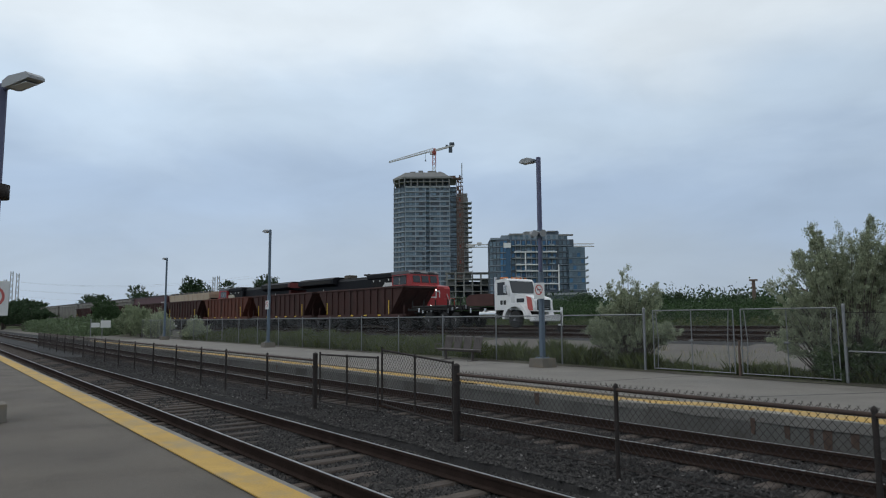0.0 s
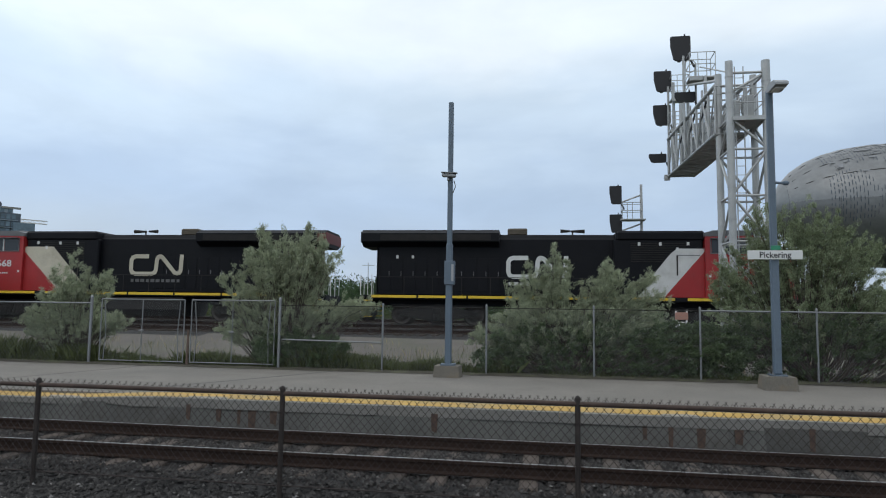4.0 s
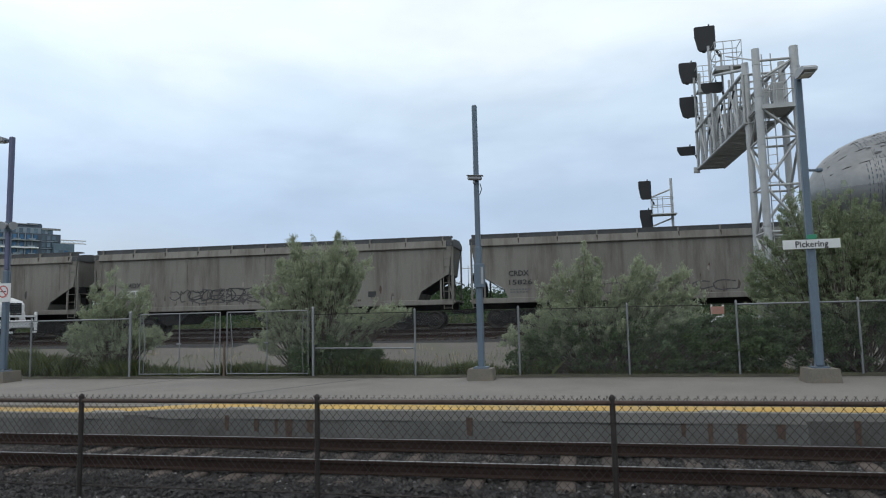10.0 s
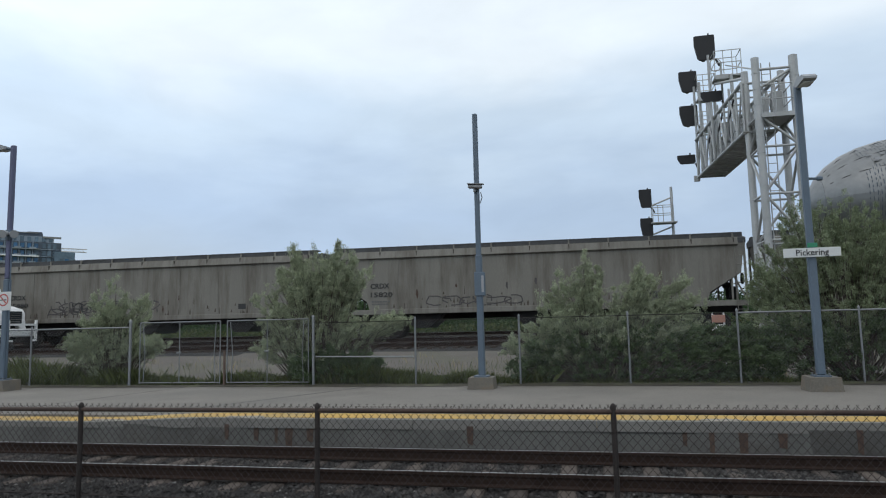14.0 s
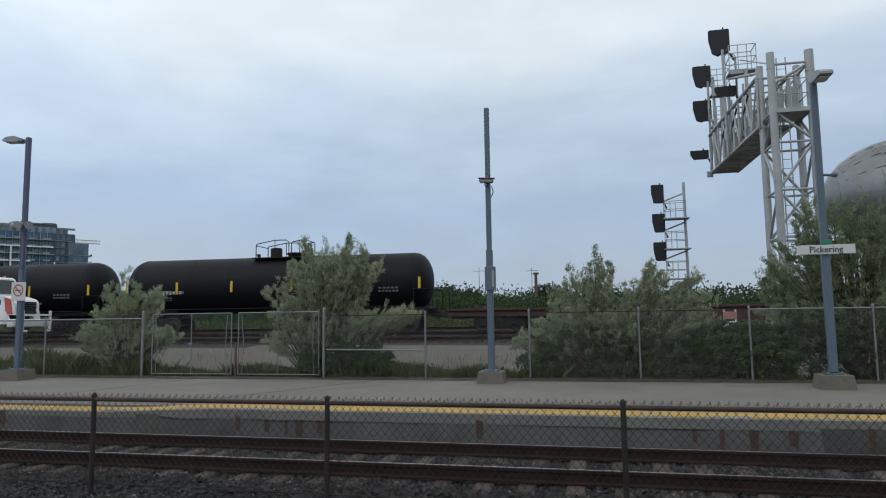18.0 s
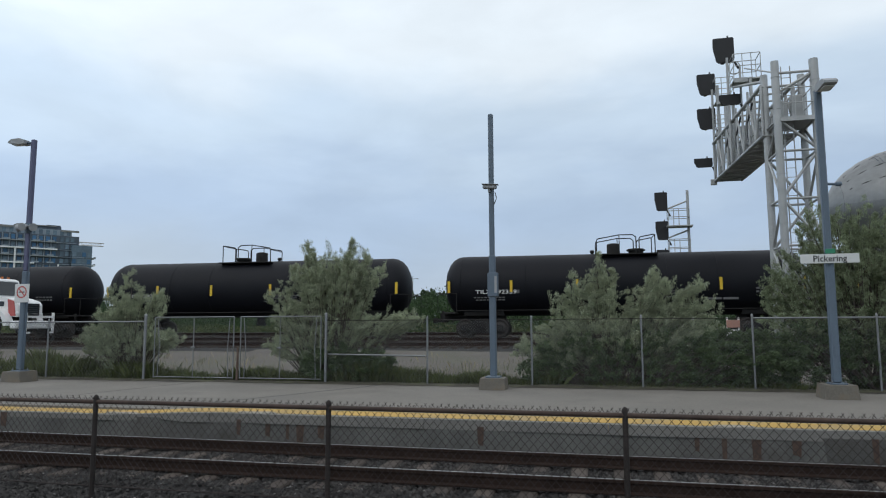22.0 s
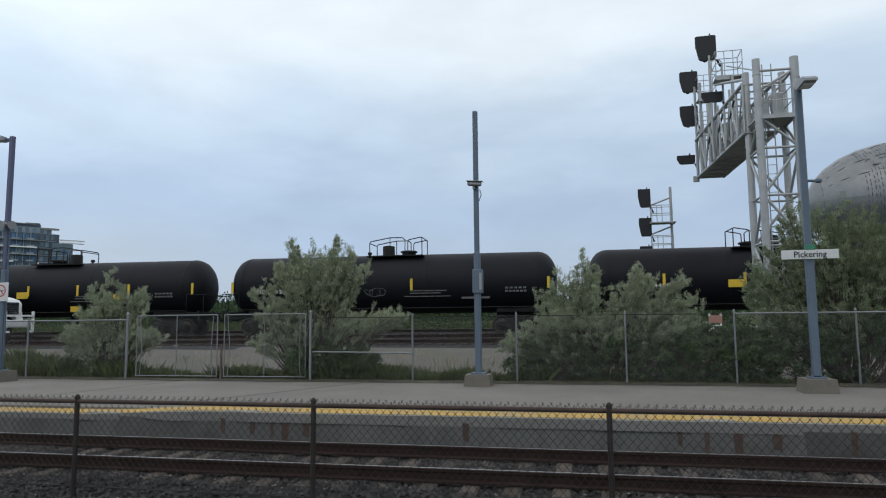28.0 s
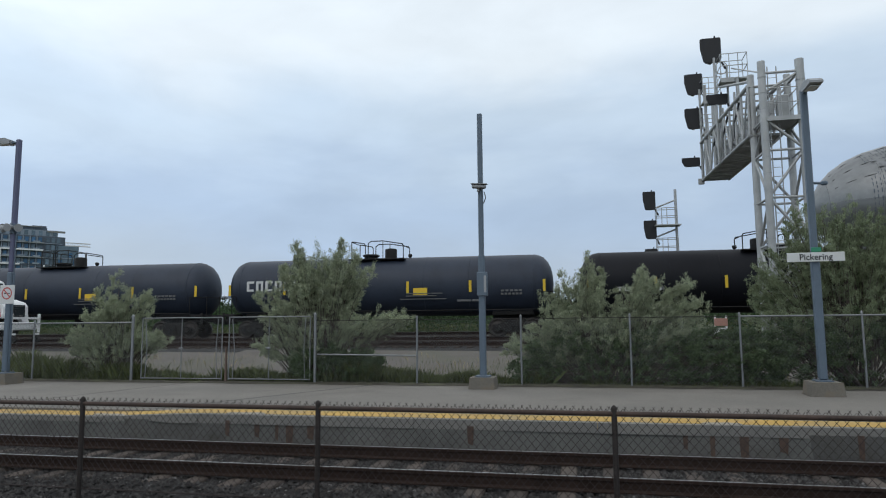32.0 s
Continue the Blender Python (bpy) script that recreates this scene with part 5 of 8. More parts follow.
    for a, b in ((6.35, 7.15), (7.25, 8.05)):
        part("side_window", Shape().box(((a + b) / 2, -1.505, 3.98), (b - a, 0.03, 0.62), 0.01), "glass", car)
    part("window_frame", Shape().box((7.2, -1.512, 3.64), (1.86, 0.03, 0.05)).box((7.2, -1.512, 4.32), (1.86, 0.03, 0.05)).box((6.3, -1.512, 3.98), (0.05, 0.03, 0.7)).box((8.1, -1.512, 3.98), (0.05, 0.03, 0.7)), "cngrey", car)
    part("door_post", Shape().box((7.2, -1.53, 3.98), (0.06, 0.03, 0.66)), "cnwhite", car)
    for y in (-0.9, 0.0, 0.9):
        m = Matrix.Rotation(radians(-10), 4, "Y")
        part("windshield", Shape().box((8.735, y, 4.05), (0.03, 0.72, 0.58), 0.01, m=m), "glass", car)
    for y in (-0.75, 0.75):
        part("number_board", Shape().box((8.62, y, 4.56), (0.12, 0.7, 0.2), 0.02), "letterdark", car)
    part("nose_door", Shape().box((10.16, 0.55, 2.5), (0.03, 0.7, 1.7), 0.01), "cnred", car)
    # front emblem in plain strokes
    em = Shape()
    for y0, y1, z0, z1 in ((-0.75, -0.25, 2.95, 3.05), (-0.85, -0.75, 2.5, 3.05), (-0.75, -0.05, 2.45, 2.55), (-0.05, 0.05, 2.45, 3.0), (0.05, 0.4, 2.95, 3.05), (0.32, 0.42, 2.5, 3.0)):
        em.box((10.172, (y0 + y1) / 2, (z0 + z1) / 2), (0.02, y1 - y0, z1 - z0))
    part("front_emblem", em, "lettering", car, "white stroke emblem on the nose")
    part("headlight", Shape().cyl((10.08, 0, 3.3), (10.18, 0, 3.3), 0.075, n=14).cyl((10.08, 0, 3.1), (10.18, 0, 3.1), 0.075, n=14), "headlamp" if wide_stripe else "chrome", car)
    for y in (-1.05, 1.05):
        part("ditch_light", Shape().cyl((10.75, y, 1.75), (10.85, y, 1.75), 0.085, n=14), "headlamp" if wide_stripe else "chrome", car, "lit ditch light" if wide_stripe else "")
    for y in (-1.3, 1.3):
        part("nose_grab_iron", Shape().tube([(10.3, y, 1.5), (10.32, y, 2.2), (10.16, y * 0.9, 2.75), (10.1, y * 0.85, 2.8)], 0.026, 6), "lettering", car, "bent white grab iron")
    part("window_awning", Shape().prism([(6.3, 4.36), (8.15, 4.36), (8.15, 4.33), (6.3, 4.33)], -1.72, -1.5), "cngrey", car)
    part("nose_seam", Shape().box((8.8, -1.503, 2.5), (0.03, 0.01, 1.9)), "cnredshade", car)
    for x, z in ((9.1, 3.1), (6.25, 2.55)):
        part("side_marker", Shape().box((x, -1.507, z), (0.1, 0.02, 0.12)), "lettering", car)
    # pilots, steps, handrails
    for sx in (-1, 1):
        part("pilot", Shape().prism([(sx * 10.5, 1.4), (sx * 10.9, 1.4), (sx * 10.95, 0.3), (sx * 10.7, 0.2), (sx * 10.5, 0.5)], -1.4, 1.4), "cnblack", car)
        for k in range(4):
            for sy in (-1, 1):
                part("step", Shape().box((sx * 10.45, sy * 1.36, 0.4 + 0.27 * k), (0.5, 0.3, 0.04)), "stripe", car)
        for sy in (-1, 1):
            part("grab_rail", Shape().tube([(sx * 10.2, sy * 1.45, 0.6), (sx * 10.2, sy * 1.48, 2.5)], 0.022, 6), "lettering", car)
            part("end_handrail", Shape().tube([(sx * 10.75, sy * 1.45, 0.5), (sx * 10.8, sy * 1.42, 2.4), (sx * 10.85, sy * 0.4, 2.35), (sx * 10.85, sy * 0.4, 1.4)], 0.022, 6), "cnred" if sx > 0 else "lettering", car)
    hr = Shape()
    for k in range(9):
        x = -10.0 + k * 1.45
        hr.cyl((x, -1.46, 1.45), (x, -1.46, 2.4), 0.018, n=5)
    hr.cyl((-10.1, -1.46, 2.4), (1.7, -1.46, 2.4), 0.018, n=5)
    part("side_handrail", hr, "under", car)
    # trailing unit: shade and dirt of the end put into a darker red
    part("rear_end_panel", Shape().box((-10.06, 0, 2.95), (0.05, 1.86, 2.9), 0.02), "cnredshade" if reverse else "cnblack", car, "plain rear end panel")
    part("rear_wing_face", Shape().box((-10.815, 0, 4.42), (0.03, 2.9, 0.55), 0.02), "cnredshade" if reverse else "cnblack", car)
    if reverse:
        part("red_end_side", Shape().box((-9.88, -0.985, 2.75), (0.34, 0.012, 2.45)), "cnredshade", car, "dirty red end of the hood side, shade painted in")
        part("red_wing_side", Shape().prism([(-10.8, 4.2), (-10.4, 4.2), (-10.4, 4.62), (-10.8, 4.62)], -1.512, -1.502), "cnredshade", car)
    part("fuel_tank", Shape().prism([(-1.5, 1.2), (-1.5, 0.6), (-1.2, 0.25), (1.2, 0.25), (1.5, 0.6), (1.5, 1.2)], -3.2, 3.0, "x"), "under", car)
    part("air_reservoir", Shape().cyl((-3.2, -1.3, 1.05), (2.8, -1.3, 1.05), 0.2, n=12), "under", car)
    for x in (-6.9, 6.9):
        bogie(car, x, (-1.85, 0.0, 1.85), 0.53, True)
    couplers(car, 10.7)
    if reverse:
        # the trailing unit runs long hood first: the same parts, end for end
        for ob in car.children_recursive:
            if ob.name.split(".")[0] in ("bogie", "coupler", "wheel"):
                continue
            for v in ob.data.vertices:
                v.co.x = -v.co.x
            ob.data.flip_normals()
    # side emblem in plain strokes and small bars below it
    em = Shape()
    stroke(em, [(-1.95, 3.42), (-2.68, 3.42), (-2.86, 3.36), (-2.94, 3.2), (-2.94, 2.7), (-2.86, 2.54), (-2.7, 2.48), (-1.75, 2.48), (-1.6, 2.54), (-1.52, 2.7), (-1.48, 3.25), (-1.4, 3.4), (-1.28, 3.42), (-1.15, 3.34), (-0.5, 2.6), (-0.36, 2.5), (-0.2, 2.52), (-0.12, 2.66), (-0.08, 3.52)], 0.11, -1.0)
    off = 3.3 if reverse else 0.0
    side = part("side_emblem", em, "cncream" if reverse else "lettering", car, "large pale stroke emblem")
    side.location.x = off - 0.4
    for i in range(10):
        part("web_bar", Shape().box((off - 3.25 + 0.29 * i, -0.99, 2.12), (0.22 if i % 3 else 0.15, 0.012, 0.16)), "letterdim" if reverse else "lettering", car)
    k = -1 if reverse else 1
    letters(car, number, 7.25 * k, -1.515, 2.95, 0.5, "lettering", 1.15, 0.01)
    part("small_print", bars(Shape(), 7.1 * k - 0.25, 7.1 * k + 0.25, -1.507, 2.45, 0.07, 4), "lettering", car)
    part("builder_plate", Shape().box((9.2 * k, -1.507, 1.75), (0.3, 0.02, 0.22)), "lettering", car)
    return car


def stroke(sh, pts, r, y):
    """A flat painted line of half-width r through (x, z) points, with round joints."""
    for k, ((x0, z0), (x1, z1)) in enumerate(zip(pts, pts[1:])):
        d = Vector((x1 - x0, z1 - z0)).normalized() * r
        yy = y - 0.0015 * (k % 2)
        sh.add([(x0 - d.y, yy, z0 + d.x), (x0 + d.y, yy, z0 - d.x), (x1 + d.y, yy, z1 - d.x), (x1 - d.y, yy, z1 + d.x)], [(0, 1, 2, 3)])
    for x, z in pts[1:-1]:
        sh.add([(x + r * math.cos(a), y - 0.003, z + r * math.sin(a)) for a in [i * math.pi / 5 for i in range(10)]], [tuple(range(10))])
    return sh


def ore_car(label, paint, length=12.4):
    car = thing("ore_hopper", label, "railway wagon", "parked ore wagons on the siding")
    L, W = length / 2, 1.5
    top, low = 3.25, 1.2
    part("body", Shape().prism([(-L + 0.15, top), (-L + 0.25, top - 0.3), (-L + 1.75, low), (L - 1.75, low), (L - 0.25, top - 0.3), (L - 0.15, top)], -W, W), paint, car)
    part("top_chord", Shape().box((0, -W - 0.03, top - 0.06), (length, 0.12, 0.14), 0.02).box((0, W + 0.03, top - 0.06), (length, 0.12, 0.14), 0.02).box((-L + 0.1, 0, top - 0.06), (0.14, 2 * W, 0.14)).box((L - 0.1, 0, top - 0.06), (0.14, 2 * W, 0.14)), paint, car)
    # the body is solid; this dark sheet stands for the shade inside it
    part("load", Shape().box((0, 0, top - 0.1), (length - 0.5, 2 * W - 0.3, 0.1)), "under", car, "dark sheet painted as the shaded inside of the open top")
    for k in range(13):
        x = -L + 0.5 + k * (length - 1.0) / 12
        e = L - 0.3 - abs(x)
        lo = low if e > 1.5 else max(low, top - 0.3 - e * 1.2)
        if 0 < k < 12:
            part("side_stake", Shape().box((x, -W - 0.05, (lo + top) / 2), (0.09, 0.11, top - lo), 0.015), paint, car)
    for sx in (-1, 1):
        fr = Shape()
        for sy in (-1, 1):
            fr.box((sx * (L - 0.15), sy * 1.4, 1.5), (0.06, 0.06, 0.7))
        fr.box((sx * (L - 0.6), 0, 1.15), (1.4, 2.9, 0.14), 0.02)
        part("end_post", fr, paint, car)
        for q in (-1.0, 0.0, 1.0):
            part("slope_rib", Shape().prism([(sx * (L - 0.25), top - 0.32), (sx * (L - 0.17), top - 0.32), (sx * (L - 1.66), low), (sx * (L - 1.75), low)], q - 0.04, q + 0.04), paint, car)
        part("grab_iron", Shape().box((sx * (L - 1.75), -W - 0.12, 1.75), (0.07, 0.03, 1.0)), "stripe", car, "yellow grab iron")
        bogie(car, sx * (L - 1.55))
    part("side_sill", Shape().box((0, -W, 1.12), (length - 0.2, 0.14, 0.22), 0.02), paint, car)
    for k in range(4):
        x = (k - 1.5) * 1.9
        part("outlet_bay", Shape().prism([(x - 1.1, 1.2), (x - 0.3, 0.45), (x + 0.3, 0.45), (x + 1.1, 1.2)], -1.1, 1.1), "under", car)
        part("yellow_mark", Shape().box((x + 0.3, -W - 0.075, 1.16), (0.34, 0.012, 0.1)), "stripe", car)
    part("centre_sill", Shape().box((0, 0, 1.0), (length, 0.5, 0.35), 0.02), "under", car)
    couplers(car, L - 0.1)
    return car


def build_train():
    """Returns the moving vehicles with where each one's middle stands along the line at the start."""
    train = []
    train.append((locomotive("black and red diesel locomotive with lit headlights", "2982", True), -55.0))
    train.append((locomotive("black and red trailing diesel locomotive", "2668", False, True), -78.5))
    cream = covered_hopper("cream covered hopper wagon with rust stains and graffiti", 16.2, "hopcream", "hopcream", (0.2, 3.75, 1.45, 1.9), 0)
    sh = Shape()
    y = -1.562
    z0, z1 = 2.72, 3.4
    rng = random.Random(2)
    x = -5.35
    blue = Shape()
    for k in range(9):
        w = 1.27
        tgt = blue if k in (0, 1, 4, 5) else sh
        s = 0.22
        for bx, bz, bw, bh in ((0.0, 0.34, 0.34, 0.68), (0.5, 0.58, 0.76, 0.2), (0.5, 0.1 if k % 3 else 0.34, 0.72, 0.2)):
            xx = x + bx + s * bz
            tgt.prism([(xx - bw / 2 - s * bh / 2, z0 + bz - bh / 2), (xx + bw / 2 - s * bh / 2, z0 + bz - bh / 2), (xx + bw / 2 + s * bh / 2, z0 + bz + bh / 2), (xx - bw / 2 + s * bh / 2, z0 + bz + bh / 2)], y - 0.004 * k % 0.01 - 0.004 * (bw > 0.5), y + 0.005)
        x += w
    part("emblem_bars", sh, "lettering", cream, "slanted white block letters shape")
    part("emblem_bars", blue, "skyblue", cream, "slanted pale blue block letters shape")
    letters(cream, "ACFX 49865", -5.4, -1.57, 2.3, 0.3, "letterdark", 1.9, 0.006)
    part("graffiti", scribble(3, -1.4, 4.2, 1.62, 2.15, -1.559, 0.018, 9), "graffiti2", cream, "faded brown sprayed tags")
    part("graffiti", scribble(4, -5.8, -2.2, 1.6, 2.2, -1.558, 0.05, 4), "graffiti2", cream)
    train.append((cream, -98.33))
    maroon = covered_hopper("dark maroon covered hopper wagon", 17.3, "hopred", "hopred", (0.2, 3.2, 1.5, 1.75), 0, arc=0.07)
    em = Shape()
    for k in range(4):
        bx = 6.25 + k * 0.42
        em.box((bx, -1.655, 3.42), (0.12, 0.03, 0.46), 0.006).box((bx + 0.14, -1.652, 3.58), (0.26, 0.03, 0.12)).box((bx + 0.14, -1.654, 3.28), (0.22, 0.03, 0.11))
    part("emblem_bars", em, "lettering", maroon, "white block emblem")
    letters(maroon, "GACX", -5.3, -1.65, 2.98, 0.36, "lettering", 1.1, 0.006)
    letters(maroon, "13614", -5.25, -1.65, 2.5, 0.36, "lettering", 1.15, 0.004)
    part("small_print", bars(Shape(), -5.8, -4.8, -1.625, 2.0, 0.1, 6), "letterdim", maroon)
    part("sill_tape", bars(Shape(), -7.6, 6.8, -1.56, 1.58, 0.09, 8, 0.72), "stripe", maroon, "yellow sill reflectors")
    train.append((maroon, -116.0))
    grey = covered_hopper("weathered grey covered hopper wagon with roof walkways", 20.2, "hopgrey", "hoproof", (0.34, 2.75, 1.75, 1.9), 9)
    greys = [grey] + [copy_thing(grey, Matrix()) for _ in range(4)]
    spots = (-135.44, -156.35, -177.4, -198.35, -219.3)
    numbers = ("15826", "15839", "15846", "15820", "15880")
    for k, (g, s, nr) in enumerate(zip(greys, spots, numbers)):
        add_hopper_marks(g, 9.9, "CRDX", nr)
        part("graffiti", scribble(20 + k, -3.5 - k * 0.5, 2.5 - k, 1.55, 2.1, -1.562, 0.03, 6), "graffiti", g, "dark sprayed tags low on the side")
        rng = random.Random(90 + k)
        for q in range(12):
            x, z, w, h = rng.uniform(-6.5, 7.0), rng.uniform(1.75, 2.9), rng.uniform(0.03, 0.13), rng.uniform(0.1, 0.5)
            poly = [(x, z), (x + w * rng.uniform(0.3, 1), z + 0.03), (x + w, z - h * 0.4), (x + w * 0.7, z - h), (x + w * 0.2, z - h * rng.uniform(0.5, 0.9)), (x - w * 0.3, z - h * 0.5)]
            part("rust_scrape", Shape().prism(poly, -1.556 - 0.0004 * q, -1.545), rng.choice(("rust_streak", "rust_streak", "graffiti", "pale_patch")), g)
        for q in range(16):
            # dirt thrown up along the lower side, in thin ragged streaks
            x, sh = -6.8 + q * 0.88 + rng.uniform(-0.3, 0.3), Shape()
            for f in range(rng.randint(2, 5)):
                u, w, h, z = x + rng.uniform(-0.5, 0.5), rng.uniform(0.012, 0.06), rng.uniform(0.08, 0.42), 1.5 + rng.choice((0, 0, rng.uniform(0.05, 0.7)))
                sh.prism([(u - w, z), (u + w * 0.8, z), (u + w * 0.6, z + h * 0.5), (u + w * 0.1, z + h), (u - w * 0.4, z + h * 0.7)], -1.5532 - 0.0004 * f, -1.545)
            part("dirt_splash", sh, "splash", g)
        if k in (1, 4):
            part("graffiti", scribble(40 + k, -5.4, 0.9, 1.7, 2.4, -1.564, 0.03, 11), "graffiti", g)
            part("graffiti", scribble(50 + k, -4.2, -1.2, 1.7, 2.4, -1.566, 0.025, 5), "letterdark", g)
        train.append((g, s))
    train.append((flat_car(28.8), -244.55))
    black = tank_car("long black tank wagon with yellow reflective strips", 17.4, "tankblack")
    turned = tank_car("long black tank wagon with yellow reflective strips", 17.4, "tankblack", -1)
    slate = tank_car("slate grey tank wagon with white emblem", 17.4, "tankgrey")
    spots = (-268.61, -287.61, -306.45, -325.79, -344.77, -363.69, -382.2, -401.09, -420.0, -438.66)
    about = (0, 2, 7, 9)
    blacks = [(turned if k == 0 else black if k == 1 else copy_thing(turned if k in about else black, Matrix())) for k in range(10)]
    numbers = ("TILX 292430", "TILX 284405", "TILX 292359", "TILX 292441", "TILX 292388", "TILX 284661", "TILX 284488", "TILX 292463", "TILX 284504", "TILX 284528")
    two = (-1.95, 3.96)
    panels = ((), two, (), (), (), two, two, (), two, (1.67,))
    for k, (b, s) in enumerate(zip(blacks, spots)):
        add_tank_marks(b, 8.7, numbers[k], panels[k])
        train.append((b, s))
    part("graffiti", scribble(70, 1.1, 2.1, 2.4, 3.4, -1.585, 0.03, 4), "sprayyellow", blacks[9], "yellow sprayed tag")
    part("graffiti", scribble(72, -5.2, -2.4, 1.75, 2.25, -1.56, 0.022, 6), "graffiti2", blacks[4], "pale sprayed tag low on the tank")
    part("graffiti", scribble(73, -2.4, -1.0, 1.7, 2.2, -1.56, 0.022, 4), "skyblue", blacks[4], "pale blue sprayed tag")
    part("graffiti", scribble(74, -1.0, 0.0, 1.9, 2.4, -1.56, 0.01, 3), "letterdim", blacks[7], "faint sprayed tag")
    slates = [slate, copy_thing(slate, Matrix())]
    for g, s in zip(slates, (-457.36, -475.94)):
        add_tank_marks(g, 8.7, "", (2.05,), True, 6)
        train.append((g, s))
    return train


def build_siding():
    """Ore wagons left standing on the siding beside the freight line."""
    brown = ore_car("parked dark oxide-brown open ore hopper wagon", "orebrown")
    red = ore_car("parked rust-red open ore hopper wagon", "orered")
    first = -46.95
    for k in range(8):
        src = red if k == 2 else brown
        at = on_line(first - 13.3 * k, SIDING_Y, SIDING_Z)
        if k in (0, 2):
            src.matrix_basis = at
        else:
            copy_thing(src, at)


def build_truck():
    """A white hi-rail road truck with a flat bed and a loader behind the cab, standing on the siding."""
    t = thing("service_truck", "parked white road truck with red chevron and flat bed", "truck", at=on_line(-30.75, SIDING_Y, SIDING_Z + 0.26))
    part("chassis", Shape().box((-4.4, 0, 0.95), (11.6, 0.9, 0.3), 0.03), "under", t)
    part("cab", Shape().prism([(-1.05, 1.1), (-1.05, 2.6), (-0.98, 2.95), (-0.15, 3.02), (0.05, 2.93), (0.3, 2.08), (0.32, 1.1)], -1.15, 1.15), "white", t, "white truck cab")
    part("bonnet", Shape().prism([(0.3, 1.1), (0.3, 2.06), (1.2, 1.97), (1.75, 1.8), (1.9, 1.6), (1.9, 1.0)], -0.8, 0.8), "white", t)
    arch = [(0.78 * math.cos(a) * 1.05, 0.55 + 0.75 * math.sin(a)) for a in [math.pi - i * math.pi / 10 for i in range(11)]]
    outer = [(0.98 * math.cos(a) * 1.05, 0.55 + 0.98 * math.sin(a)) for a in [i * math.pi / 10 for i in range(11)]]
    for sy in (-1, 1):
        part("wing", Shape().prism([(x + 0.65, z) for x, z in arch + outer], sy * 1.0 - 0.22, sy * 1.0 + 0.22), "white", t, "flared white front wing")
        part("red_chevron", Shape().prism([(1.42, 1.05), (1.8, 1.05), (1.66, 1.8), (1.3, 1.9)], sy * 0.82 - 0.02, sy * 0.82 + 0.02), "red_sign", t, "red slanted stripe")
    part("grille", Shape().box((1.92, 0, 1.38), (0.06, 1.15, 0.62), 0.02), "glass", t, "dark grille")
    for q in range(5):
        part("grille_bar", Shape().box((1.955, 0, 1.16 + 0.11 * q), (0.02, 1.1, 0.025)), "chrome", t)
    for sy in (-1, 1):
        part("headlight", Shape().box((1.88, sy * 0.72, 1.12), (0.12, 0.26, 0.2), 0.04), "signwhite", t)
        part("vent_panel", Shape().box((0.78, sy * 0.815, 1.66), (0.62, 0.02, 0.24), 0.02), "glass", t, "dark air intake beside the bonnet")
    part("bumper", Shape().box((2.0, 0, 0.6), (0.35, 2.4, 0.4), 0.05), "white", t)
    for sy in (-1, 1):
        part("rail_guide", Shape().box((2.3, sy * 0.9, 0.7), (0.6, 0.1, 0.12)).box((2.5, sy * 0.9, 0.75), (0.1, 0.1, 0.95)).box((2.5, sy * 0.78, 0.2), (0.1, 0.3, 0.1)), "white", t, "white rail guide frame")
        part("guide_wheel", Shape().cyl((2.5, sy * 0.82, -0.07), (2.5, sy * 0.68, -0.07), 0.19, n=12).box((2.5, sy * 0.76, 0.1), (0.08, 0.08, 0.35)), "under", t)
        part("rear_guide_wheel", Shape().cyl((-7.5, sy * 0.82, -0.07), (-7.5, sy * 0.68, -0.07), 0.19, n=12).box((-7.5, sy * 0.76, 0.4), (0.1, 0.1, 0.9)), "under", t)
    part("guide_beam", Shape().box((2.5, 0, 1.0), (0.1, 1.9, 0.1)), "white", t)
    part("windshield", Shape().prism([(0.075, 2.86), (0.11, 2.86), (0.325, 2.13), (0.29, 2.13)], -1.0, 1.0), "glass", t)
    for sy in (-1, 1):
        part("side_window", Shape().prism([(-0.82, 2.02), (-0.82, 2.78), (-0.2, 2.8), (0.05, 2.02)], sy * 1.155 - 0.01, sy * 1.155 + 0.01), "glass", t)
        part("door_lettering_bars", bars(Shape(), -0.62, -0.05, sy * 1.16, 1.55, 0.26, 2), "letterdark", t)
        mr = Shape().box((0.1, sy * 1.42, 2.35), (0.1, 0.22, 0.5), 0.03).cyl((0.0, sy * 1.15, 2.55), (0.1, sy * 1.4, 2.55), 0.02, n=5)
        part("mirror", mr, "chrome", t)
        part("exhaust_pipe", Shape().cyl((-1.2, sy * 0.95, 1.0), (-1.2, sy * 0.95, 3.15), 0.08, n=10), "chrome", t)
    for k in range(5):
        part("beacon", Shape().cyl((-0.3, -0.8 + 0.4 * k, 3.0), (-0.3, -0.8 + 0.4 * k, 3.13), 0.06, n=10), "orange", t)
    part("light_bar", Shape().box((-0.85, -0.55, 3.08), (0.2, 0.5, 0.14), 0.04).box((-0.85, 0.55, 3.08), (0.2, 0.5, 0.14), 0.04), "orange", t)
    part("flat_bed", Shape().box((-6.2, 0, 1.25), (7.6, 2.4, 0.16), 0.02), "under", t)
    part("deck_load", Shape().prism([(-3.9, 1.4), (-1.35, 1.4), (-1.35, 2.1), (-1.8, 2.15), (-3.6, 2.12), (-3.9, 1.9)], -1.0, 1.0), "flatred", t, "rust-red box on the bed")
    pipes = Shape()
    for k in range(5):
        pipes.cyl((-9.6, -0.9 + 0.35 * k, 1.42), (-5.3, -0.9 + 0.35 * k, 1.42), 0.1, n=8)
    part("pipe_load", pipes, "under", t)
    rng = random.Random(17)
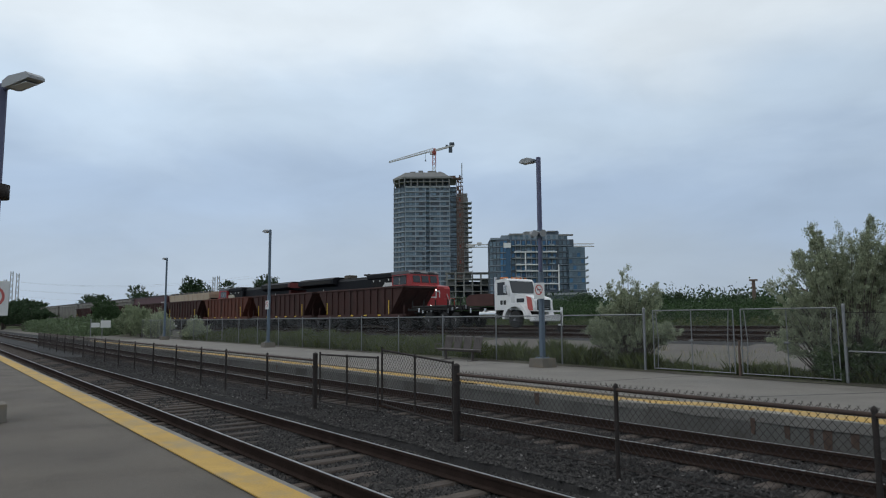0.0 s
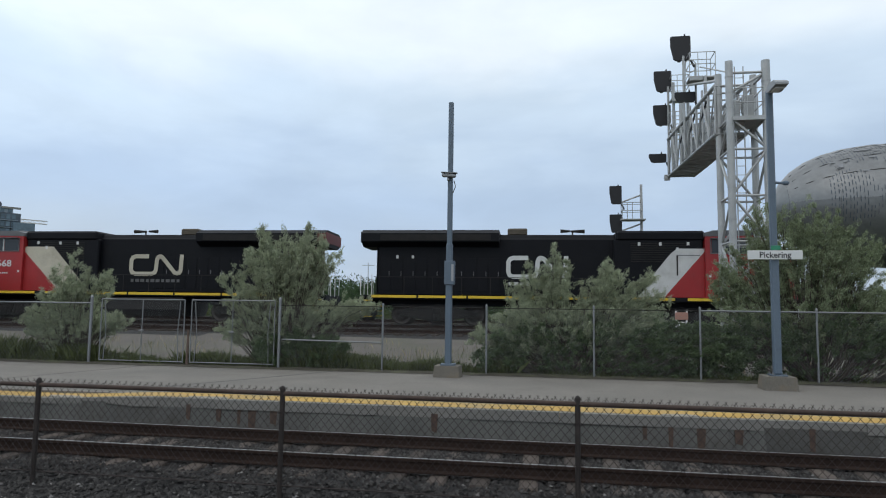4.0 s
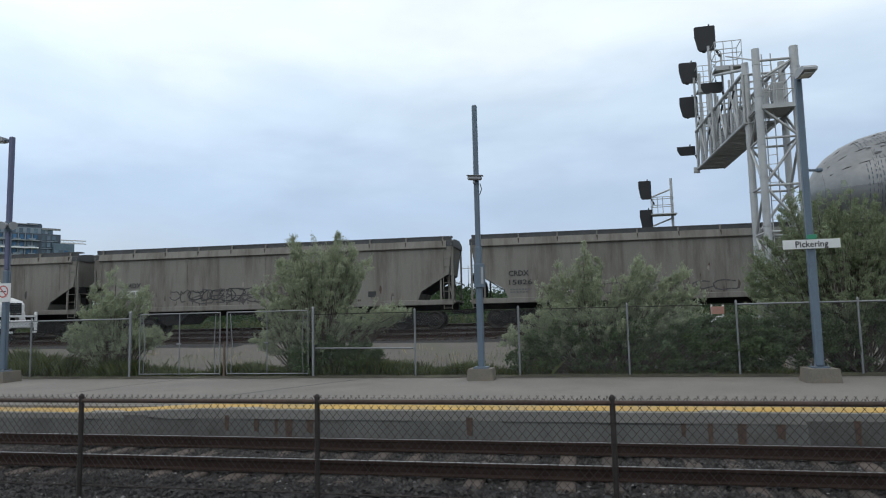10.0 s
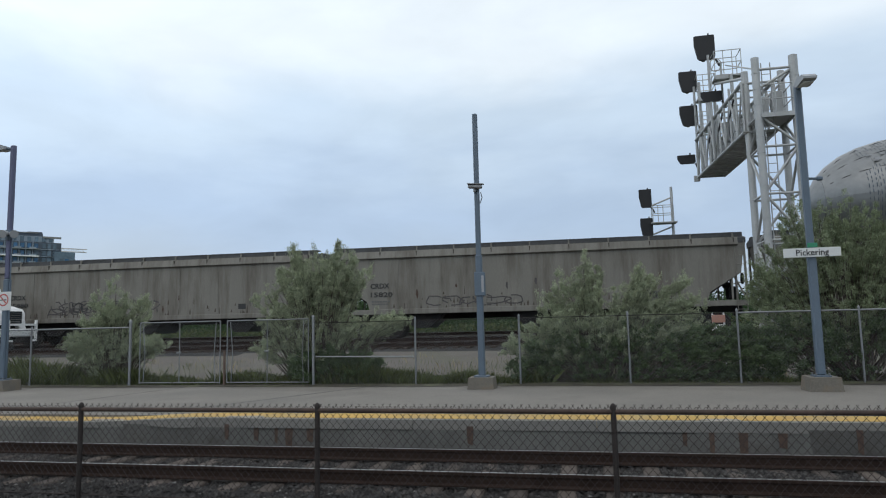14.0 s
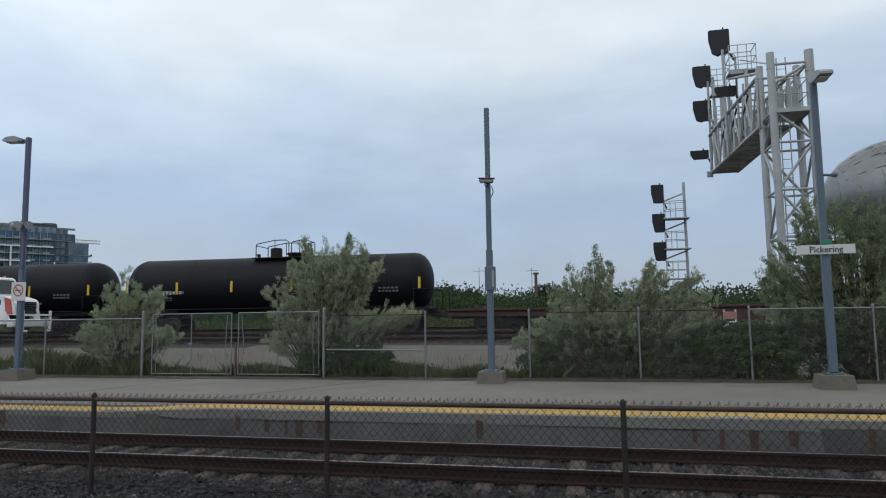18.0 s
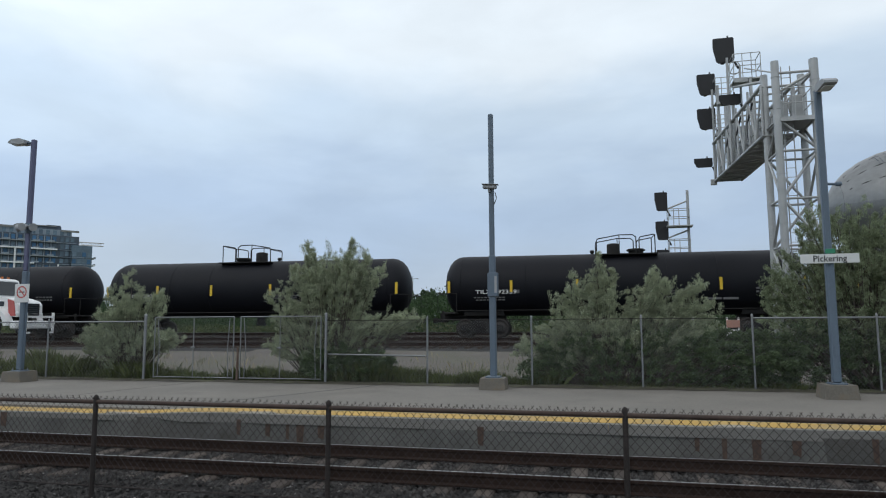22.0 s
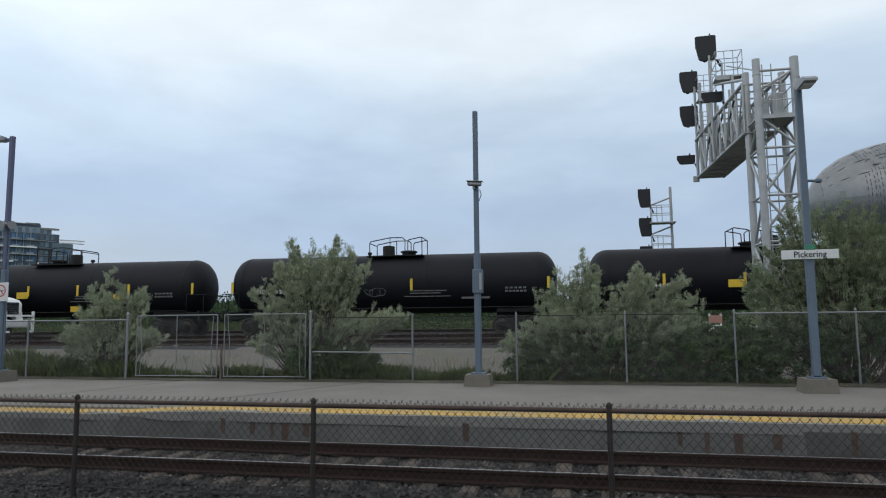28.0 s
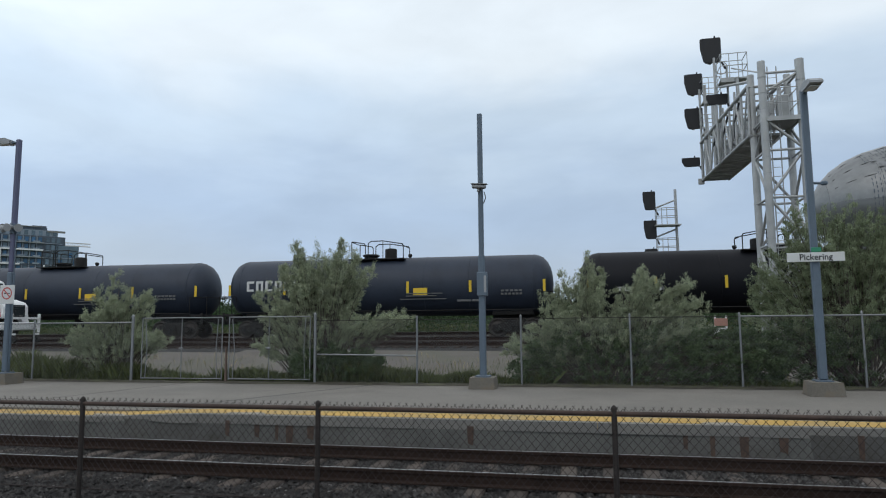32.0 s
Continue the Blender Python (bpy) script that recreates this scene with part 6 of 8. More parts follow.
    for q in range(16):
        part("deck_fitting", Shape().box((-8.6 + 0.45 * q, -1.22, 1.15 + rng.uniform(-0.12, 0.22)), (rng.uniform(0.06, 0.2), 0.08, rng.uniform(0.06, 0.3)), 0.01), rng.choice(("under", "under", "chrome", "galv")), t)
    for q in range(5):
        part("stake_post", Shape().box((-9.4 + 1.3 * q, -1.2, 1.6), (0.08, 0.08, 0.6), 0.01), "under", t)
    part("fuel_tank", Shape().cyl((-2.4, -1.0, 0.85), (-0.9, -1.0, 0.85), 0.28, n=14), "chrome", t)
    for x in (0.65, -4.75, -5.95, -7.6):
        for sy in (-1, 1):
            w = part("wheel", Shape().lathe([(-0.14, 0.3), (-0.16, 0.46), (-0.1, 0.52), (0.1, 0.52), (0.16, 0.46), (0.14, 0.3)], 20, "y", (x, sy * 1.05, 0.52)), "tyre", t)
            part("rim", Shape().lathe([(-0.12, 0.3), (-0.05, 0.2), (-0.14, 0.1), (-0.14, 0.001)], 16, "y", (x, sy * 1.05, 0.52)).lathe([(0.12, 0.3), (0.05, 0.2), (0.14, 0.1), (0.14, 0.001)], 16, "y", (x, sy * 1.05, 0.52)), "lamphead", w)
    return t

# ---------------------------------------------------------------- plants


def leaf_mesh(name, centers, dirs, length, width, material, rng, jitter=0.5):
    """Slim four-cornered leaves: centers and directions are n x 3."""
    n = len(centers)
    d = dirs + rng.normal(0, jitter, (n, 3))
    d /= np.linalg.norm(d, axis=1)[:, None] + 1e-9
    s = np.cross(d, rng.normal(0, 1, (n, 3)))
    s /= np.linalg.norm(s, axis=1)[:, None] + 1e-9
    ln = (length * rng.uniform(0.6, 1.3, n))[:, None]
    wd = (width * rng.uniform(0.6, 1.3, n))[:, None]
    v = np.stack([centers - d * ln / 2, centers + s * wd / 2, centers + d * ln / 2, centers - s * wd / 2], 1).reshape(-1, 3)
    me = bpy.data.meshes.new(name)
    me.vertices.add(4 * n)
    me.vertices.foreach_set("co", v.ravel())
    me.loops.add(4 * n)
    me.loops.foreach_set("vertex_index", np.arange(4 * n))
    me.polygons.add(n)
    me.polygons.foreach_set("loop_start", np.arange(n) * 4)
    me.polygons.foreach_set("loop_total", np.full(n, 4))
    me.materials.append(M[material])
    me.update(calc_edges=True)
    me.validate()
    return me


def twig_leaves(rng, lobes, twigs, per, spread, up=0.75):
    """Leaves strung along short twigs that fill the lobes (x, y, z, rx, ry, rz, weight)."""
    w = np.array([l[6] for l in lobes], float)
    pick = rng.choice(len(lobes), twigs, p=w / w.sum())
    L = np.array([l[:6] for l in lobes])[pick]
    u = rng.normal(0, 1, (twigs, 3))
    u /= np.linalg.norm(u, axis=1)[:, None]
    rad = rng.uniform(0.15, 1.0, twigs) ** 0.55
    c = L[:, :3] + u * L[:, 3:6] * rad[:, None]
    slim = (L[:, 3] < 0.62)[:, None]
    out = np.where(slim, u * 0.42 + np.array([0, 0, 0.95]), u * 0.8 + np.array([0, 0, up]))
    out /= np.linalg.norm(out, axis=1)[:, None]
    t = rng.uniform(0, 1, (twigs, per))
    ln = rng.uniform(0.6, 1.4, twigs) * spread * np.where(slim[:, 0], 0.85, 1.0)
    pts = c[:, None, :] + out[:, None, :] * (t * ln[:, None])[:, :, None]
    pts += rng.normal(0, spread * 0.13, pts.shape)
    pts[:, :, 2] -= (t ** 2 * ln[:, None]) * 0.25
    dirs = np.repeat(out[:, None, :], per, 1)
    return pts.reshape(-1, 3), dirs.reshape(-1, 3), c, out * ln[:, None]


def olive_bush(name, label, base, lobes, amount, seed, leaf="olive", size=(0.062, 0.016), category="bush", group="olive bushes along the fence", per=54, spread=0.25, stems=7):
    rng = np.random.default_rng(seed)
    twigs = int(amount * 1.9)
    b = thing(name, label, category, group)
    lob = [(base[0] + l[0], base[1] + l[1], base[2] + l[2], l[3], l[4], l[5], l[6] if len(l) > 6 else (l[3] * l[4] * l[5]) ** 0.66) for l in lobes]
    # feathery branches that end in the lobes, each set with shorter and shorter twigs
    n = max(24, twigs // 8)
    fill, fill_dirs, _, _ = twig_leaves(rng, lob, int(twigs * 0.24), per, spread)
    w = np.array([l[6] for l in lob], float)
    pick = rng.choice(len(lob), n, p=w / w.sum())
    lobe = np.array([l[:6] for l in lob])[pick]
    u = rng.normal(0, 1, (n, 3)) + np.array([0, -0.15, 0.35])
    u /= np.linalg.norm(u, axis=1)[:, None]
    tip = lobe[:, :3] + u * lobe[:, 3:6] * rng.uniform(0.7, 1.22, n)[:, None]
    tip[:, 2] = np.maximum(tip[:, 2], base[2] + 0.25)
    foot = np.array(base)[None] + (tip - np.array(base)[None]) * np.array([0.45, 0.5, 0.3])
    foot[:, 2] = np.minimum(foot[:, 2], tip[:, 2] - 0.18)
    reach = tip - foot
    long = np.linalg.norm(reach, axis=1)
    along = reach / long[:, None]
    share = long ** 0.8
    of = rng.choice(n, twigs, p=share / share.sum())
    at = rng.uniform(0.2, 1.0, twigs) ** 0.62
    bow = 0.16 * np.sin(at * math.pi)[:, None] * long[of][:, None] * np.array([0, 0, 1.0])
    c = foot[of] + reach[of] * at[:, None] + bow
    side = np.cross(along[of], rng.normal(0, 1, (twigs, 3)))
    side /= np.linalg.norm(side, axis=1)[:, None] + 1e-9
    out = along[of] * 0.75 + side * (1.05 - 0.75 * at)[:, None] + np.array([0, 0, 0.12])
    out /= np.linalg.norm(out, axis=1)[:, None]
    tw = spread * (1.25 - 0.8 * at) * rng.uniform(0.6, 1.3, twigs)
    q = rng.uniform(0, 1, (twigs, per))
    pts = c[:, None, :] + out[:, None, :] * (q * tw[:, None])[:, :, None] + rng.normal(0, spread * 0.12, (twigs, per, 3))
    pts[:, :, 2] -= (q ** 2) * tw[:, None] * 0.5
    pts = np.concatenate([pts.reshape(-1, 3), fill])
    dirs = np.concatenate([np.repeat(out[:, None, :], per, 1).reshape(-1, 3), fill_dirs])
    keep = pts[:, 2] > base[2] + 0.03
    part("crown", leaf_mesh("crown", pts[keep], dirs[keep], size[0], size[1], leaf, rng, 0.5), leaf, b)
    tr = Shape()
    for k in range(stems):
        l = lob[k % len(lob)]
        root = Vector((base[0] + rng.uniform(-0.18, 0.18), base[1] + rng.uniform(-0.15, 0.15), base[2] - 0.05))
        end = Vector((l[0] + rng.uniform(-0.3, 0.3) * l[3], l[1], l[2] + l[5] * 0.6))
        mid = root.lerp(end, 0.5) + Vector((rng.uniform(-0.15, 0.15), rng.uniform(-0.1, 0.1), 0.12))
        r = 0.05 if k < 3 else 0.032
        tr.cyl(root, mid, r, r * 0.65, 7)
        tr.cyl(mid, end, r * 0.65, r * 0.2, 6)
    for k in range(n):
        f, e = Vector(foot[k]), Vector(tip[k])
        m = f.lerp(e, 0.5) + Vector((0, 0, 0.16 * long[k]))
        tr.cyl(f, m, 0.013, 0.009, 4, caps=False)
        tr.cyl(m, e, 0.009, 0.003, 4, caps=False)
    part("trunk", tr, "bark", b)
    return b


def plume(x, z, h, w, y=0.0):
    """A pointed shoot of a crown: (dx, dy, dz, rx, ry, rz)."""
    return (x, y, z + h / 2, w, w, h / 2)


def grass_band(name, label, x0, x1, y0, y1, n, hmin, hmax, material, seed, dens=None):
    rng = np.random.default_rng(seed)
    x = rng.uniform(x0, x1, n)
    y = rng.uniform(y0, y1, n)
    patch = np.array([noise.noise((a * 0.55, b * 0.9, seed)) for a, b in zip(x, y)])
    keep = patch + rng.normal(0, 0.16, n) > (-0.5 if dens is None else dens)
    x, y, patch = x[keep], y[keep], patch[keep]
    n = len(x)
    z = np.array([ground_z(a, b) for a, b in zip(x, y)])
    h = rng.uniform(hmin, hmax, n) * (0.7 + 0.9 * np.clip(patch, -0.4, 0.6))
    ang = rng.uniform(0, 2 * np.pi, n)
    lean = rng.normal(0, 0.22, (n, 2)) * h[:, None]
    w = 0.0022 + 0.0026 * rng.uniform(0, 1, n)
    dx, dy = np.cos(ang) * w, np.sin(ang) * w
    v = np.stack([np.stack([x - dx, y - dy, z - 0.02], 1), np.stack([x + dx, y + dy, z - 0.02], 1),
                  np.stack([x + lean[:, 0] * 0.4 + dx * 0.7, y + lean[:, 1] * 0.4 + dy * 0.7, z + h * 0.6], 1),
                  np.stack([x + lean[:, 0], y + lean[:, 1], z + h], 1)], 1).reshape(-1, 3)
    me = bpy.data.meshes.new(name)
    f = (np.arange(n)[:, None] * 4 + np.arange(4)[None]).tolist()
    me.from_pydata(v.tolist(), [], f)
    me.materials.append(M[material])
    tagged(new(name, me), label, "grass", kind="stuff")


def hedge(name, label, x0, x1, y0, y1, tops, n, seed, leaf, size, category="hedge"):
    """A bank of shrubs: tops gives its height along x."""
    rng = np.random.default_rng(seed)
    x = rng.uniform(x0, x1, n)
    y = rng.uniform(y0, y1, n)
    hx = np.interp(x, [a for a, _ in tops], [b for _, b in tops])
    lump = np.array([noise.noise((a * 0.45, b * 0.45, seed)) + 0.5 * noise.noise((a * 1.3, b * 1.3, seed + 5)) for a, b in zip(x, y)])
    h = hx * (1 + 0.4 * lump)
    z = np.array([ground_z(a, b) for a, b in zip(x, y)])
    zz = z + h * rng.uniform(0.0, 1.0, n)
    c = np.stack([x, y, zz], 1)
    d = rng.normal(0, 1, (n, 3)) + np.array([0, 0, 0.6])
    ob = new(name, leaf_mesh(name, c, d, size, size * 0.5, leaf, rng))
    tagged(ob, label, category, kind="stuff")


def far_tree(x, y, h, w, seed, leaf="darkgreen", low=0.45):
    rng = np.random.default_rng(seed)
    z = ground_z(x, y)
    t = thing("tree", "distant dark green leafy tree", "tree", "distant trees")
    lobes = []
    for k in range(6):
        lobes.append((x + rng.uniform(-0.32, 0.32) * w, y + rng.uniform(-0.3, 0.3) * w, z + h * rng.uniform(low, 0.85), w * rng.uniform(0.16, 0.3), w * 0.25, h * rng.uniform(0.1, 0.2), 1))
    pts, dirs, c, ln = twig_leaves(rng, lobes, 420, 18, w * 0.10)
    part("crown", leaf_mesh("crown", pts, dirs, w * 0.036, w * 0.028, leaf, rng, 1.0), leaf, t)
    tr = Shape().cyl((x, y, z - 0.1), (x, y, z + h * 0.5), w * 0.035, w * 0.02, 7)
    for l in lobes:
        tr.cyl((x, y, z + h * 0.3), (l[0], l[1], l[2]), w * 0.018, w * 0.006, 5)
    part("trunk", tr, "bark", t)


def build_plants():
    g = 0.14
    olive_bush("olive_bush", "silvery green olive bush growing through the fence", (-14.55, 18.4, g),
               [(0, 0, 1.0, 0.9, 0.65, 0.8), (0, 0, 1.85, 0.7, 0.5, 0.6), (-0.9, 0, 1.25, 0.7, 0.45, 0.45), (-1.55, 0, 1.3, 0.45, 0.35, 0.24), (1.0, 0, 1.15, 0.7, 0.45, 0.4), (1.55, 0, 1.25, 0.45, 0.35, 0.26),
                plume(0.05, 2.2, 1.25, 0.25), plume(-0.5, 2.1, 0.9, 0.25), plume(1.1, 1.85, 0.95, 0.28), plume(0.55, 2.0, 0.85, 0.25), plume(-1.05, 1.65, 0.65, 0.25)], 700, 11)
    olive_bush("olive_bush", "tall silvery green olive bush at the gate post", (-7.75, 18.5, g),
               [(0, 0, 1.2, 1.0, 0.8, 0.9), (0, 0, 2.4, 1.1, 0.7, 0.7), (-0.5, 0, 3.1, 0.65, 0.5, 0.5), (0.7, 0, 3.05, 0.7, 0.5, 0.5), (-1.3, 0, 1.9, 0.6, 0.45, 0.5), (-1.7, 0, 2.6, 0.35, 0.3, 0.22), (1.5, -0.2, 1.7, 0.7, 0.45, 0.4), (2.3, -0.2, 1.8, 0.5, 0.35, 0.28), (-1.5, 0, 1.05, 0.5, 0.4, 0.35),
                plume(-0.76, 3.15, 1.05, 0.2), plume(-0.2, 3.15, 0.9, 0.2), plume(0.3, 3.1, 0.75, 0.25), plume(0.66, 3.15, 1.03, 0.2), plume(1.1, 2.95, 0.85, 0.2), plume(1.45, 2.65, 0.85, 0.22), plume(-1.25, 2.75, 0.8, 0.22)], 1250, 12, stems=10)
    olive_bush("olive_bush", "wide silvery green olive thicket behind the fence", (0.1, 18.5, g),
               [(-1.25, 0, 1.0, 0.8, 0.6, 0.8), (-0.4, 0, 1.3, 1.0, 0.75, 0.95), (0.9, 0, 1.2, 1.0, 0.75, 0.9), (2.0, 0, 1.15, 0.75, 0.6, 0.85), (-2.0, 0, 1.05, 0.55, 0.4, 0.35),
                plume(-0.3, 2.0, 1.55, 0.28), plume(-0.85, 1.9, 1.15, 0.3), plume(-0.05, 2.0, 1.2, 0.35), plume(-1.3, 1.75, 0.8, 0.25), plume(1.15, 1.9, 1.3, 0.28), plume(0.75, 1.8, 0.9, 0.3), plume(1.6, 1.8, 1.15, 0.25), plume(2.3, 1.8, 1.05, 0.28), plume(1.95, 1.7, 0.8, 0.3), plume(2.55, 1.55, 0.75, 0.22)], 1500, 13, stems=12)
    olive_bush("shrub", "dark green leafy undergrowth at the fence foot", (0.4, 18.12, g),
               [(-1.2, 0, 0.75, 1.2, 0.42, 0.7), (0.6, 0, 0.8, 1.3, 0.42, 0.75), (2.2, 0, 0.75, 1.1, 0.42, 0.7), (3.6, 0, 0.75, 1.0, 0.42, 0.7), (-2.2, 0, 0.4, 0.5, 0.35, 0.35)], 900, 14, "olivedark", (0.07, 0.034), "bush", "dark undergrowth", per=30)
    olive_bush("olive_tree", "large grey-green olive tree beside the lamp post", (6.25, 18.9, g),
               [(-1.3, 0, 1.9, 1.0, 0.8, 0.9), (0, 0, 2.8, 1.2, 0.9, 1.0), (1.1, 0, 2.5, 1.1, 0.9, 1.1), (2.5, 0, 1.6, 1.2, 0.8, 1.0), (-1.9, 0, 2.4, 0.45, 0.4, 0.6), (-1.0, 0, 3.2, 0.6, 0.5, 0.5), (0.4, 0, 3.9, 0.6, 0.5, 0.4), (-1.7, -0.85, 1.5, 0.9, 0.3, 0.7), (0.1, -0.85, 1.4, 0.9, 0.3, 0.9), (1.9, -0.85, 1.4, 0.9, 0.3, 0.9),
                plume(-1.0, 3.0, 1.7, 0.36), plume(-0.4, 2.9, 1.75, 0.36), plume(0.1, 3.1, 1.8, 0.32), plume(0.7, 3.0, 1.5, 0.36), plume(1.15, 2.9, 1.35, 0.36), plume(1.65, 2.6, 1.4, 0.36), plume(-1.8, 2.4, 1.2, 0.3), plume(-2.1, 1.7, 0.9, 0.3)], 1750, 15, "olivegreen", stems=16, category="tree")
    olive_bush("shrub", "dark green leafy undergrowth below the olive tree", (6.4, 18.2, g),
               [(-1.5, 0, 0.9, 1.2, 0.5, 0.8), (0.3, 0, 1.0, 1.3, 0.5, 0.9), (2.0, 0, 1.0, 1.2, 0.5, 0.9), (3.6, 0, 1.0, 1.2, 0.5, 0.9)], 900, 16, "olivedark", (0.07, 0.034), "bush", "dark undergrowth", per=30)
    olive_bush("olive_bush", "silvery green olive thicket beyond the lamp post", (10.4, 18.8, g),
               [(0, 0, 1.8, 1.6, 0.9, 1.4), (1.8, 0, 1.8, 1.4, 0.9, 1.4), plume(-0.5, 2.4, 1.2, 0.6), plume(0.9, 2.4, 1.3, 0.6)], 620, 17, "olivegreen")
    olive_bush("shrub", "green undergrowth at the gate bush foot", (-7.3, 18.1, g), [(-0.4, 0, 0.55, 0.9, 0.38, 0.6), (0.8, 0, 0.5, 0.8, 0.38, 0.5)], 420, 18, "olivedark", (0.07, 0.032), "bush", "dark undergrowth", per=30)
    # shrubs past the west end of the fence
    for k, (x, y, s) in enumerate(((-61, 18.6, 0.75), (-73, 18.7, 1.15), (-80, 18.8, 1.35), (-87, 19.2, 1.5))):
        olive_bush("olive_bush", "grey-green bushy shrub at the far end of the fence", (x, y, 0.15),
                   [(0, 0, 1.0 * s, 1.5 * s, 1.0 * s, 0.8 * s), (1.3 * s, 0, 0.9 * s, 1.2 * s, 0.8, 0.7 * s), plume(-0.4 * s, 1.2 * s, 1.1 * s, 0.5 * s), plume(0.7 * s, 1.1 * s, 1.0 * s, 0.5 * s)], 300, 30 + k, "olive" if k < 2 else "olivegreen", (0.2, 0.09), per=18, spread=0.7, group="shrubs at the fence end")
    hedge("hedge_west", "dense green shrubs along the line to the west", -190, -92, 17.5, 22.0, ((-190, 1.9), (-150, 1.9), (-128, 2.0), (-118, 2.3), (-92, 1.8)), 12000, 41, "olivedark", 0.5)
    hedge("hedge_platform_end", "dark green shrubs at the platform end", -150, -90, 14.0, 17.5, ((-150, 1.9), (-110, 1.8), (-90, 1.3)), 6000, 42, "olivedark", 0.4)
    for k, (x, y, h, w) in enumerate(((-104, 20.5, 4.6, 5.2), (-110, 20.0, 4.8, 5.5), (-99, 20.0, 3.8, 4.5), (-172, 16.5, 5.8, 9.0), (-185, 13.5, 6.5, 9.5), (-205, 12.0, 7.5, 11), (-160, 17.5, 4.6, 7.0), (-225, 17, 8.0, 12))):
        far_tree(x, y, h, w, 160 + k, "green" if k < 3 else "darkgreen", 0.35)
    # shrub bank beyond the freight line
    tops = ((-110, 2.2), (-70, 2.3), (-50, 2.4), (-38, 2.0), (-24, 2.3), (-19, 3.2), (-12, 3.0), (-7, 2.3), (0, 2.2), (10, 2.0), (40, 2.0))
    hedge("shrub_bank", "bright green shrub bank beyond the freight line", -115, 45, 47.5, 60, tops, 170000, 43, "green", 0.23)
    hedge("shrub_bank_back", "dark green shrubs behind the bank", -130, 60, 62, 68, ((-130, 3.0), (60, 2.6)), 80000, 46, "darkgreen", 0.42)
    hedge("shrub_bank_low", "low green weeds beside the back track", -115, 45, 44.2, 47.5, ((-115, 0.9), (45, 0.8)), 14000, 44, "grass", 0.22)
    hedge("wood_edge", "distant dark green wood edge", -330, 120, 105, 135, ((-330, 7), (-200, 6.5), (-100, 6.0), (-40, 6.0), (0, 5.0), (60, 5.0), (120, 5)), 60000, 45, "darkgreen", 0.6)
    rng = random.Random(8)
    for k in range(26):
        x = -250 + k * 12.5 + rng.uniform(-4, 4)
        far_tree(x, rng.uniform(88, 112), rng.uniform(6.2, 8.6) * (0.56 if x > -140 else 1), rng.uniform(6, 9), 60 + k)
    for k, (x, y, h, w) in enumerate(((-5.3, 62, 3.9, 4.5), (-17.5, 62, 4.2, 5.0), (-13.0, 63, 3.9, 4.5), (-24, 64, 3.8, 5.0), (-150, 46, 11, 8), (-128, 52, 10.5, 8), (-137, 50, 9, 7), (-190, 44, 10, 9), (-230, 40, 9, 12), (-300, 30, 9, 14), (-280, 22, 7, 14), (-46, 66, 3.4, 6), (-60, 70, 3.6, 7))):
        far_tree(x, y, h, w, 100 + k)
    # weeds along the fence
    grass_band("weeds", "rank green weeds and grass along the fence foot", -16, 9, 17.72, 19.1, 80000, 0.06, 0.42, "grass", 3)
    grass_band("weeds", "tall green grass behind the platform fence", -62, -30, 17.8, 23.0, 85000, 0.28, 0.85, "grass", 4)
    grass_band("weeds", "tall green grass between the fence and the gravel yard", -30, -15.6, 17.8, 20.4, 26000, 0.28, 0.85, "grass", 20)
    grass_band("weeds", "tall green grass round the olive bush foot", -15.6, -13.2, 17.8, 19.0, 9000, 0.25, 0.7, "grass", 19)
    grass_band("weeds", "lush grass fringe at the foot of the yard gates", -12.6, -1.2, 17.86, 18.5, 26000, 0.2, 0.75, "grass", 9, -0.9)
    grass_band("seed_grass", "pale seeding grass among the weeds", -60, 8, 17.9, 22.5, 7000, 0.2, 0.45, "seed", 5, 0.05)
    grass_band("yard_weeds", "sparse weeds on the gravel yard", -22, 9, 19.6, 25.5, 6000, 0.06, 0.22, "grass", 6, 0.18)
    grass_band("dry_grass", "dry straw grass on the gravel yard", -20, 9, 19.0, 26.0, 3500, 0.08, 0.3, "straw", 7, 0.15)


# ---------------------------------------------------------------- platform furniture


def ring_sign(parent, x, y, z, w, h):
    """A white panel with a red barred ring, facing -y."""
    s = part("sign_panel", Shape().box((x, y, z), (w, 0.02, h), 0.006), "signwhite", parent, "white sign panel")
    sh = Shape()
    r = w * 0.36
    zc = z + h * 0.06
    n = 20
    vs, fs = [], []
    for i in range(n):
        a = 2 * math.pi * i / n
        for rr in (r, r * 0.78):
            vs.append((x + rr * math.cos(a), y - 0.016, zc + rr * math.sin(a)))
    for i in range(n):
        j = (i + 1) % n
        fs.append((2 * i, 2 * i + 1, 2 * j + 1, 2 * j))
    sh.add(vs, fs)
    sh.box((x, y - 0.016, zc), (r * 1.7, 0.004, r * 0.2), m=Matrix.Rotation(radians(45), 4, "Y"))
    part("barred_ring", sh, "red_sign", s, "red ring with bar")
    part("cigarette_bar", Shape().box((x, y - 0.013, zc), (r * 1.1, 0.004, r * 0.16)), "ink", s)
    return s


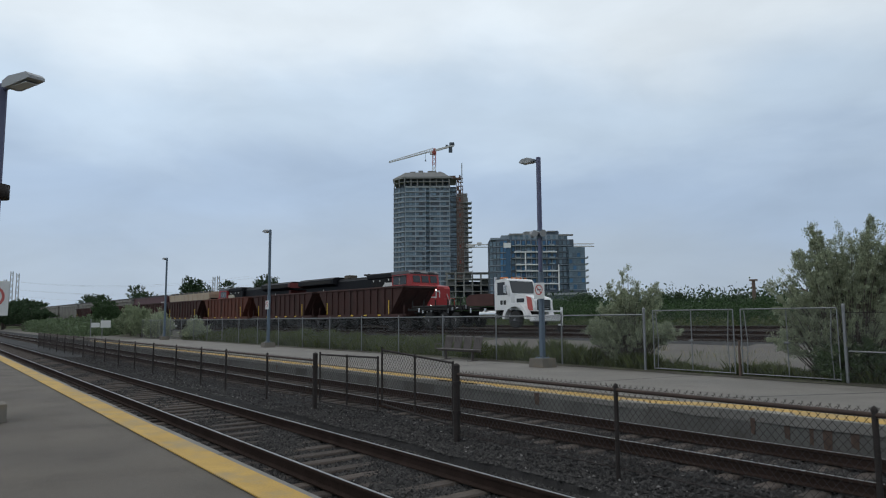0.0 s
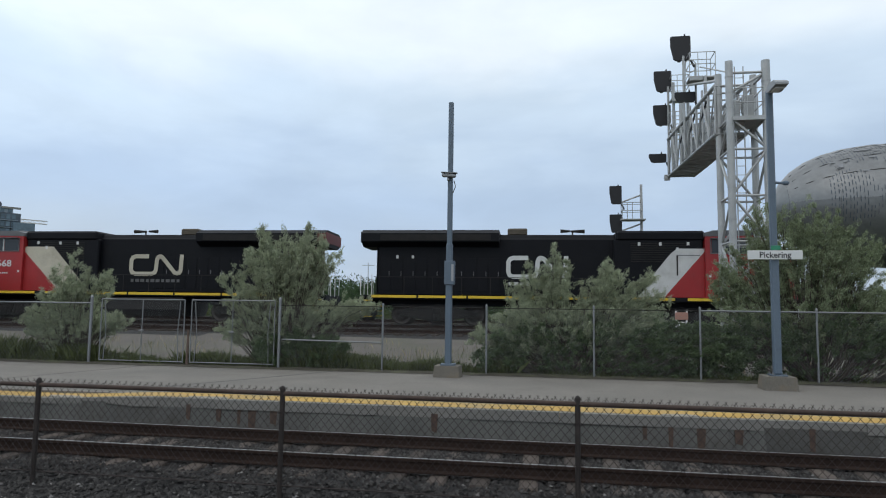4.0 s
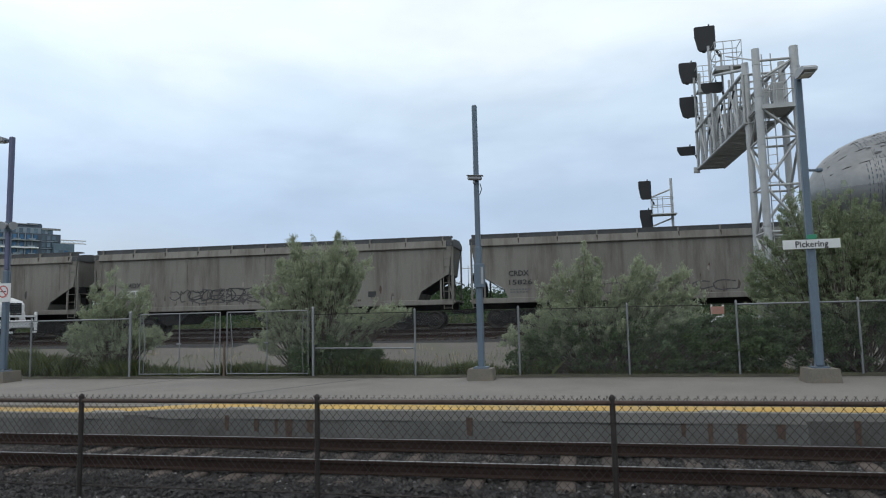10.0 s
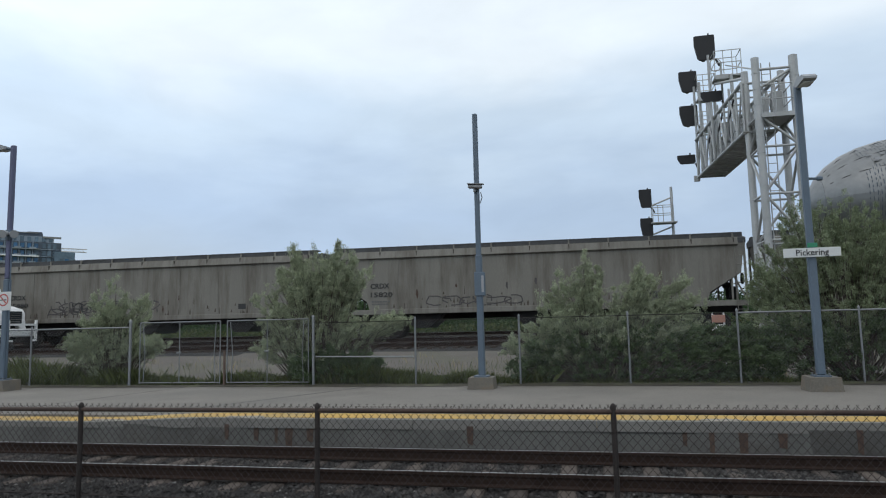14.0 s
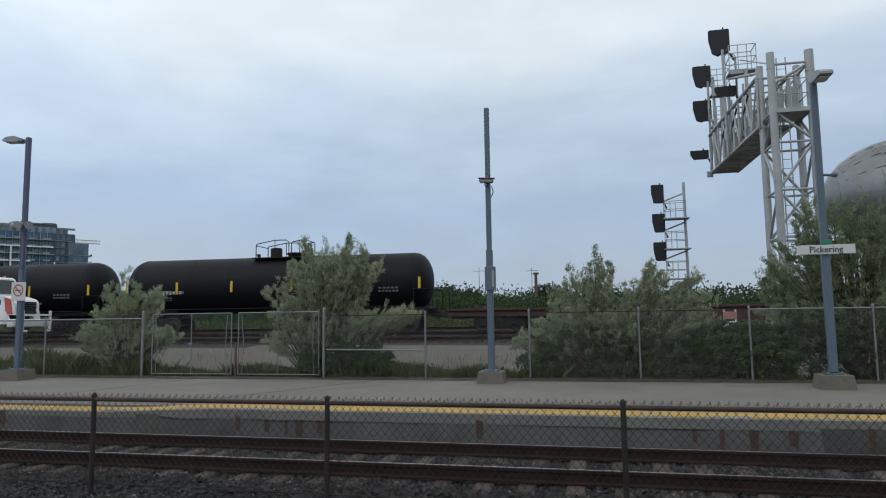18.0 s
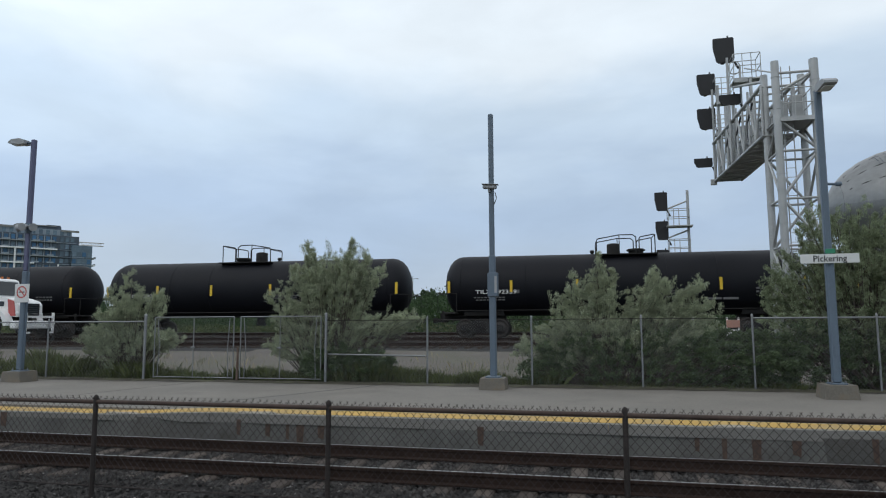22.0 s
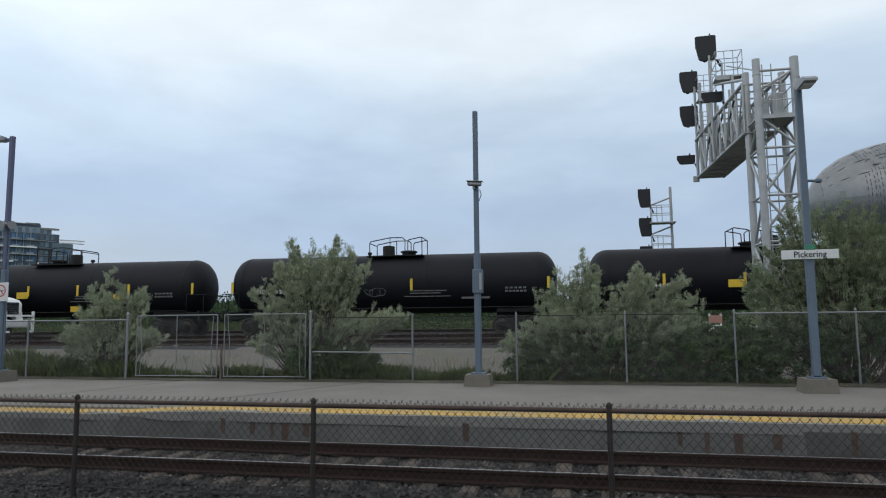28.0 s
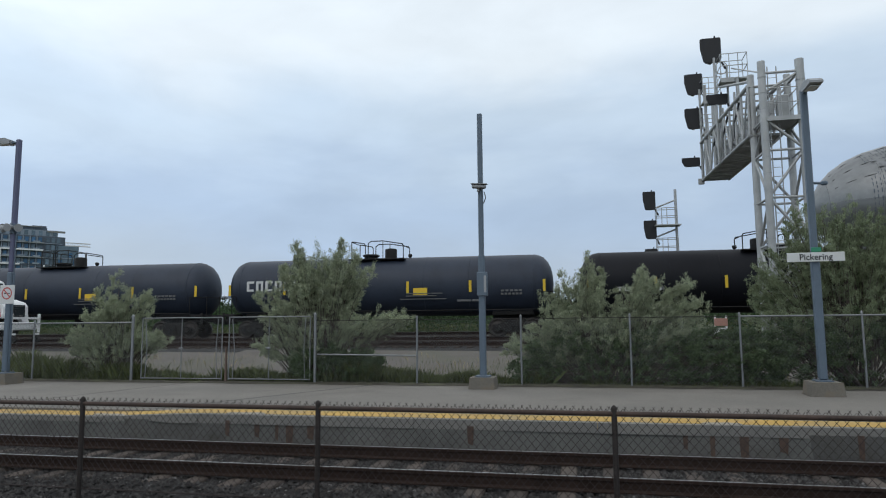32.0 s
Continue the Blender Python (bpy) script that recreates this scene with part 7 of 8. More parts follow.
def lamp_post(label, x, y, z, h, head, colour, upper=None, sign=False, gear=False):
    """head: (dx, dy) reach of the lamp head from the pole."""
    p = thing("lamp_post", label, "lamp post", "station lamp posts")
    part("plinth", Shape().prism([(x - 0.34, z), (x + 0.34, z), (x + 0.3, z + 0.3), (x - 0.3, z + 0.3)], y - 0.32, y + 0.32), "plinth", p, "stained concrete plinth")
    part("base_plate", Shape().box((x, y, z + 0.315), (0.34, 0.34, 0.03), 0.005), colour, p)
    for dx in (-0.13, 0.13):
        for dy in (-0.13, 0.13):
            part("anchor_bolt", Shape().cyl((x + dx, y + dy, z + 0.33), (x + dx, y + dy, z + 0.38), 0.018, n=6), "galv", p)
    part("pole", Shape().box((x, y, z + 0.33 + (h - 0.33) * 0.21), (0.17, 0.17, (h - 0.33) * 0.42), 0.03), colour, p)
    part("upper_pole", Shape().box((x, y, z + 0.33 + (h - 0.33) * 0.71), (0.14, 0.14, (h - 0.33) * 0.58), 0.025), upper or colour, p)
    part("access_cover", Shape().box((x + 0.02, y - 0.088, z + 1.0), (0.09, 0.012, 0.22), 0.004), colour, p)
    dx, dy = head
    ln = math.hypot(dx, dy)
    u = Vector((dx / ln, dy / ln, 0))
    arm = Vector((x, y, z + h - 0.1))
    part("arm", Shape().cyl(arm, arm + u * 0.3 + Vector((0, 0, 0.02)), 0.04, n=8), colour, p)
    m = Matrix.Rotation(math.atan2(dy, dx), 4, "Z")
    hd = Shape()
    prof = [(0.22, -0.06), (0.22, 0.05), (0.4, 0.11), (ln - 0.1, 0.09), (ln, 0.02), (ln, -0.03), (0.35, -0.08)]
    hd.prism(prof, -0.14, 0.14)
    hd.v = [tuple(m @ Vector(v) + arm + Vector((0, 0, 0.03))) for v in hd.v]
    part("lamp_head", hd, "lamphead", p, "flat grey lamp head")
    gl = Shape().box((ln * 0.62, 0, -0.07), (ln * 0.5, 0.2, 0.02), 0.005)
    gl.v = [tuple(m @ Vector(v) + arm + Vector((0, 0, 0.03))) for v in gl.v]
    part("lens", gl, "signwhite", p)
    if gear:
        for k, (ax, ay) in enumerate(((-0.32, -0.1), (0.30, -0.15), (0.05, -0.3))):
            hornc = (x + ax, y + ay, z + 4.5)
            part("loudspeaker", Shape().cyl((x + ax * 0.3, y + ay * 0.3, z + 4.55), hornc, 0.05, 0.12, 12), "lamphead", p, "grey horn loudspeaker")
        part("speaker_bracket", Shape().cyl((x, y, z + 4.35), (x, y, z + 4.65), 0.11, n=10), colour, p)
        part("conduit", Shape().cyl((x + 0.11, y - 0.02, z + 0.6), (x + 0.11, y - 0.02, z + 4.4), 0.018, n=6), colour, p)
    if sign:
        ring_sign(p, x + 0.02, y - 0.12, z + 2.56, 0.5, 0.54)
    return p


def build_furniture():
    # upper pole: the violet it shows when lit is put into its colour
    lamp_post("blue-grey lamp post with a no smoking sign on the far platform", -16.62, 16.55, FAR_Z, 7.2, (-0.78, -0.05), "pole", "purple", sign=True, gear=True)
    lamp_post("blue-grey lamp post further along the far platform", -39.7, 16.5, FAR_Z, 7.2, (-0.78, -0.05), "pole", sign=True)
    lamp_post("blue-grey lamp post near the platform end", -62.5, 16.5, FAR_Z, 7.2, (-0.78, -0.05), "pole")
    lp = lamp_post("blue-grey lamp post with the station name sign", 4.78, 16.2, FAR_Z, 6.8, (0.06, -0.74), "pole")
    nb = part("name_board", Shape().box((4.76, 16.06, 3.24), (1.15, 0.03, 0.2), 0.006), "signwhite", lp, "white station name board")
    t = letters(nb, "Pickering", 4.76, 16.042, 3.235, 0.19, "ink", 0.66, 0.003)
    part("green_tab", Shape().box((4.78, 16.06, 3.4), (0.2, 0.03, 0.1), 0.005), "signgreen", lp, "small green tab")
    part("side_arm_light", Shape().cyl((4.85, 16.2, 4.9), (5.02, 16.15, 4.88), 0.03, n=8).box((5.06, 16.15, 4.88), (0.14, 0.1, 0.1), 0.03), "pole", lp)
    near = lamp_post("violet-blue lamp post on the near platform", -14.4, 0.825, NEAR_Z, 5.93, (0.95, 0.42), "purple")
    sg = part("sign_panel", Shape().box((-14.27, 0.84, 2.3), (0.02, 0.5, 0.6), 0.006), "signwhite", near, "white sign panel")
    ring = Shape()
    for i in range(20):
        a0, a1 = 2 * math.pi * i / 20, 2 * math.pi * (i + 1) / 20
        ring.add([(-14.256, 0.84 + r * math.cos(q), 2.33 + r * math.sin(q)) for q, r in ((a0, 0.19), (a1, 0.19), (a1, 0.15), (a0, 0.15))], [(0, 1, 2, 3)])
    part("barred_ring", ring.box((-14.256, 0.84, 2.33), (0.004, 0.34, 0.04), m=Matrix.Rotation(radians(45), 4, "X")), "red_sign", sg, "red ring with bar")
    part("band_ring", Shape().lathe([(4.05, 0.1), (4.05, 0.2), (4.3, 0.2), (4.3, 0.1)], 14, "z", (-14.4, 0.825, 0)), "fencedark", near)
    # camera mast
    x, y = -2.73, 16.87
    c = thing("camera_mast", "slim blue-grey mast with a small camera", "mast")
    part("plinth", Shape().prism([(x - 0.33, FAR_Z), (x + 0.33, FAR_Z), (x + 0.3, FAR_Z + 0.28), (x - 0.3, FAR_Z + 0.28)], y - 0.3, y + 0.3), "plinth", c, "stained concrete plinth")
    part("base_plate", Shape().box((x, y, FAR_Z + 0.3), (0.36, 0.36, 0.04), 0.005), "pole", c)
    part("mast", Shape().box((x, y, 1.95), (0.16, 0.16, 3.3), 0.03).box((x, y, 5.42), (0.125, 0.125, 3.7), 0.02), "pole", c)
    part("camera", Shape().box((x - 0.02, y - 0.13, 5.33), (0.36, 0.12, 0.1), 0.025, m=Matrix.Rotation(radians(4), 4, "Y")), "galv", c, "small pale grey camera")
    part("sun_shield", Shape().box((x - 0.01, y - 0.13, 5.395), (0.42, 0.15, 0.02), 0.005, m=Matrix.Rotation(radians(4), 4, "Y")), "galv", c)
    part("camera_arm", Shape().box((x - 0.04, y - 0.08, 5.24), (0.06, 0.12, 0.08), 0.01), "galv", c)
    part("cable_loop", Shape().tube([(x + 0.1, y - 0.05, 5.2), (x + 0.14, y - 0.06, 5.05), (x + 0.08, y - 0.06, 4.9)], 0.012, 5), "ink", c)
    part("junction_box", Shape().box((x + 0.02, y - 0.05, 2.85), (0.26, 0.16, 0.6), 0.015), "pole", c, "blue-grey box on the mast")
    part("box_label", Shape().box((x + 0.1, y - 0.135, 2.85), (0.06, 0.01, 0.42)), "lamphead", c)
    # bench on the far platform
    b = thing("platform_bench", "grey metal four-seat bench on the far platform", "bench")
    bx, by = -21.6, 16.9
    for k in range(4):
        sx = bx - 0.93 + 0.62 * k
        s = part("seat_back", Shape().box((sx, by + 0.22, FAR_Z + 0.68), (0.5, 0.05, 0.56), 0.03, m=Matrix.Rotation(radians(-14), 4, "X")), "bench", b)
        part("seat", Shape().box((sx, by - 0.05, FAR_Z + 0.43), (0.56, 0.46, 0.04), 0.015), "bench", b)
        fr = Shape()
        for q in range(5):
            fr.box((sx - 0.2 + 0.1 * q, by + 0.19, FAR_Z + 0.68), (0.02, 0.02, 0.44), m=Matrix.Rotation(radians(-12), 4, "X"))
        part("back_slat", fr, "bench", s)
    part("beam", Shape().box((bx, by, FAR_Z + 0.38), (2.7, 0.08, 0.08), 0.01), "bench", b)
    for sx in (-1, 1):
        part("leg", Shape().box((bx + sx * 0.85, by, FAR_Z + 0.19), (0.08, 0.1, 0.38), 0.01).box((bx + sx * 0.85, by, FAR_Z + 0.015), (0.1, 0.5, 0.03), 0.005), "bench", b)
    part("armrest", Shape().tube([(bx - 1.3, by - 0.2, FAR_Z + 0.45), (bx - 1.3, by - 0.2, FAR_Z + 0.62), (bx - 1.3, by + 0.15, FAR_Z + 0.62)], 0.02, 6), "bench", b)
    # name boards at the far end of the platform
    s = thing("platform_end_sign", "white double notice board on posts at the platform end", "sign")
    part("notice", Shape().box((-65.2, 12.3, 1.66), (0.05, 0.8, 0.62), 0.01), "signwhite", s)
    part("notice", Shape().box((-65.2, 11.5, 1.58), (0.05, 0.66, 0.4), 0.01), "signwhite", s)
    for y in (11.1, 12.0):
        part("post", Shape().cyl((-65.25, y + 0.05, FAR_Z - 0.1), (-65.25, y + 0.05, 2.1), 0.04, n=8), "galv", s)


# ---------------------------------------------------------------- signals


def signal_head(parent, x, y, z, h=0.95, w=0.75, lamps=3):
    board = [(x - w * 0.47, z + h * 0.47), (x - w * 0.40, z + h / 2), (x + w * 0.42, z + h / 2), (x + w * 0.46, z + h * 0.46), (x + w * 0.46, z - h * 0.36), (x + w * 0.40, z - h / 2), (x - w * 0.24, z - h / 2), (x - w * 0.34, z - h * 0.42), (x - w * 0.47, z + h * 0.1)]
    hd = part("signal_head", Shape().prism(board, y - 0.06, y + 0.06), "signalblack", parent, "black signal target board")
    part("lifting_eye", Shape().cyl((x + w * 0.2, y, z + h / 2), (x + w * 0.2, y, z + h / 2 + 0.1), 0.035, n=6), "signalblack", hd)
    hoods = Shape()
    for k in range(lamps):
        zz = z + h / 2 - (k + 0.5) * h / lamps
        hoods.cyl((x, y + 0.05, zz), (x, y + 0.42, zz), 0.13, n=10)
    part("hood", hoods, "signalblack", hd)
    part("hinge_arm", Shape().cyl((x + w / 2 - 0.05, y - 0.05, z - h / 2), (x + w / 2 + 0.1, y - 0.08, z - h / 2 - 0.35), 0.05, n=6), "signalblack", hd)


def build_signals():
    g = thing("signal_gantry", "silver lattice signal bridge reaching over the freight tracks", "signal gantry")
    zb, y0, y1 = 0.6, 26.2, 27.7
    feet = [(6.36, y0, 11.42, 0.14), (7.66, y0, 11.4, 0.155), (6.31, y1, 11.44, 0.135), (7.62, y1, 11.36, 0.13)]
    for i, (x, y, zt, r) in enumerate(feet):
        col = part("column", Shape().cyl((x, y, zb), (x, y, zt), r, n=16), "silver", g)
        zs = [1.2 + 0.6 * k for k in range(17)] if i == 0 else (2.6, 6.3, 10.6)
        for z in zs:
            part("flange", Shape().cyl((x, y, z), (x, y, z + 0.035), r + 0.014, n=16), "silver", col)
    part("footing", Shape().box((7.0, (y0 + y1) / 2, 0.55), (2.3, 2.6, 0.7), 0.05), "plinth", g)
    levels = (1.3, 2.9, 4.6, 6.3, 8.05, 9.25)
    (ax, ay), (bx, by), (cx, cy), (dx, dy) = [f[:2] for f in feet]
    for k, (z0, z1) in enumerate(zip(levels, levels[1:])):
        for (xa, ya), (xb, yb), flip in (((ax, ay), (bx, by), k % 2), ((cx, cy), (dx, dy), 1 - k % 2), ((ax, ay), (cx, cy), k % 2), ((bx, by), (dx, dy), 1 - k % 2)):
            p, q = ((xa, ya, z0), (xb, yb, z1)) if flip else ((xb, yb, z0), (xa, ya, z1))
            part("column_brace", Shape().cyl(p, q, 0.052, n=8), "silver", g)
            part("cross_tie", Shape().cyl((xa, ya, z1), (xb, yb, z1), 0.045, n=8), "silver", g)
    for (xa, ya), (xb, yb) in (((ax, ay), (bx, by)), ((cx, cy), (dx, dy)), ((bx, by), (dx, dy))):
        part("cross_tie", Shape().cyl((xa, ya, 10.97), (xb, yb, 10.97), 0.05, n=8), "silver", g)
    part("column_brace", Shape().cyl((ax, ay, 10.2), (bx, by, 10.95), 0.05, n=8), "silver", g)
    part("column_brace", Shape().cyl((cx, cy, 9.6), (dx, dy, 10.9), 0.045, n=8), "silver", g)
    # climbing ladder between the front columns
    for x in (6.62, 6.93):
        part("ladder_stile", Shape().cyl((x, y0 + 0.25, 0.9), (x, y0 + 0.25, 11.3), 0.022, n=6), "silver", g)
    for k in range(30):
        part("ladder_rung", Shape().cyl((6.62, y0 + 0.25, 1.0 + 0.34 * k), (6.93, y0 + 0.25, 1.0 + 0.34 * k), 0.013, n=5), "silver", g)
    # landing with its rails and cabinets
    part("landing_floor", Shape().box((7.05, 26.95, 9.22), (1.3, 1.7, 0.05), 0.01), "silver", g, "grated landing between the columns")
    for x in (6.45, 7.6):
        part("landing_edge", Shape().box((x, 26.95, 9.2), (0.05, 1.75, 0.16)), "silver", g)
    part("landing_edge", Shape().box((7.05, 26.08, 9.2), (1.25, 0.05, 0.16)), "silver", g)
    part("relay_box", Shape().box((7.3, 27.3, 9.85), (0.4, 0.4, 1.1), 0.03), "silver", g, "pale equipment cabinet on the landing")
    part("relay_box", Shape().box((6.85, 27.5, 9.8), (0.35, 0.35, 0.95), 0.03), "silver", g)
    tr = Shape()
    for z in (9.8, 10.35):
        tr.tube([(6.5, 26.1, z), (7.55, 26.1, z), (7.55, 27.75, z)], 0.02, 5)
    for x, y in ((6.95, 26.1), (7.55, 26.1), (7.55, 26.9), (7.55, 27.75)):
        tr.cyl((x, y, 9.22), (x, y, 10.35), 0.02, n=5)
    part("landing_rail", tr, "silver", g)
    # cantilever arm out over the tracks
    ye, lo, hi = 36.0, 9.0, 10.95

    def arm(t, side, z):
        xl = 6.16 + (5.67 - 6.16) * t
        xr = 7.3 + (6.92 - 7.3) * t
        return (xl + (xr - xl) * side, 27.6 + (ye - 27.6) * t, z)
    for side in (0, 1):
        for z, r in ((lo, 0.075), (hi, 0.085)):
            part("chord", Shape().cyl(arm(0, side, z), arm(1, side, z), r, n=10), "silver", g)
    bays = 9
    for k in range(bays + 1):
        t = k / bays
        for side in (0, 1):
            part("arm_upright", Shape().cyl(arm(t, side, lo), arm(t, side, hi), 0.05, n=8), "silver", g)
        part("arm_tie", Shape().cyl(arm(t, 0, hi), arm(t, 1, hi), 0.04, n=6), "silver", g)
        part("floor_beam", Shape().cyl(arm(t, 0, lo), arm(t, 1, lo), 0.05, n=6), "silver", g)
        if k < bays:
            u = (k + 1) / bays
            for side in (0, 1):
                a, b = (arm(t, side, lo), arm(u, side, hi)) if (k + side) % 2 else (arm(t, side, hi), arm(u, side, lo))
                part("arm_brace", Shape().cyl(a, b, 0.036, n=6), "silver", g)
            a, b = (arm(t, 0, lo - 0.03), arm(u, 1, lo - 0.03)) if k % 2 else (arm(t, 1, lo - 0.03), arm(u, 0, lo - 0.03))
            part("floor_brace", Shape().cyl(a, b, 0.035, n=6), "silver", g)
    m = Shape()
    for k in range(78):
        p, q = arm((k + 0.5) / 78, 0.04, lo + 0.04), arm((k + 0.5) / 78, 0.94, lo + 0.04)
        m.box(((p[0] + q[0]) / 2, p[1], p[2]), (q[0] - p[0], 0.075, 0.03))
    tagged(part("walkway_grating", m, "silver", g, "grated walkway floor"), kind="stuff")
    for z in (lo + 0.55, lo + 1.05):
        part("walkway_rail", Shape().cyl(arm(0, 0.12, z), arm(1, 0.12, z), 0.02, n=5), "silver", g)
    part("top_strut", Shape().cyl((6.36, 26.2, 11.0), (6.5, 31.9, 13.3), 0.035, n=6), "silver", g)
    part("top_strut", Shape().cyl((6.31, 27.7, 11.2), (6.0, 32.0, 12.5), 0.06, n=8), "silver", g)
    # pipes that carry cables up to the heads, and boxes on the walkway
    for k, (t, side, zt) in enumerate(((0.30, 0.15, 11.6), (0.42, 0.5, 12.6), (0.53, 0.35, 13.5), (0.62, 0.2, 12.2), (0.72, 0.45, 12.0), (0.80, 0.25, 12.9), (0.9, 0.35, 13.0), (0.97, 0.2, 13.9))):
        p = arm(t, side, lo)
        part("conduit", Shape().cyl(p, (p[0], p[1], zt), 0.075 if k % 2 else 0.05, n=8), "silver", g)
    for k, (t, side, z, w, h) in enumerate(((0.22, 0.6, 9.5, 0.5, 0.8), (0.48, 0.5, 10.1, 0.75, 0.9), (0.6, 0.7, 9.5, 0.45, 0.8), (0.78, 0.6, 10.0, 0.6, 0.7), (0.9, 0.6, 9.5, 0.4, 0.7))):
        p = arm(t, side, z)
        part("junction_box", Shape().box(p, (w, 0.35, h), 0.03), "lamphead" if k % 2 else "silver", g)
    for k in range(3):
        t = 0.2 + 0.22 * k
        pts = [arm(t, 0.1, hi - 0.1), arm(t + 0.02, -0.03, hi - 0.8), arm(t + 0.06, 0.03, lo + 0.55), arm(t + 0.12, 0.2, lo + 0.3)]
        part("arm_cable", Shape().tube(pts, 0.04, 6), "signalblack", g, "slack black cable")
    # service cages beside the heads
    for x, y, z, w, d, h in ((5.9, 31.2, 12.6, 1.12, 0.95, 1.15), (5.78, 35.3, 12.95, 0.85, 0.85, 1.2), (5.7, 35.2, 11.3, 0.7, 0.8, 0.9)):
        part("cage_floor", Shape().box((x + w / 2, y + d / 2, z), (w, d, 0.06)).box((x + w * 0.25, y, z - 0.06), (w * 0.5, 0.05, 0.2)), "silver", g)
        cg = Shape()
        for zz in (z + h * 0.52, z + h):
            cg.tube([(x, y, zz), (x + w, y, zz), (x + w, y + d, zz), (x, y + d, zz), (x, y, zz)], 0.02, 5)
        for a, b in ((0, 0), (0.33, 0), (0.66, 0), (1, 0), (1, 1), (0.5, 1), (0, 1)):
            cg.cyl((x + a * w, y + b * d, z), (x + a * w, y + b * d, z + h), 0.018, n=5)
        part("service_cage", cg, "silver", g)
    part("hoop", Shape().tube([(5.95 + 0.25 * math.cos(a), 31.3, 13.15 + 0.3 * math.sin(a)) for a in [i * math.pi / 6 for i in range(13)]], 0.02, 5), "silver", g)
    for x, y, zt in ((5.78, 32.0, 13.9), (5.72, 36.05, 13.8)):
        part("head_mast", Shape().cyl((x, y, lo), (x, y, zt), 0.06, n=10), "silver", g)
    part("tip_plate", Shape().box((5.6, 36.05, 8.95), (0.3, 0.12, 0.3), 0.02), "silver", g)
    for x, y, z, h, w, n in ((5.68, 32.1, 14.30, 1.17, 0.97, 3), (5.46, 36.1, 14.1, 1.10, 0.95, 3), (5.82, 32.0, 11.92, 0.48, 0.98, 1), (5.40, 36.1, 12.28, 1.08, 0.95, 3), (5.16, 36.15, 10.0, 0.46, 0.95, 1)):
        signal_head(g, x, y, z, h, w, n)
    # shorter signal mast beyond the line
    s = thing("signal_mast", "slim silver signal mast with black heads beyond the train", "signal mast")
    x, y = 5.12, 43.0
    part("mast", Shape().cyl((x, y, 1.0), (x, y, 9.9), 0.085, n=10), "silver", s)
    part("footing", Shape().box((x, y, 1.2), (0.9, 0.9, 0.5), 0.04), "plinth", s)
    for z in (7.65, 5.8, 4.0):
        cg = Shape()
        for zz in (z + 0.55, z + 1.05):
            for a, b in (((x, y - 0.6), (x - 1.2, y - 0.6)), ((x, y + 0.2), (x - 1.2, y + 0.2)), ((x - 1.2, y - 0.6), (x - 1.2, y + 0.2)), ((x, y - 0.6), (x, y + 0.2))):
                cg.cyl((*a, zz), (*b, zz), 0.022, n=5)
        for a in ((x - 1.2, y - 0.6), (x - 1.2, y + 0.2), (x - 0.6, y - 0.6), (x - 0.9, y - 0.6), (x, y - 0.6)):
            cg.cyl((*a, z), (*a, z + 1.05), 0.022, n=5)
        part("service_cage", cg, "silver", s)
        part("cage_floor", Shape().box((x - 0.55, y - 0.2, z), (1.5, 0.9, 0.06)), "silver", s)
    for z in (9.25, 7.45, 5.7):
        signal_head(s, x - 1.55, y - 0.05, z, 1.15, 0.8)
        part("head_bracket", Shape().cyl((x, y, z), (x - 1.2, y, z - 0.45), 0.05, n=6), "silver", s)
    # small trackside things
    k = thing("relay_cabinet", "grey trackside relay cabinet beside the gantry", "cabinet", at=pose(7.9, 28.9, ground_z(7.9, 28.9)))
    part("body", Shape().box((0, 0, 1.1), (1.0, 0.8, 2.2), 0.03), "lamphead", k)
    part("door", Shape().box((0, -0.41, 1.1), (0.9, 0.02, 2.0), 0.005), "lamphead", k)
    o = thing("work_barrier", "narrow orange and white striped barrier behind the bushes", "barrier", at=pose(3.94, 23.0, ground_z(3.94, 23.0)))
    for q in range(5):
        part("board", Shape().box((0, 0, 0.3 + 0.3 * q), (0.4, 0.05, 0.24), 0.01), "white" if q % 2 else "orangeboard", o)
    for sx in (-0.17, 0.17):
        part("leg", Shape().box((sx, 0.045, 0.85), (0.05, 0.04, 1.7)), "white", o)
    for x, y, zt, th in ((-25.8, 60, 5.0, 0.14), (-5.6, 60, 5.6, 0.16), (-33.5, 62, 5.3, 0.2), (-27, 58, 4.0, 0.12)):
        p = thing("timber_post", "dark timber post beyond the freight line", "post", "posts beyond the line")
        part("post", Shape().cyl((x, y, 0.9), (x, y, zt), th, th * 0.8, 8).box((x, y, zt + 0.05), (th * 3.2, th * 2, 0.16), 0.02), "wood", p)


# ---------------------------------------------------------------- city


def city_frame(u, v, z=0.0):
    """A pose in the skyline's own axes: u across the first view, v away from the lens."""
    a = radians(52.84)
    return Matrix.Translation((u * math.cos(a) - v * math.sin(a), u * math.sin(a) + v * math.cos(a), z)) @ Matrix.Rotation(a, 4, "Z")


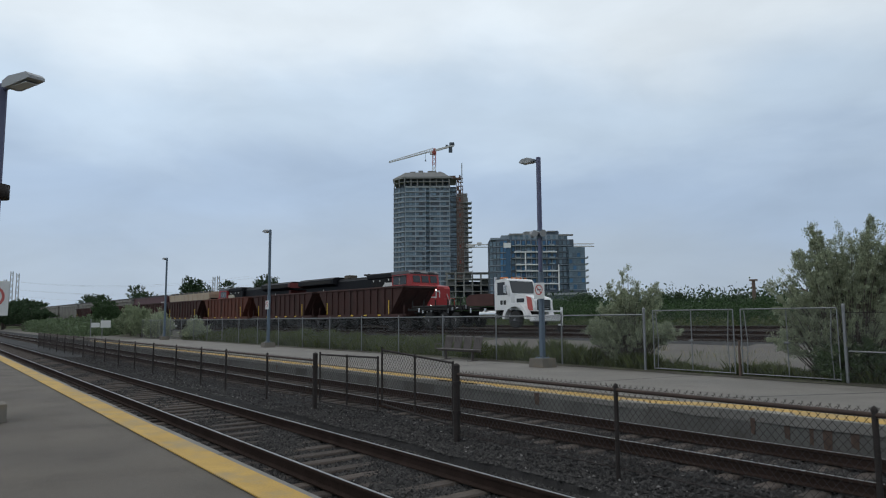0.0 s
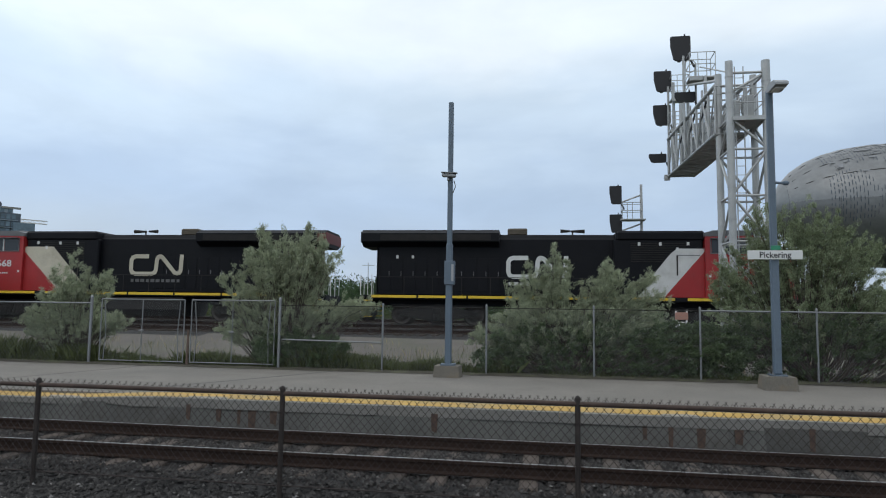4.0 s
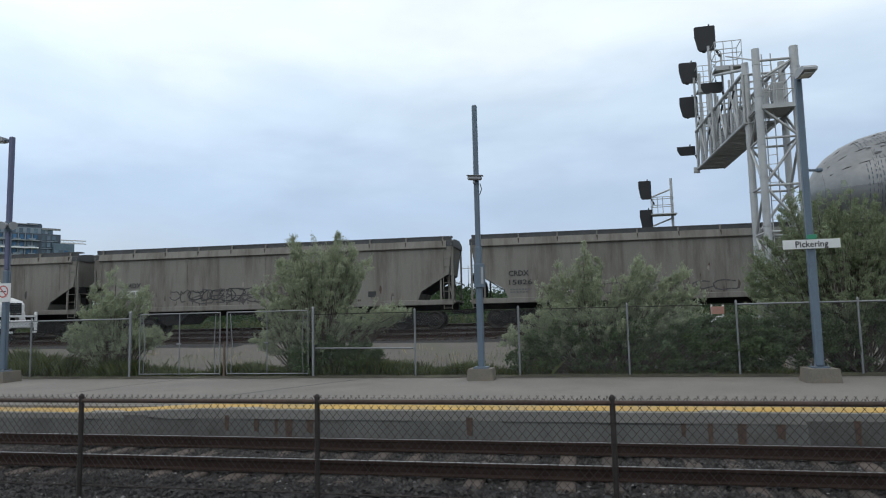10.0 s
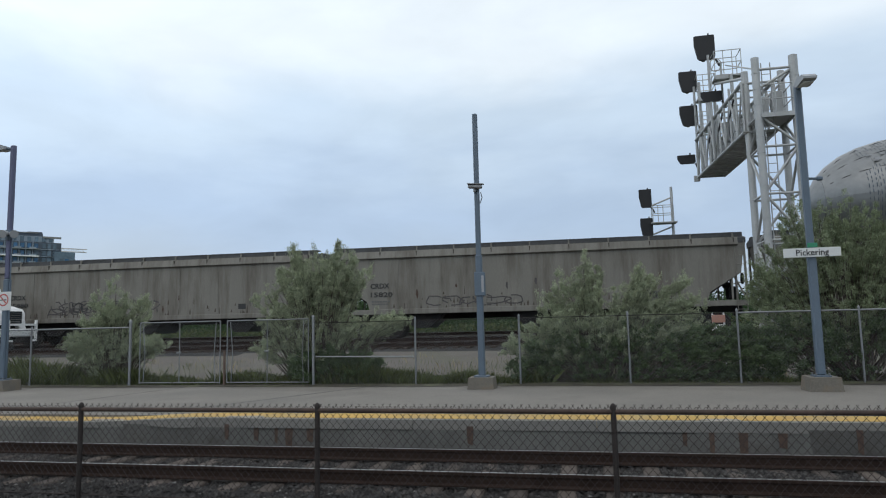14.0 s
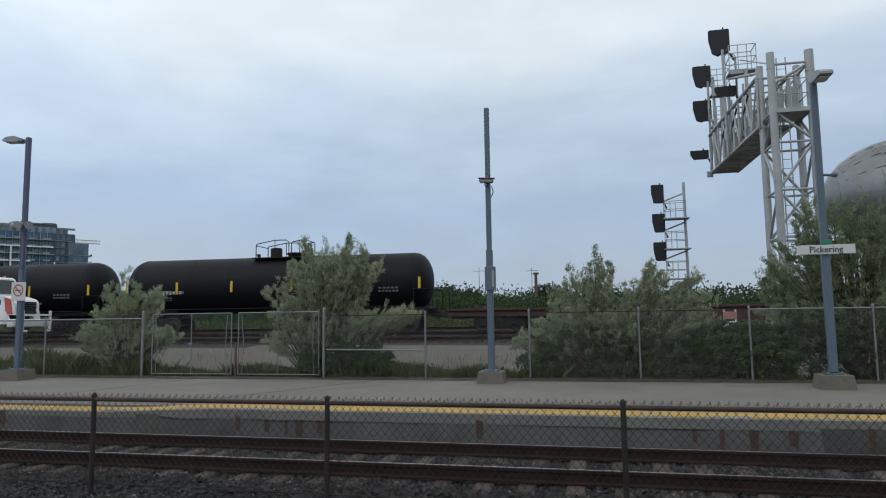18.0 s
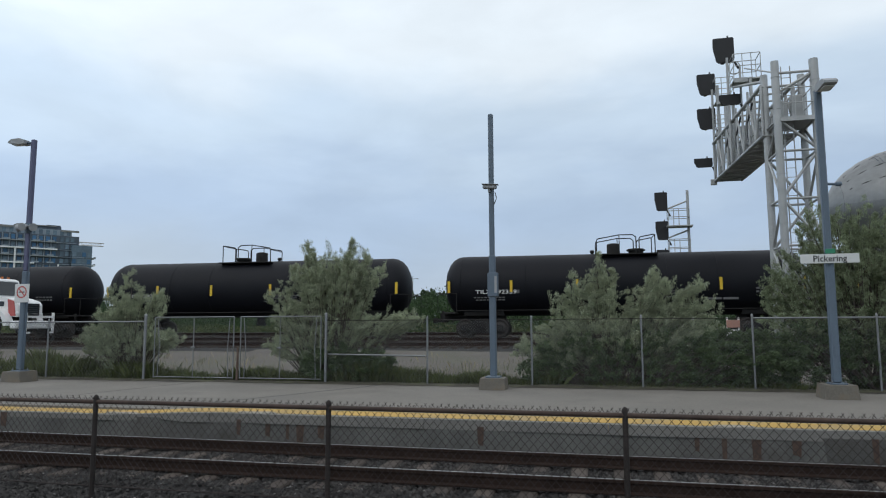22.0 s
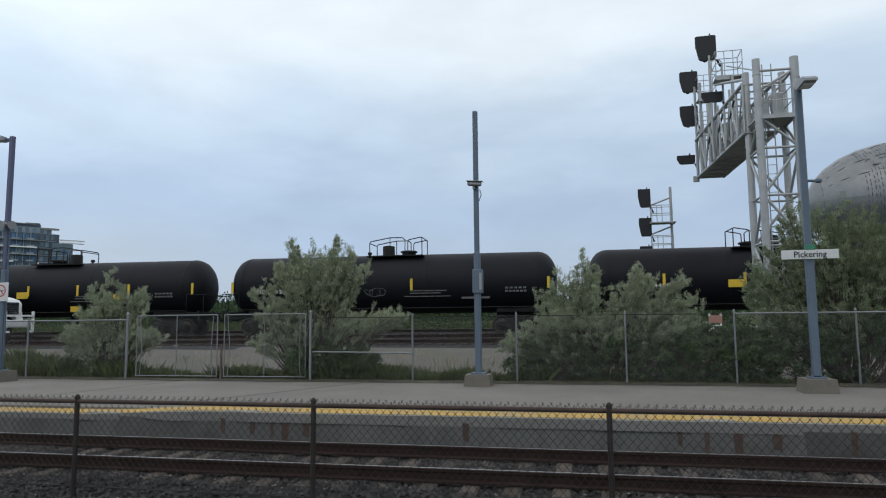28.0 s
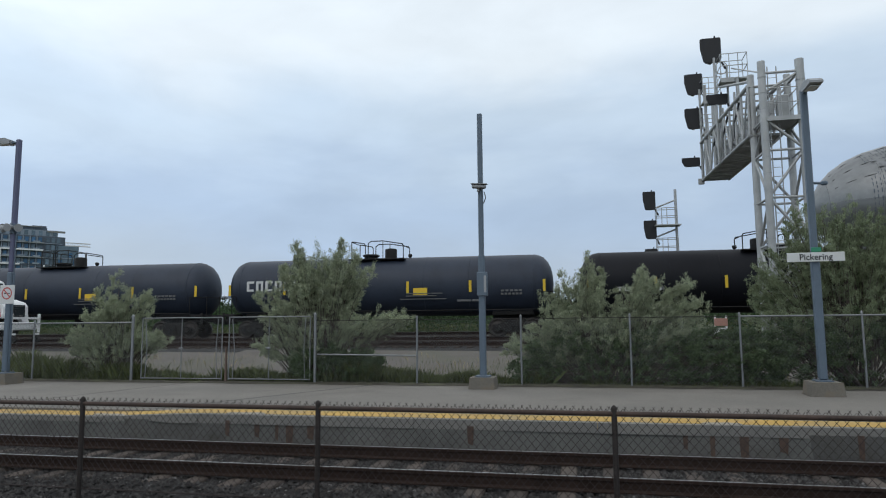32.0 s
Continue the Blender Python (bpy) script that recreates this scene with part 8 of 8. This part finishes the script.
def build_tower():
    t = thing("apartment_tower", "tall unfinished glass apartment tower", "building", at=city_frame(-8.6, 378, 0.0))
    fl, top = 2.83, 27
    H = top * fl
    plan = [(-19.7, 6.0), (-12.9, 0.3), (12.6, 0.3), (12.6, 1.6), (16.2, 1.6), (16.2, 22), (-19.7, 22)]
    # shade between the panes is put into the core's dark colour
    part("core", Shape().prism(plan, 0, H + 0.4, "z"), "void", t, "core wall behind the glazing, recess shade in its dark colour")
    pane = Shape().box((0, 0, 0), (1.7, 0.3, 1.5)).mesh("window", M["towerglass"])
    thin = Shape().box((0, 0, 0), (0.8, 0.3, 1.7)).mesh("window", M["void"])
    panel = Shape().box((0, 0, 0), (0.5, 0.36, 2.5)).mesh("wall_panel", M["towerpanel"])
    spandrel = Shape().box((0, 0, 0), (11.4, 0.34, 0.7)).mesh("spandrel", M["towerpanel"])
    facet_spandrel = Shape().box((0, 0, 0), (8.4, 0.3, 0.6)).mesh("spandrel", M["towerpanel"])
    rng = random.Random(5)

    def put(name, me, x, y, z, rz=0.0):
        p = new(name, me)
        p.parent = t
        p.matrix_basis = pose(x, y, z, 0, 0, rz)
    turn = math.degrees(math.atan2(-5.7, 6.8))
    for k in range(2, top):
        z = k * fl
        edge = Shape().prism([(-20.0, 5.9), (-13.0, -0.1), (12.7, -0.1), (12.7, 0.6), (-12.7, 0.6), (-19.4, 6.4)], z - 0.15, z + 0.15, "z")
        part("floor_slab", edge, "palesteel", t)
        put("spandrel", spandrel, -6.9, 0.05, z + 0.5)
        put("spandrel", spandrel, 6.9, 0.05, z + 0.5)
        put("spandrel", facet_spandrel, -16.3, 3.05, z + 0.45, turn)
        for i in range(6):
            put("window", thin if i > 1 and rng.random() < 0.42 else pane, -11.6 + i * 1.9, 0.1, z + 1.68)
            put("window", thin if rng.random() < 0.42 else pane, 2.1 + i * 1.9, 0.1, z + 1.68)
        for x in (-12.7, -6.9, -1.3, 1.3, 7.0, 12.4):
            put("wall_panel", panel, x, 0.08, z + 1.4)
        for i in range(3):
            f = 0.2 + 0.3 * i
            put("window", pane, -19.7 + 6.8 * f, 6.0 - 5.7 * f - 0.05, z + 1.55, turn)
        part("balcony", Shape().box((0.0, -0.2, z + 0.05), (2.0, 1.0, 0.18)).box((0.0, -0.66, z + 0.55), (2.0, 0.06, 0.8)), "towerglass", t)
        put("window", pane, 13.7, 1.5, z + 1.5)
        put("window", pane, 15.4, 1.5, z + 1.5)
        part("bay_slab", Shape().box((14.5, 1.4, z), (3.4, 0.5, 0.24)), "towerpanel", t)
        if k < top - 2:
            part("end_slab", Shape().box((22.4, 6.0, z), (5.4, 8.0, 0.26)).box((25.0, 6.0, z + 0.45), (0.1, 8.0, 0.7)), "palesteel", t, "bare projecting slab with a rail" if k == 2 else "")
            for x in (20.6, 22.8):
                part("slab_prop", Shape().box((x, 2.3, z + 1.4), (0.3, 0.3, 2.6)), "slab", t)
    part("rear_wing", Shape().box((19.6, 11, H / 2 - 2), (6.2, 14, H - 2)), "slab", t, "bare concrete rear wing")
    # open storeys at the top, under a cut-back concrete crown
    part("glass_band", Shape().box((0, -0.05, H + 0.2), (25.4, 0.4, 1.0)), "palesteel", t)
    # solid block, coloured dark as the shade inside an open storey
    part("top_floor", Shape().prism([(-16, 6.5), (-11, 2.5), (12.0, 2.5), (12.0, 19), (-16, 19)], H + 0.4, H + 5.6, "z"), "void", t, "open top floor, its shade painted dark")
    part("open_slab", Shape().prism([(-19.2, 5.4), (-13.0, -0.6), (12.8, -0.6), (12.8, 18), (-19.2, 18)], H + 2.9, H + 3.25, "z"), "slab", t)
    part("crown_slab", Shape().prism([(-20.2, 5.6), (-13.6, -1.0), (13.0, -1.0), (16.4, 2), (16.4, 20), (-20.2, 20)], H + 4.9, H + 5.9, "z"), "slab", t, "bare concrete crown")
    roof = Shape()
    lo = [(-20.0, 5.6), (-13.5, -0.9), (12.6, -0.9), (13.0, 18), (-20.0, 18)]
    hi = [(-14.5, 8.0), (-12.6, 1.8), (8.6, 1.8), (9.2, 15), (-14.5, 15)]
    roof.add([(x, y, H + 5.9) for x, y in lo] + [(x, y, H + 8.9) for x, y in hi], [(i, (i + 1) % 5, 5 + (i + 1) % 5, 5 + i) for i in range(5)] + [(5, 6, 7, 8, 9)])
    part("sloped_roof", roof, "slab", t)
    for x, w, h in ((-8.5, 3.0, 0.9), (-4.0, 2.6, 1.5), (2.5, 5.0, 1.3), (7.0, 2.0, 0.8)):
        part("roof_house", Shape().box((x, 6, H + 8.9 + h / 2), (w, 5, h)), "slab", t)
    for k in range(8):
        part("crown_column", Shape().box((-13 + k * 3.6, -0.5, H + 2.7), (0.6, 0.6, 4.6)), "slab", t)
    for x, y in ((-19.2, 5.2), (-16.2, 2.3)):
        part("crown_column", Shape().box((x, y, H + 2.7), (0.6, 0.6, 4.6)), "slab", t)
    # hoist against the end wall
    for dx in (0, 1.15, 2.3, 3.4):
        part("hoist_post", Shape().box((16.5 + dx, -1.2, H / 2 - 1), (0.42, 0.4, H + (8 if dx < 3 else 3))), "hoist", t)
    for k in range(36):
        z = 4 + k * 2.2
        part("hoist_bay", Shape().box((18.2, -1.2, z), (3.8, 0.25, 0.5)).cyl((19.8, -1.2, z), (18.2, -1.2, z + 2.2), 0.16, n=4), "hoist", t)
        if k % 3:
            part("hoist_panel", Shape().box((17.1 + 1.15 * (k % 2), -1.0, z + 1.1), (0.9, 0.1, 1.6)), "cranered" if k % 4 == 1 else "hoist", t)
    part("hoist_platform", Shape().box((15.2, 3.0, H + 5.2), (8.0, 6, 0.5)).box((14.0, 3.0, H + 6.0), (4.0, 5, 1.2)), "hoist", t)
    part("hoist_mast_top", Shape().box((19.5, -1.2, H + 8), (0.55, 0.5, 11)), "palesteel", t)
    # crane on the roof
    c = thing("tower_crane", "white and red tower crane on the tower roof", "crane", at=city_frame(-4.9, 388, 86.0))
    m, m2 = Shape(), Shape()
    for sx in (-0.9, 0.9):
        for sy in (-0.9, 0.9):
            m.box((sx, sy, 1.0), (0.32, 0.32, 8))
            m2.box((sx, sy, 8.6), (0.36, 0.36, 7.4))
    for k in range(6):
        (m if k < 3 else m2).cyl((-0.9, -0.9, -3 + k * 2.6), (0.9, -0.9, -0.4 + k * 2.6), 0.16, n=4)
        (m if k < 3 else m2).cyl((0.9, -0.9, -3 + k * 2.6), (-0.9, -0.9, -0.4 + k * 2.6), 0.16, n=4)
    part("mast", m, "crane", c)
    part("climbing_frame", m2, "cranered", c, "dark red climbing frame")
    part("slewing_unit", Shape().box((0, 0, 12.6), (2.6, 2.4, 1.6), 0.2).box((0.3, 0, 14.2), (1.6, 1.4, 2.2), 0.2), "cranered", c)
    part("cab", Shape().box((-1.8, -1.6, 12.2), (1.4, 1.6, 1.8), 0.2), "signwhite", c)
    j = Shape()
    a, b = Vector((-0.5, 0, 14.0)), Vector((-26.5, 0, 7.0))
    for off in ((0, -0.7, 0), (0, 0.7, 0), (0, 0, 1.6)):
        j.cyl(a + Vector(off), b + Vector(off) * 0.5, 0.2, n=5)
    for k in range(18):
        p, q = a.lerp(b, k / 18), a.lerp(b, (k + 1) / 18)
        s = 1 - 0.5 * k / 18
        j.cyl(p + Vector((0, -0.7, 0)) * s, q + Vector((0, 0, 1.6)) * s, 0.12, n=4)
        j.cyl(p + Vector((0, 0, 1.6)) * s, q + Vector((0, -0.7, 0)) * s, 0.12, n=4)
    part("jib", j, "crane", c)
    part("counter_jib", Shape().prism([(0.5, 13.6), (11.5, 16.6), (11.5, 17.6), (0.5, 14.6)], -0.8, 0.8), "crane", c)
    part("winch", Shape().box((10.4, 0, 17.8), (3.0, 1.6, 2.2), 0.3).box((7.5, 0, 16.7), (1.6, 1.4, 1.4), 0.2), "void", c)
    part("counterweight", Shape().box((9.6, 0, 14.4), (2.2, 1.6, 3.0), 0.2), "void", c)
    part("hook", Shape().cyl((-5, 0, 12.6), (-5, 0, 8.4), 0.1, n=4).box((-5, 0, 8.2), (0.8, 0.8, 0.8), 0.1), "signalblack", c)


def build_block():
    b = thing("apartment_block", "mid-rise blue glass apartment block under construction", "building", at=city_frame(41.5, 332, 0.0))
    fl, n = 3.13, 13
    H = n * fl
    # core and corner wing carry the shade behind the balconies as dark colour
    part("core", Shape().box((7.0, 10.5, H / 2), (32.0, 20.0, H)), "void", b, "core wall behind the balconies, recess shade in its dark colour")
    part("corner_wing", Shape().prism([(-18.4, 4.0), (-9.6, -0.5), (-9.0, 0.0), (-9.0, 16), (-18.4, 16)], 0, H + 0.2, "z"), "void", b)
    part("end_wing", Shape().box((24.0, 4.5, 18.3), (8.0, 13, 36.6)), "towerglass", b, "glazed end wing")
    pane = Shape().box((0, 0, 0), (1.45, 0.2, 1.9)).mesh("window", M["blueglass"])
    grey = Shape().box((0, 0, 0), (1.4, 0.2, 2.0)).mesh("window", M["towerglass"])
    post = Shape().box((0, 0, 0), (0.36, 0.6, 2.6)).mesh("wall_panel", M["towerpanel"])
    strip = Shape().box((0, 0, 0), (1.5, 0.2, 2.4)).mesh("window", M["blueglass"])
    rng = random.Random(7)

    def put(name, me, x, y, z, rz=0.0):
        p = new(name, me)
        p.parent = b
        p.matrix_basis = pose(x, y, z, 0, 0, rz)
    turn = math.degrees(math.atan2(-4.5, 8.8))
    for k in range(1, n):
        z = k * fl
        white = k in (3, 5, 6, 8, 9, 11)
        x0, x1 = (-7.4, 14.8) if not white else ((-5.6, 14.8), (-6.0, 6.0), (0.5, 15.0), (-6.6, 14.4))[k % 4]
        part("balcony_slab", Shape().box(((x0 + x1) / 2, -0.7, z), (x1 - x0, 1.6, 0.3 if not white else 0.56)), "white" if white else "palesteel", b)
        for i in range(4):
            part("balcony_rail", Shape().box((-4.6 + 5.5 * i, -1.42, z + 0.5), (2.6, 0.05, 0.6)), "towerpanel", b)
        for i in range(9):
            put("window", pane if rng.random() < 0.6 else grey, -7.0 + i * 2.55, 0.42, z + 1.5)
            put("wall_panel", post, -8.3 + i * 2.55, 0.1, z + 1.55)
        for i in range(3):
            put("window", grey, 16.4 + i * 2.0, 0.42, z + 1.5)
        part("recess_slab", Shape().box((18.6, 0.3, z), (6.6, 0.5, 0.26)), "towerpanel", b)
        for i in range(5):
            f = 0.1 + 0.19 * i
            put("window", strip if i in (3, 4) else grey, -18.4 + 8.8 * f, 4.0 - 4.5 * f - 0.06, z + 1.3, turn)
        part("wing_slab", Shape().prism([(-18.6, 3.95), (-9.6, -0.75), (-8.9, -0.25), (-8.9, 0.5), (-18.2, 5.0)], z - 0.14, z + 0.12, "z"), "towerpanel", b)
        if z < 34:
            for i in range(4):
                put("window", grey if (i + k) % 3 else pane, 20.9 + i * 1.95, -2.06, z + 1.4)
            part("end_slab", Shape().box((24.0, -2.1, z), (8.1, 0.4, 0.24)), "towerpanel", b)
            part("end_balcony", Shape().box((28.7, 2, z), (2.2, 6, 0.24)).box((29.7, 2, z + 0.45), (0.08, 6, 0.7)), "white" if k % 2 else "palesteel", b)
    for x, z0, z1 in ((-1.2, 25.0, 34.6), (-3.2, 19.0, 22.0), (4.0, 12.5, 16.0), (15.0, 9.0, 28.0)):
        part("white_frame", Shape().box((x, -1.55, (z0 + z1) / 2), (0.6, 0.3, z1 - z0)), "white", b)
    part("blue_strip", Shape().box((-9.6, -0.75, 22), (2.4, 0.4, 32)), "blueglass", b, "bright blue glazed strip")
    part("attic", Shape().box((5.4, 8, H + 1.3), (29.6, 13, 2.6)), "towerpanel", b, "set-back upper storey")
    for i in range(11):
        put("window", grey, -8.0 + i * 2.7, 1.45, H + 1.3)
    part("parapet", Shape().box((-13.6, 6, H + 0.7), (8.6, 8, 1.0)).box((-9.5, 6, H + 1.8), (6.0, 8, 1.2)), "towerpanel", b)
    part("parapet", Shape().box((-5.4, 1.6, H + 2.75), (6.6, 1.0, 0.9)).box((19.5, 1.6, H + 2.3), (7.0, 1.0, 0.8)), "slab", b, "bare pale parapet")
    part("penthouse", Shape().box((7.6, 9, H + 3.3), (17.6, 10, 1.8)).box((13.6, 8, H + 4.5), (5.4, 6, 0.9)), "void", b)
    part("penthouse_roof", Shape().box((7.0, 9, H + 4.3), (15.0, 11, 0.35)).box((1.0, 5, H + 3.4), (4.6, 3, 1.2)), "slab", b)
    part("logo_panel", Shape().box((-10.0, -1.0, 37.8), (3.6, 0.3, 2.4)), "white", b)
    for k in range(4):
        part("podium_terrace", Shape().prism([(4 + k * 1.4, 4.2 + k * 3.0), (12, 4.0 + k * 3.0), (28.6, 4.4 + k * 3.0), (28.8, 5.3 + k * 3.0), (12, 5.0 + k * 3.0), (5 + k * 1.4, 5.3 + k * 3.0)], -6 + 0.6 * k, 9), "palesteel", b, "curved pale terrace edge" if k == 0 else "")
    part("podium", Shape().box((15, 3, 7.6), (26, 14, 15.2)), "void", b)
    c = thing("construction_crane", "pale construction crane behind the apartment block", "crane", at=city_frame(40, 352, 0))
    j = Shape().box((0, 0, 20), (1.6, 1.6, 40))
    for z in (39.2, 40.6):
        j.cyl((-28, 0, z), (39, 0, z), 0.24, n=5)
    for k in range(33):
        j.cyl((-28 + 2 * k, 0, 39.2), (-27 + 2 * k, 0, 40.6), 0.11, n=4)
        j.cyl((-27 + 2 * k, 0, 40.6), (-26 + 2 * k, 0, 39.2), 0.11, n=4)
    part("jib", j, "crane", c)
    part("winch", Shape().box((-21, 0, 40.9), (2.4, 1.4, 1.6), 0.2).box((-25, 0, 39.9), (3.0, 1.6, 1.8), 0.2), "crane", c)
    f = thing("concrete_frame", "bare concrete building frame between the towers", "building", at=city_frame(12.8, 350, 0.0))
    # wall coloured dark to stand for the shade inside the frame
    part("back_wall", Shape().box((0, 9, 11.0), (24, 0.6, 21)), "void", f, "back wall painted dark as the interior's shade")
    for k in range(1, 9):
        part("floor_slab", Shape().box((0, 4.5, k * 3.2), (24, 11, 0.5)), "slab", f)
        for i in range(6):
            part("column", Shape().box((-11 + i * 4.4, -0.5, k * 3.2 - 1.5), (0.8, 0.8, 2.8)), "slab", f)
        for i in range(3):
            if (i + k) % 2:
                part("block_wall", Shape().box((-8.8 + i * 8.8, 2.0, k * 3.2 - 1.5), (3.4, 0.4, 2.6)), "slab", f)


def build_bridge():
    """The rounded metal-clad end of a footbridge over the line."""
    b = thing("footbridge", "rounded dark grey metal-clad footbridge with perforated panels", "footbridge", at=pose(18.6, 63.0, 11.4))
    prof = [(0.0, 0.3), (0.25, 1.2), (0.8, 2.2), (1.6, 3.1), (2.7, 3.9), (4.0, 4.5), (5.6, 4.95), (7.6, 5.25), (10, 5.4), (14, 5.45), (45, 5.45)]

    def radius(x):
        return float(np.interp(x, [p[0] for p in prof], [p[1] for p in prof]))
    part("inner_skin", Shape().lathe([(0.12, 0.2), (0.9, 2.0), (2.8, 3.7), (5.7, 4.8), (10, 5.25), (45, 5.3)], 32, "x"), "under", b)
    # skin in broad sheets with hairline joints
    cuts = [0.0, 0.8, 4.0, 7.6, 11.2, 14.8, 18.4, 22.0, 30.0, 45.0]
    for a, c in zip(cuts, cuts[1:]):
        xs = sorted({a, c, *[p[0] for p in prof if a < p[0] < c]})
        for q in range(6):
            t0, t1 = q * math.pi / 3, (q + 1) * math.pi / 3
            vs, fs = [], []
            m = 9
            for x in xs:
                x = min(max(x, a + 0.004), c - 0.004)
                for i in range(m):
                    th = t0 + 0.0008 + (t1 - t0 - 0.0016) * i / (m - 1)
                    vs.append((x, radius(x) * math.cos(th), radius(x) * math.sin(th)))
            for k in range(len(xs) - 1):
                for i in range(m - 1):
                    fs.append((k * m + i, k * m + i + 1, (k + 1) * m + i + 1, (k + 1) * m + i))
            part("cladding_sheet", Shape().add(vs, fs, True), "cladding", b)
    rng = random.Random(9)
    slots = Shape()
    for k in range(62):
        # slots cut in broken rings, thickest at shoulder height
        x = 3.4 + 0.24 * k + rng.uniform(-0.03, 0.03)
        sh = Shape()
        th = math.pi * rng.uniform(0.56, 0.68)
        while th < math.pi * 1.12:
            run = rng.uniform(0.05, 0.13)
            wave = noise.noise((x * 0.35, th * 2.2, 3))
            if wave > -0.12:
                r, t2 = radius(x) + 0.012, th + run / 2
                sh.box((x, r * math.cos(t2), r * math.sin(t2)), (0.03 + 0.06 * max(0, wave + 0.15), 0.02, r * run * 0.8), m=Matrix.Rotation(t2 - math.pi, 4, "X"))
            th += run + rng.uniform(0.02, 0.05)
        slots.add(sh.v, sh.f)
    tagged(part("slots", slots, "void", b, "rows of small dark slots"), kind="stuff")
    for k in range(26):
        x, t2 = rng.uniform(4.0, 12.5), math.pi * rng.uniform(0.6, 0.86)
        r = radius(x) + 0.006
        part("bright_sheet", Shape().box((x, r * math.cos(t2), r * math.sin(t2)), (rng.uniform(0.3, 1.1), 0.012, rng.uniform(0.15, 0.5)), m=Matrix.Rotation(t2 - math.pi, 4, "X")), "galv", b, "brighter cladding piece" if k == 0 else "")
    for t2 in (0.62, 0.74, 0.85):
        pts = [(x, (radius(x) + 0.01) * math.cos(t2 * math.pi), (radius(x) + 0.01) * math.sin(t2 * math.pi)) for x in (1.2, 2.2, 3.4, 5, 7, 10, 14, 20)]
        part("lap_seam", Shape().tube(pts, 0.03, 5), "under", b)
    part("deck", Shape().box((26, 0, -2.6), (38, 5.0, 0.5), 0.05), "slab", b)
    part("soffit", Shape().box((27, -2.6, -2.5), (37, 6.4, 1.3), 0.05), "under", b, "dark underside of the walkway")
    part("stair_house", Shape().box((27.5, -2.2, -6.9), (36, 6.4, 7.4), 0.05), "cladding", b)
    for k in range(5):
        part("window", Shape().box((18.5 + 3.6 * k, -5.43, -6.4), (2.4, 0.1, 2.6), 0.02), "glass", b)


def build_far_bits():
    for k, (x, y, h) in enumerate(((-832, 61, 46), (-825, 66, 54), (-821, 71, 52), (-720, 208, 46), (-700, 233, 47), (-698, 237, 48))):
        p = thing("power_pylon", "pale distant power line pylon", "pylon", "distant pylons", at=pose(x, y, 0))
        sh = Shape()
        for s in (-1, 1):
            sh.cyl((0, s * 1.5, 0), (0, s * 1.1, h), 0.45, 0.4, 5)
        for q in range(9):
            z = h * q / 9
            sh.cyl((0, -1.4, z), (0, 1.3, z + h / 9), 0.25, n=4)
            sh.cyl((0, 1.4, z), (0, -1.3, z + h / 9), 0.25, n=4)
        part("mast", sh, "pylon", p)
    w = thing("power_lines", "thin grey overhead power lines in the distance", "power line", kind="structure")
    for k, (z, dy) in enumerate(((44, 0), (43, 6), (36, 0), (35, 6), (29, 2))):
        pts = [(-826 + i * 24, 68 + dy + i * 15.8, z - 26 * (i / 10) * (1 - i / 10) - i * 0.3) for i in range(11)]
        part("cable", Shape().tube(pts, 0.06, 4), "pylon", w)
    for k, (x, y) in enumerate(((-21.0, 118), (-12.0, 121), (-34, 119), (-52, 125))):
        p = thing("power_pylon", "small pale pylon above the far trees", "pylon", "distant pylons", at=pose(x, y, 1.0))
        part("mast", Shape().cyl((0, 0, 0), (0, 0, 9.5), 0.1, 0.06, 5).box((0, 0, 9.0), (2.2, 0.1, 0.1)), "pylon", p)
    v = thing("parked_car", "small white car parked beyond the fence", "car", at=pose(-92.5, 24.6, ground_z(-92.5, 24.6)))
    part("body", Shape().prism([(-2.1, 0.35), (-2.1, 0.85), (-1.5, 0.95), (-1.0, 1.42), (0.6, 1.42), (1.1, 0.95), (2.0, 0.8), (2.1, 0.35)], -0.85, 0.85), "white", v)
    part("side_window", Shape().prism([(-1.2, 0.98), (-0.85, 1.34), (0.5, 1.34), (0.9, 0.98)], -0.87, 0.87), "glass", v)
    for x in (-1.35, 1.35):
        for sy in (-0.82, 0.82):
            part("wheel", Shape().lathe([(-0.1, 0.001), (-0.1, 0.3), (0.1, 0.3), (0.1, 0.001)], 14, "y", (x, sy, 0.3)), "tyre", v)


# ---------------------------------------------------------------- the place
build_ground()
build_bed()
build_near_platform()
build_far_platform()
train = build_train()
build_siding()
build_truck()
build_signals()
build_furniture()
build_plants()
build_tower()
build_block()
build_bridge()
build_far_bits()
build_middle_fence()
build_back_fence()
build_track("track_near", 4.78, 0.0, 0.0, -260, 60, (-42, 3), "near station track with dark rusty rails and timber sleepers")
build_track("track_far", 9.45, 0.0, 0.0, -260, 60, (-40, 12), "far station track with dark rusty rails and timber sleepers")
build_track("track_siding", SIDING_Y, SIDING_Z, LEAN, -260, 60, None, "freight siding with rusty rails")
build_track("track_main", MAIN_Y, RAIL_Z, LEAN, -500, 430, None, "freight main track under the moving train")
build_track("track_back", BACK_Y, BACK_Z, LEAN, -260, 60, None, "empty back track beyond the train")

SPEED = 13.96


def motions():
    """The freight train rolls past at one steady pace."""
    for car, s in train:
        walk(car, [(t, on_line(s + SPEED * t, MAIN_Y, RAIL_Z)) for t in (0, 8, 16, 24, 32)])


motions()
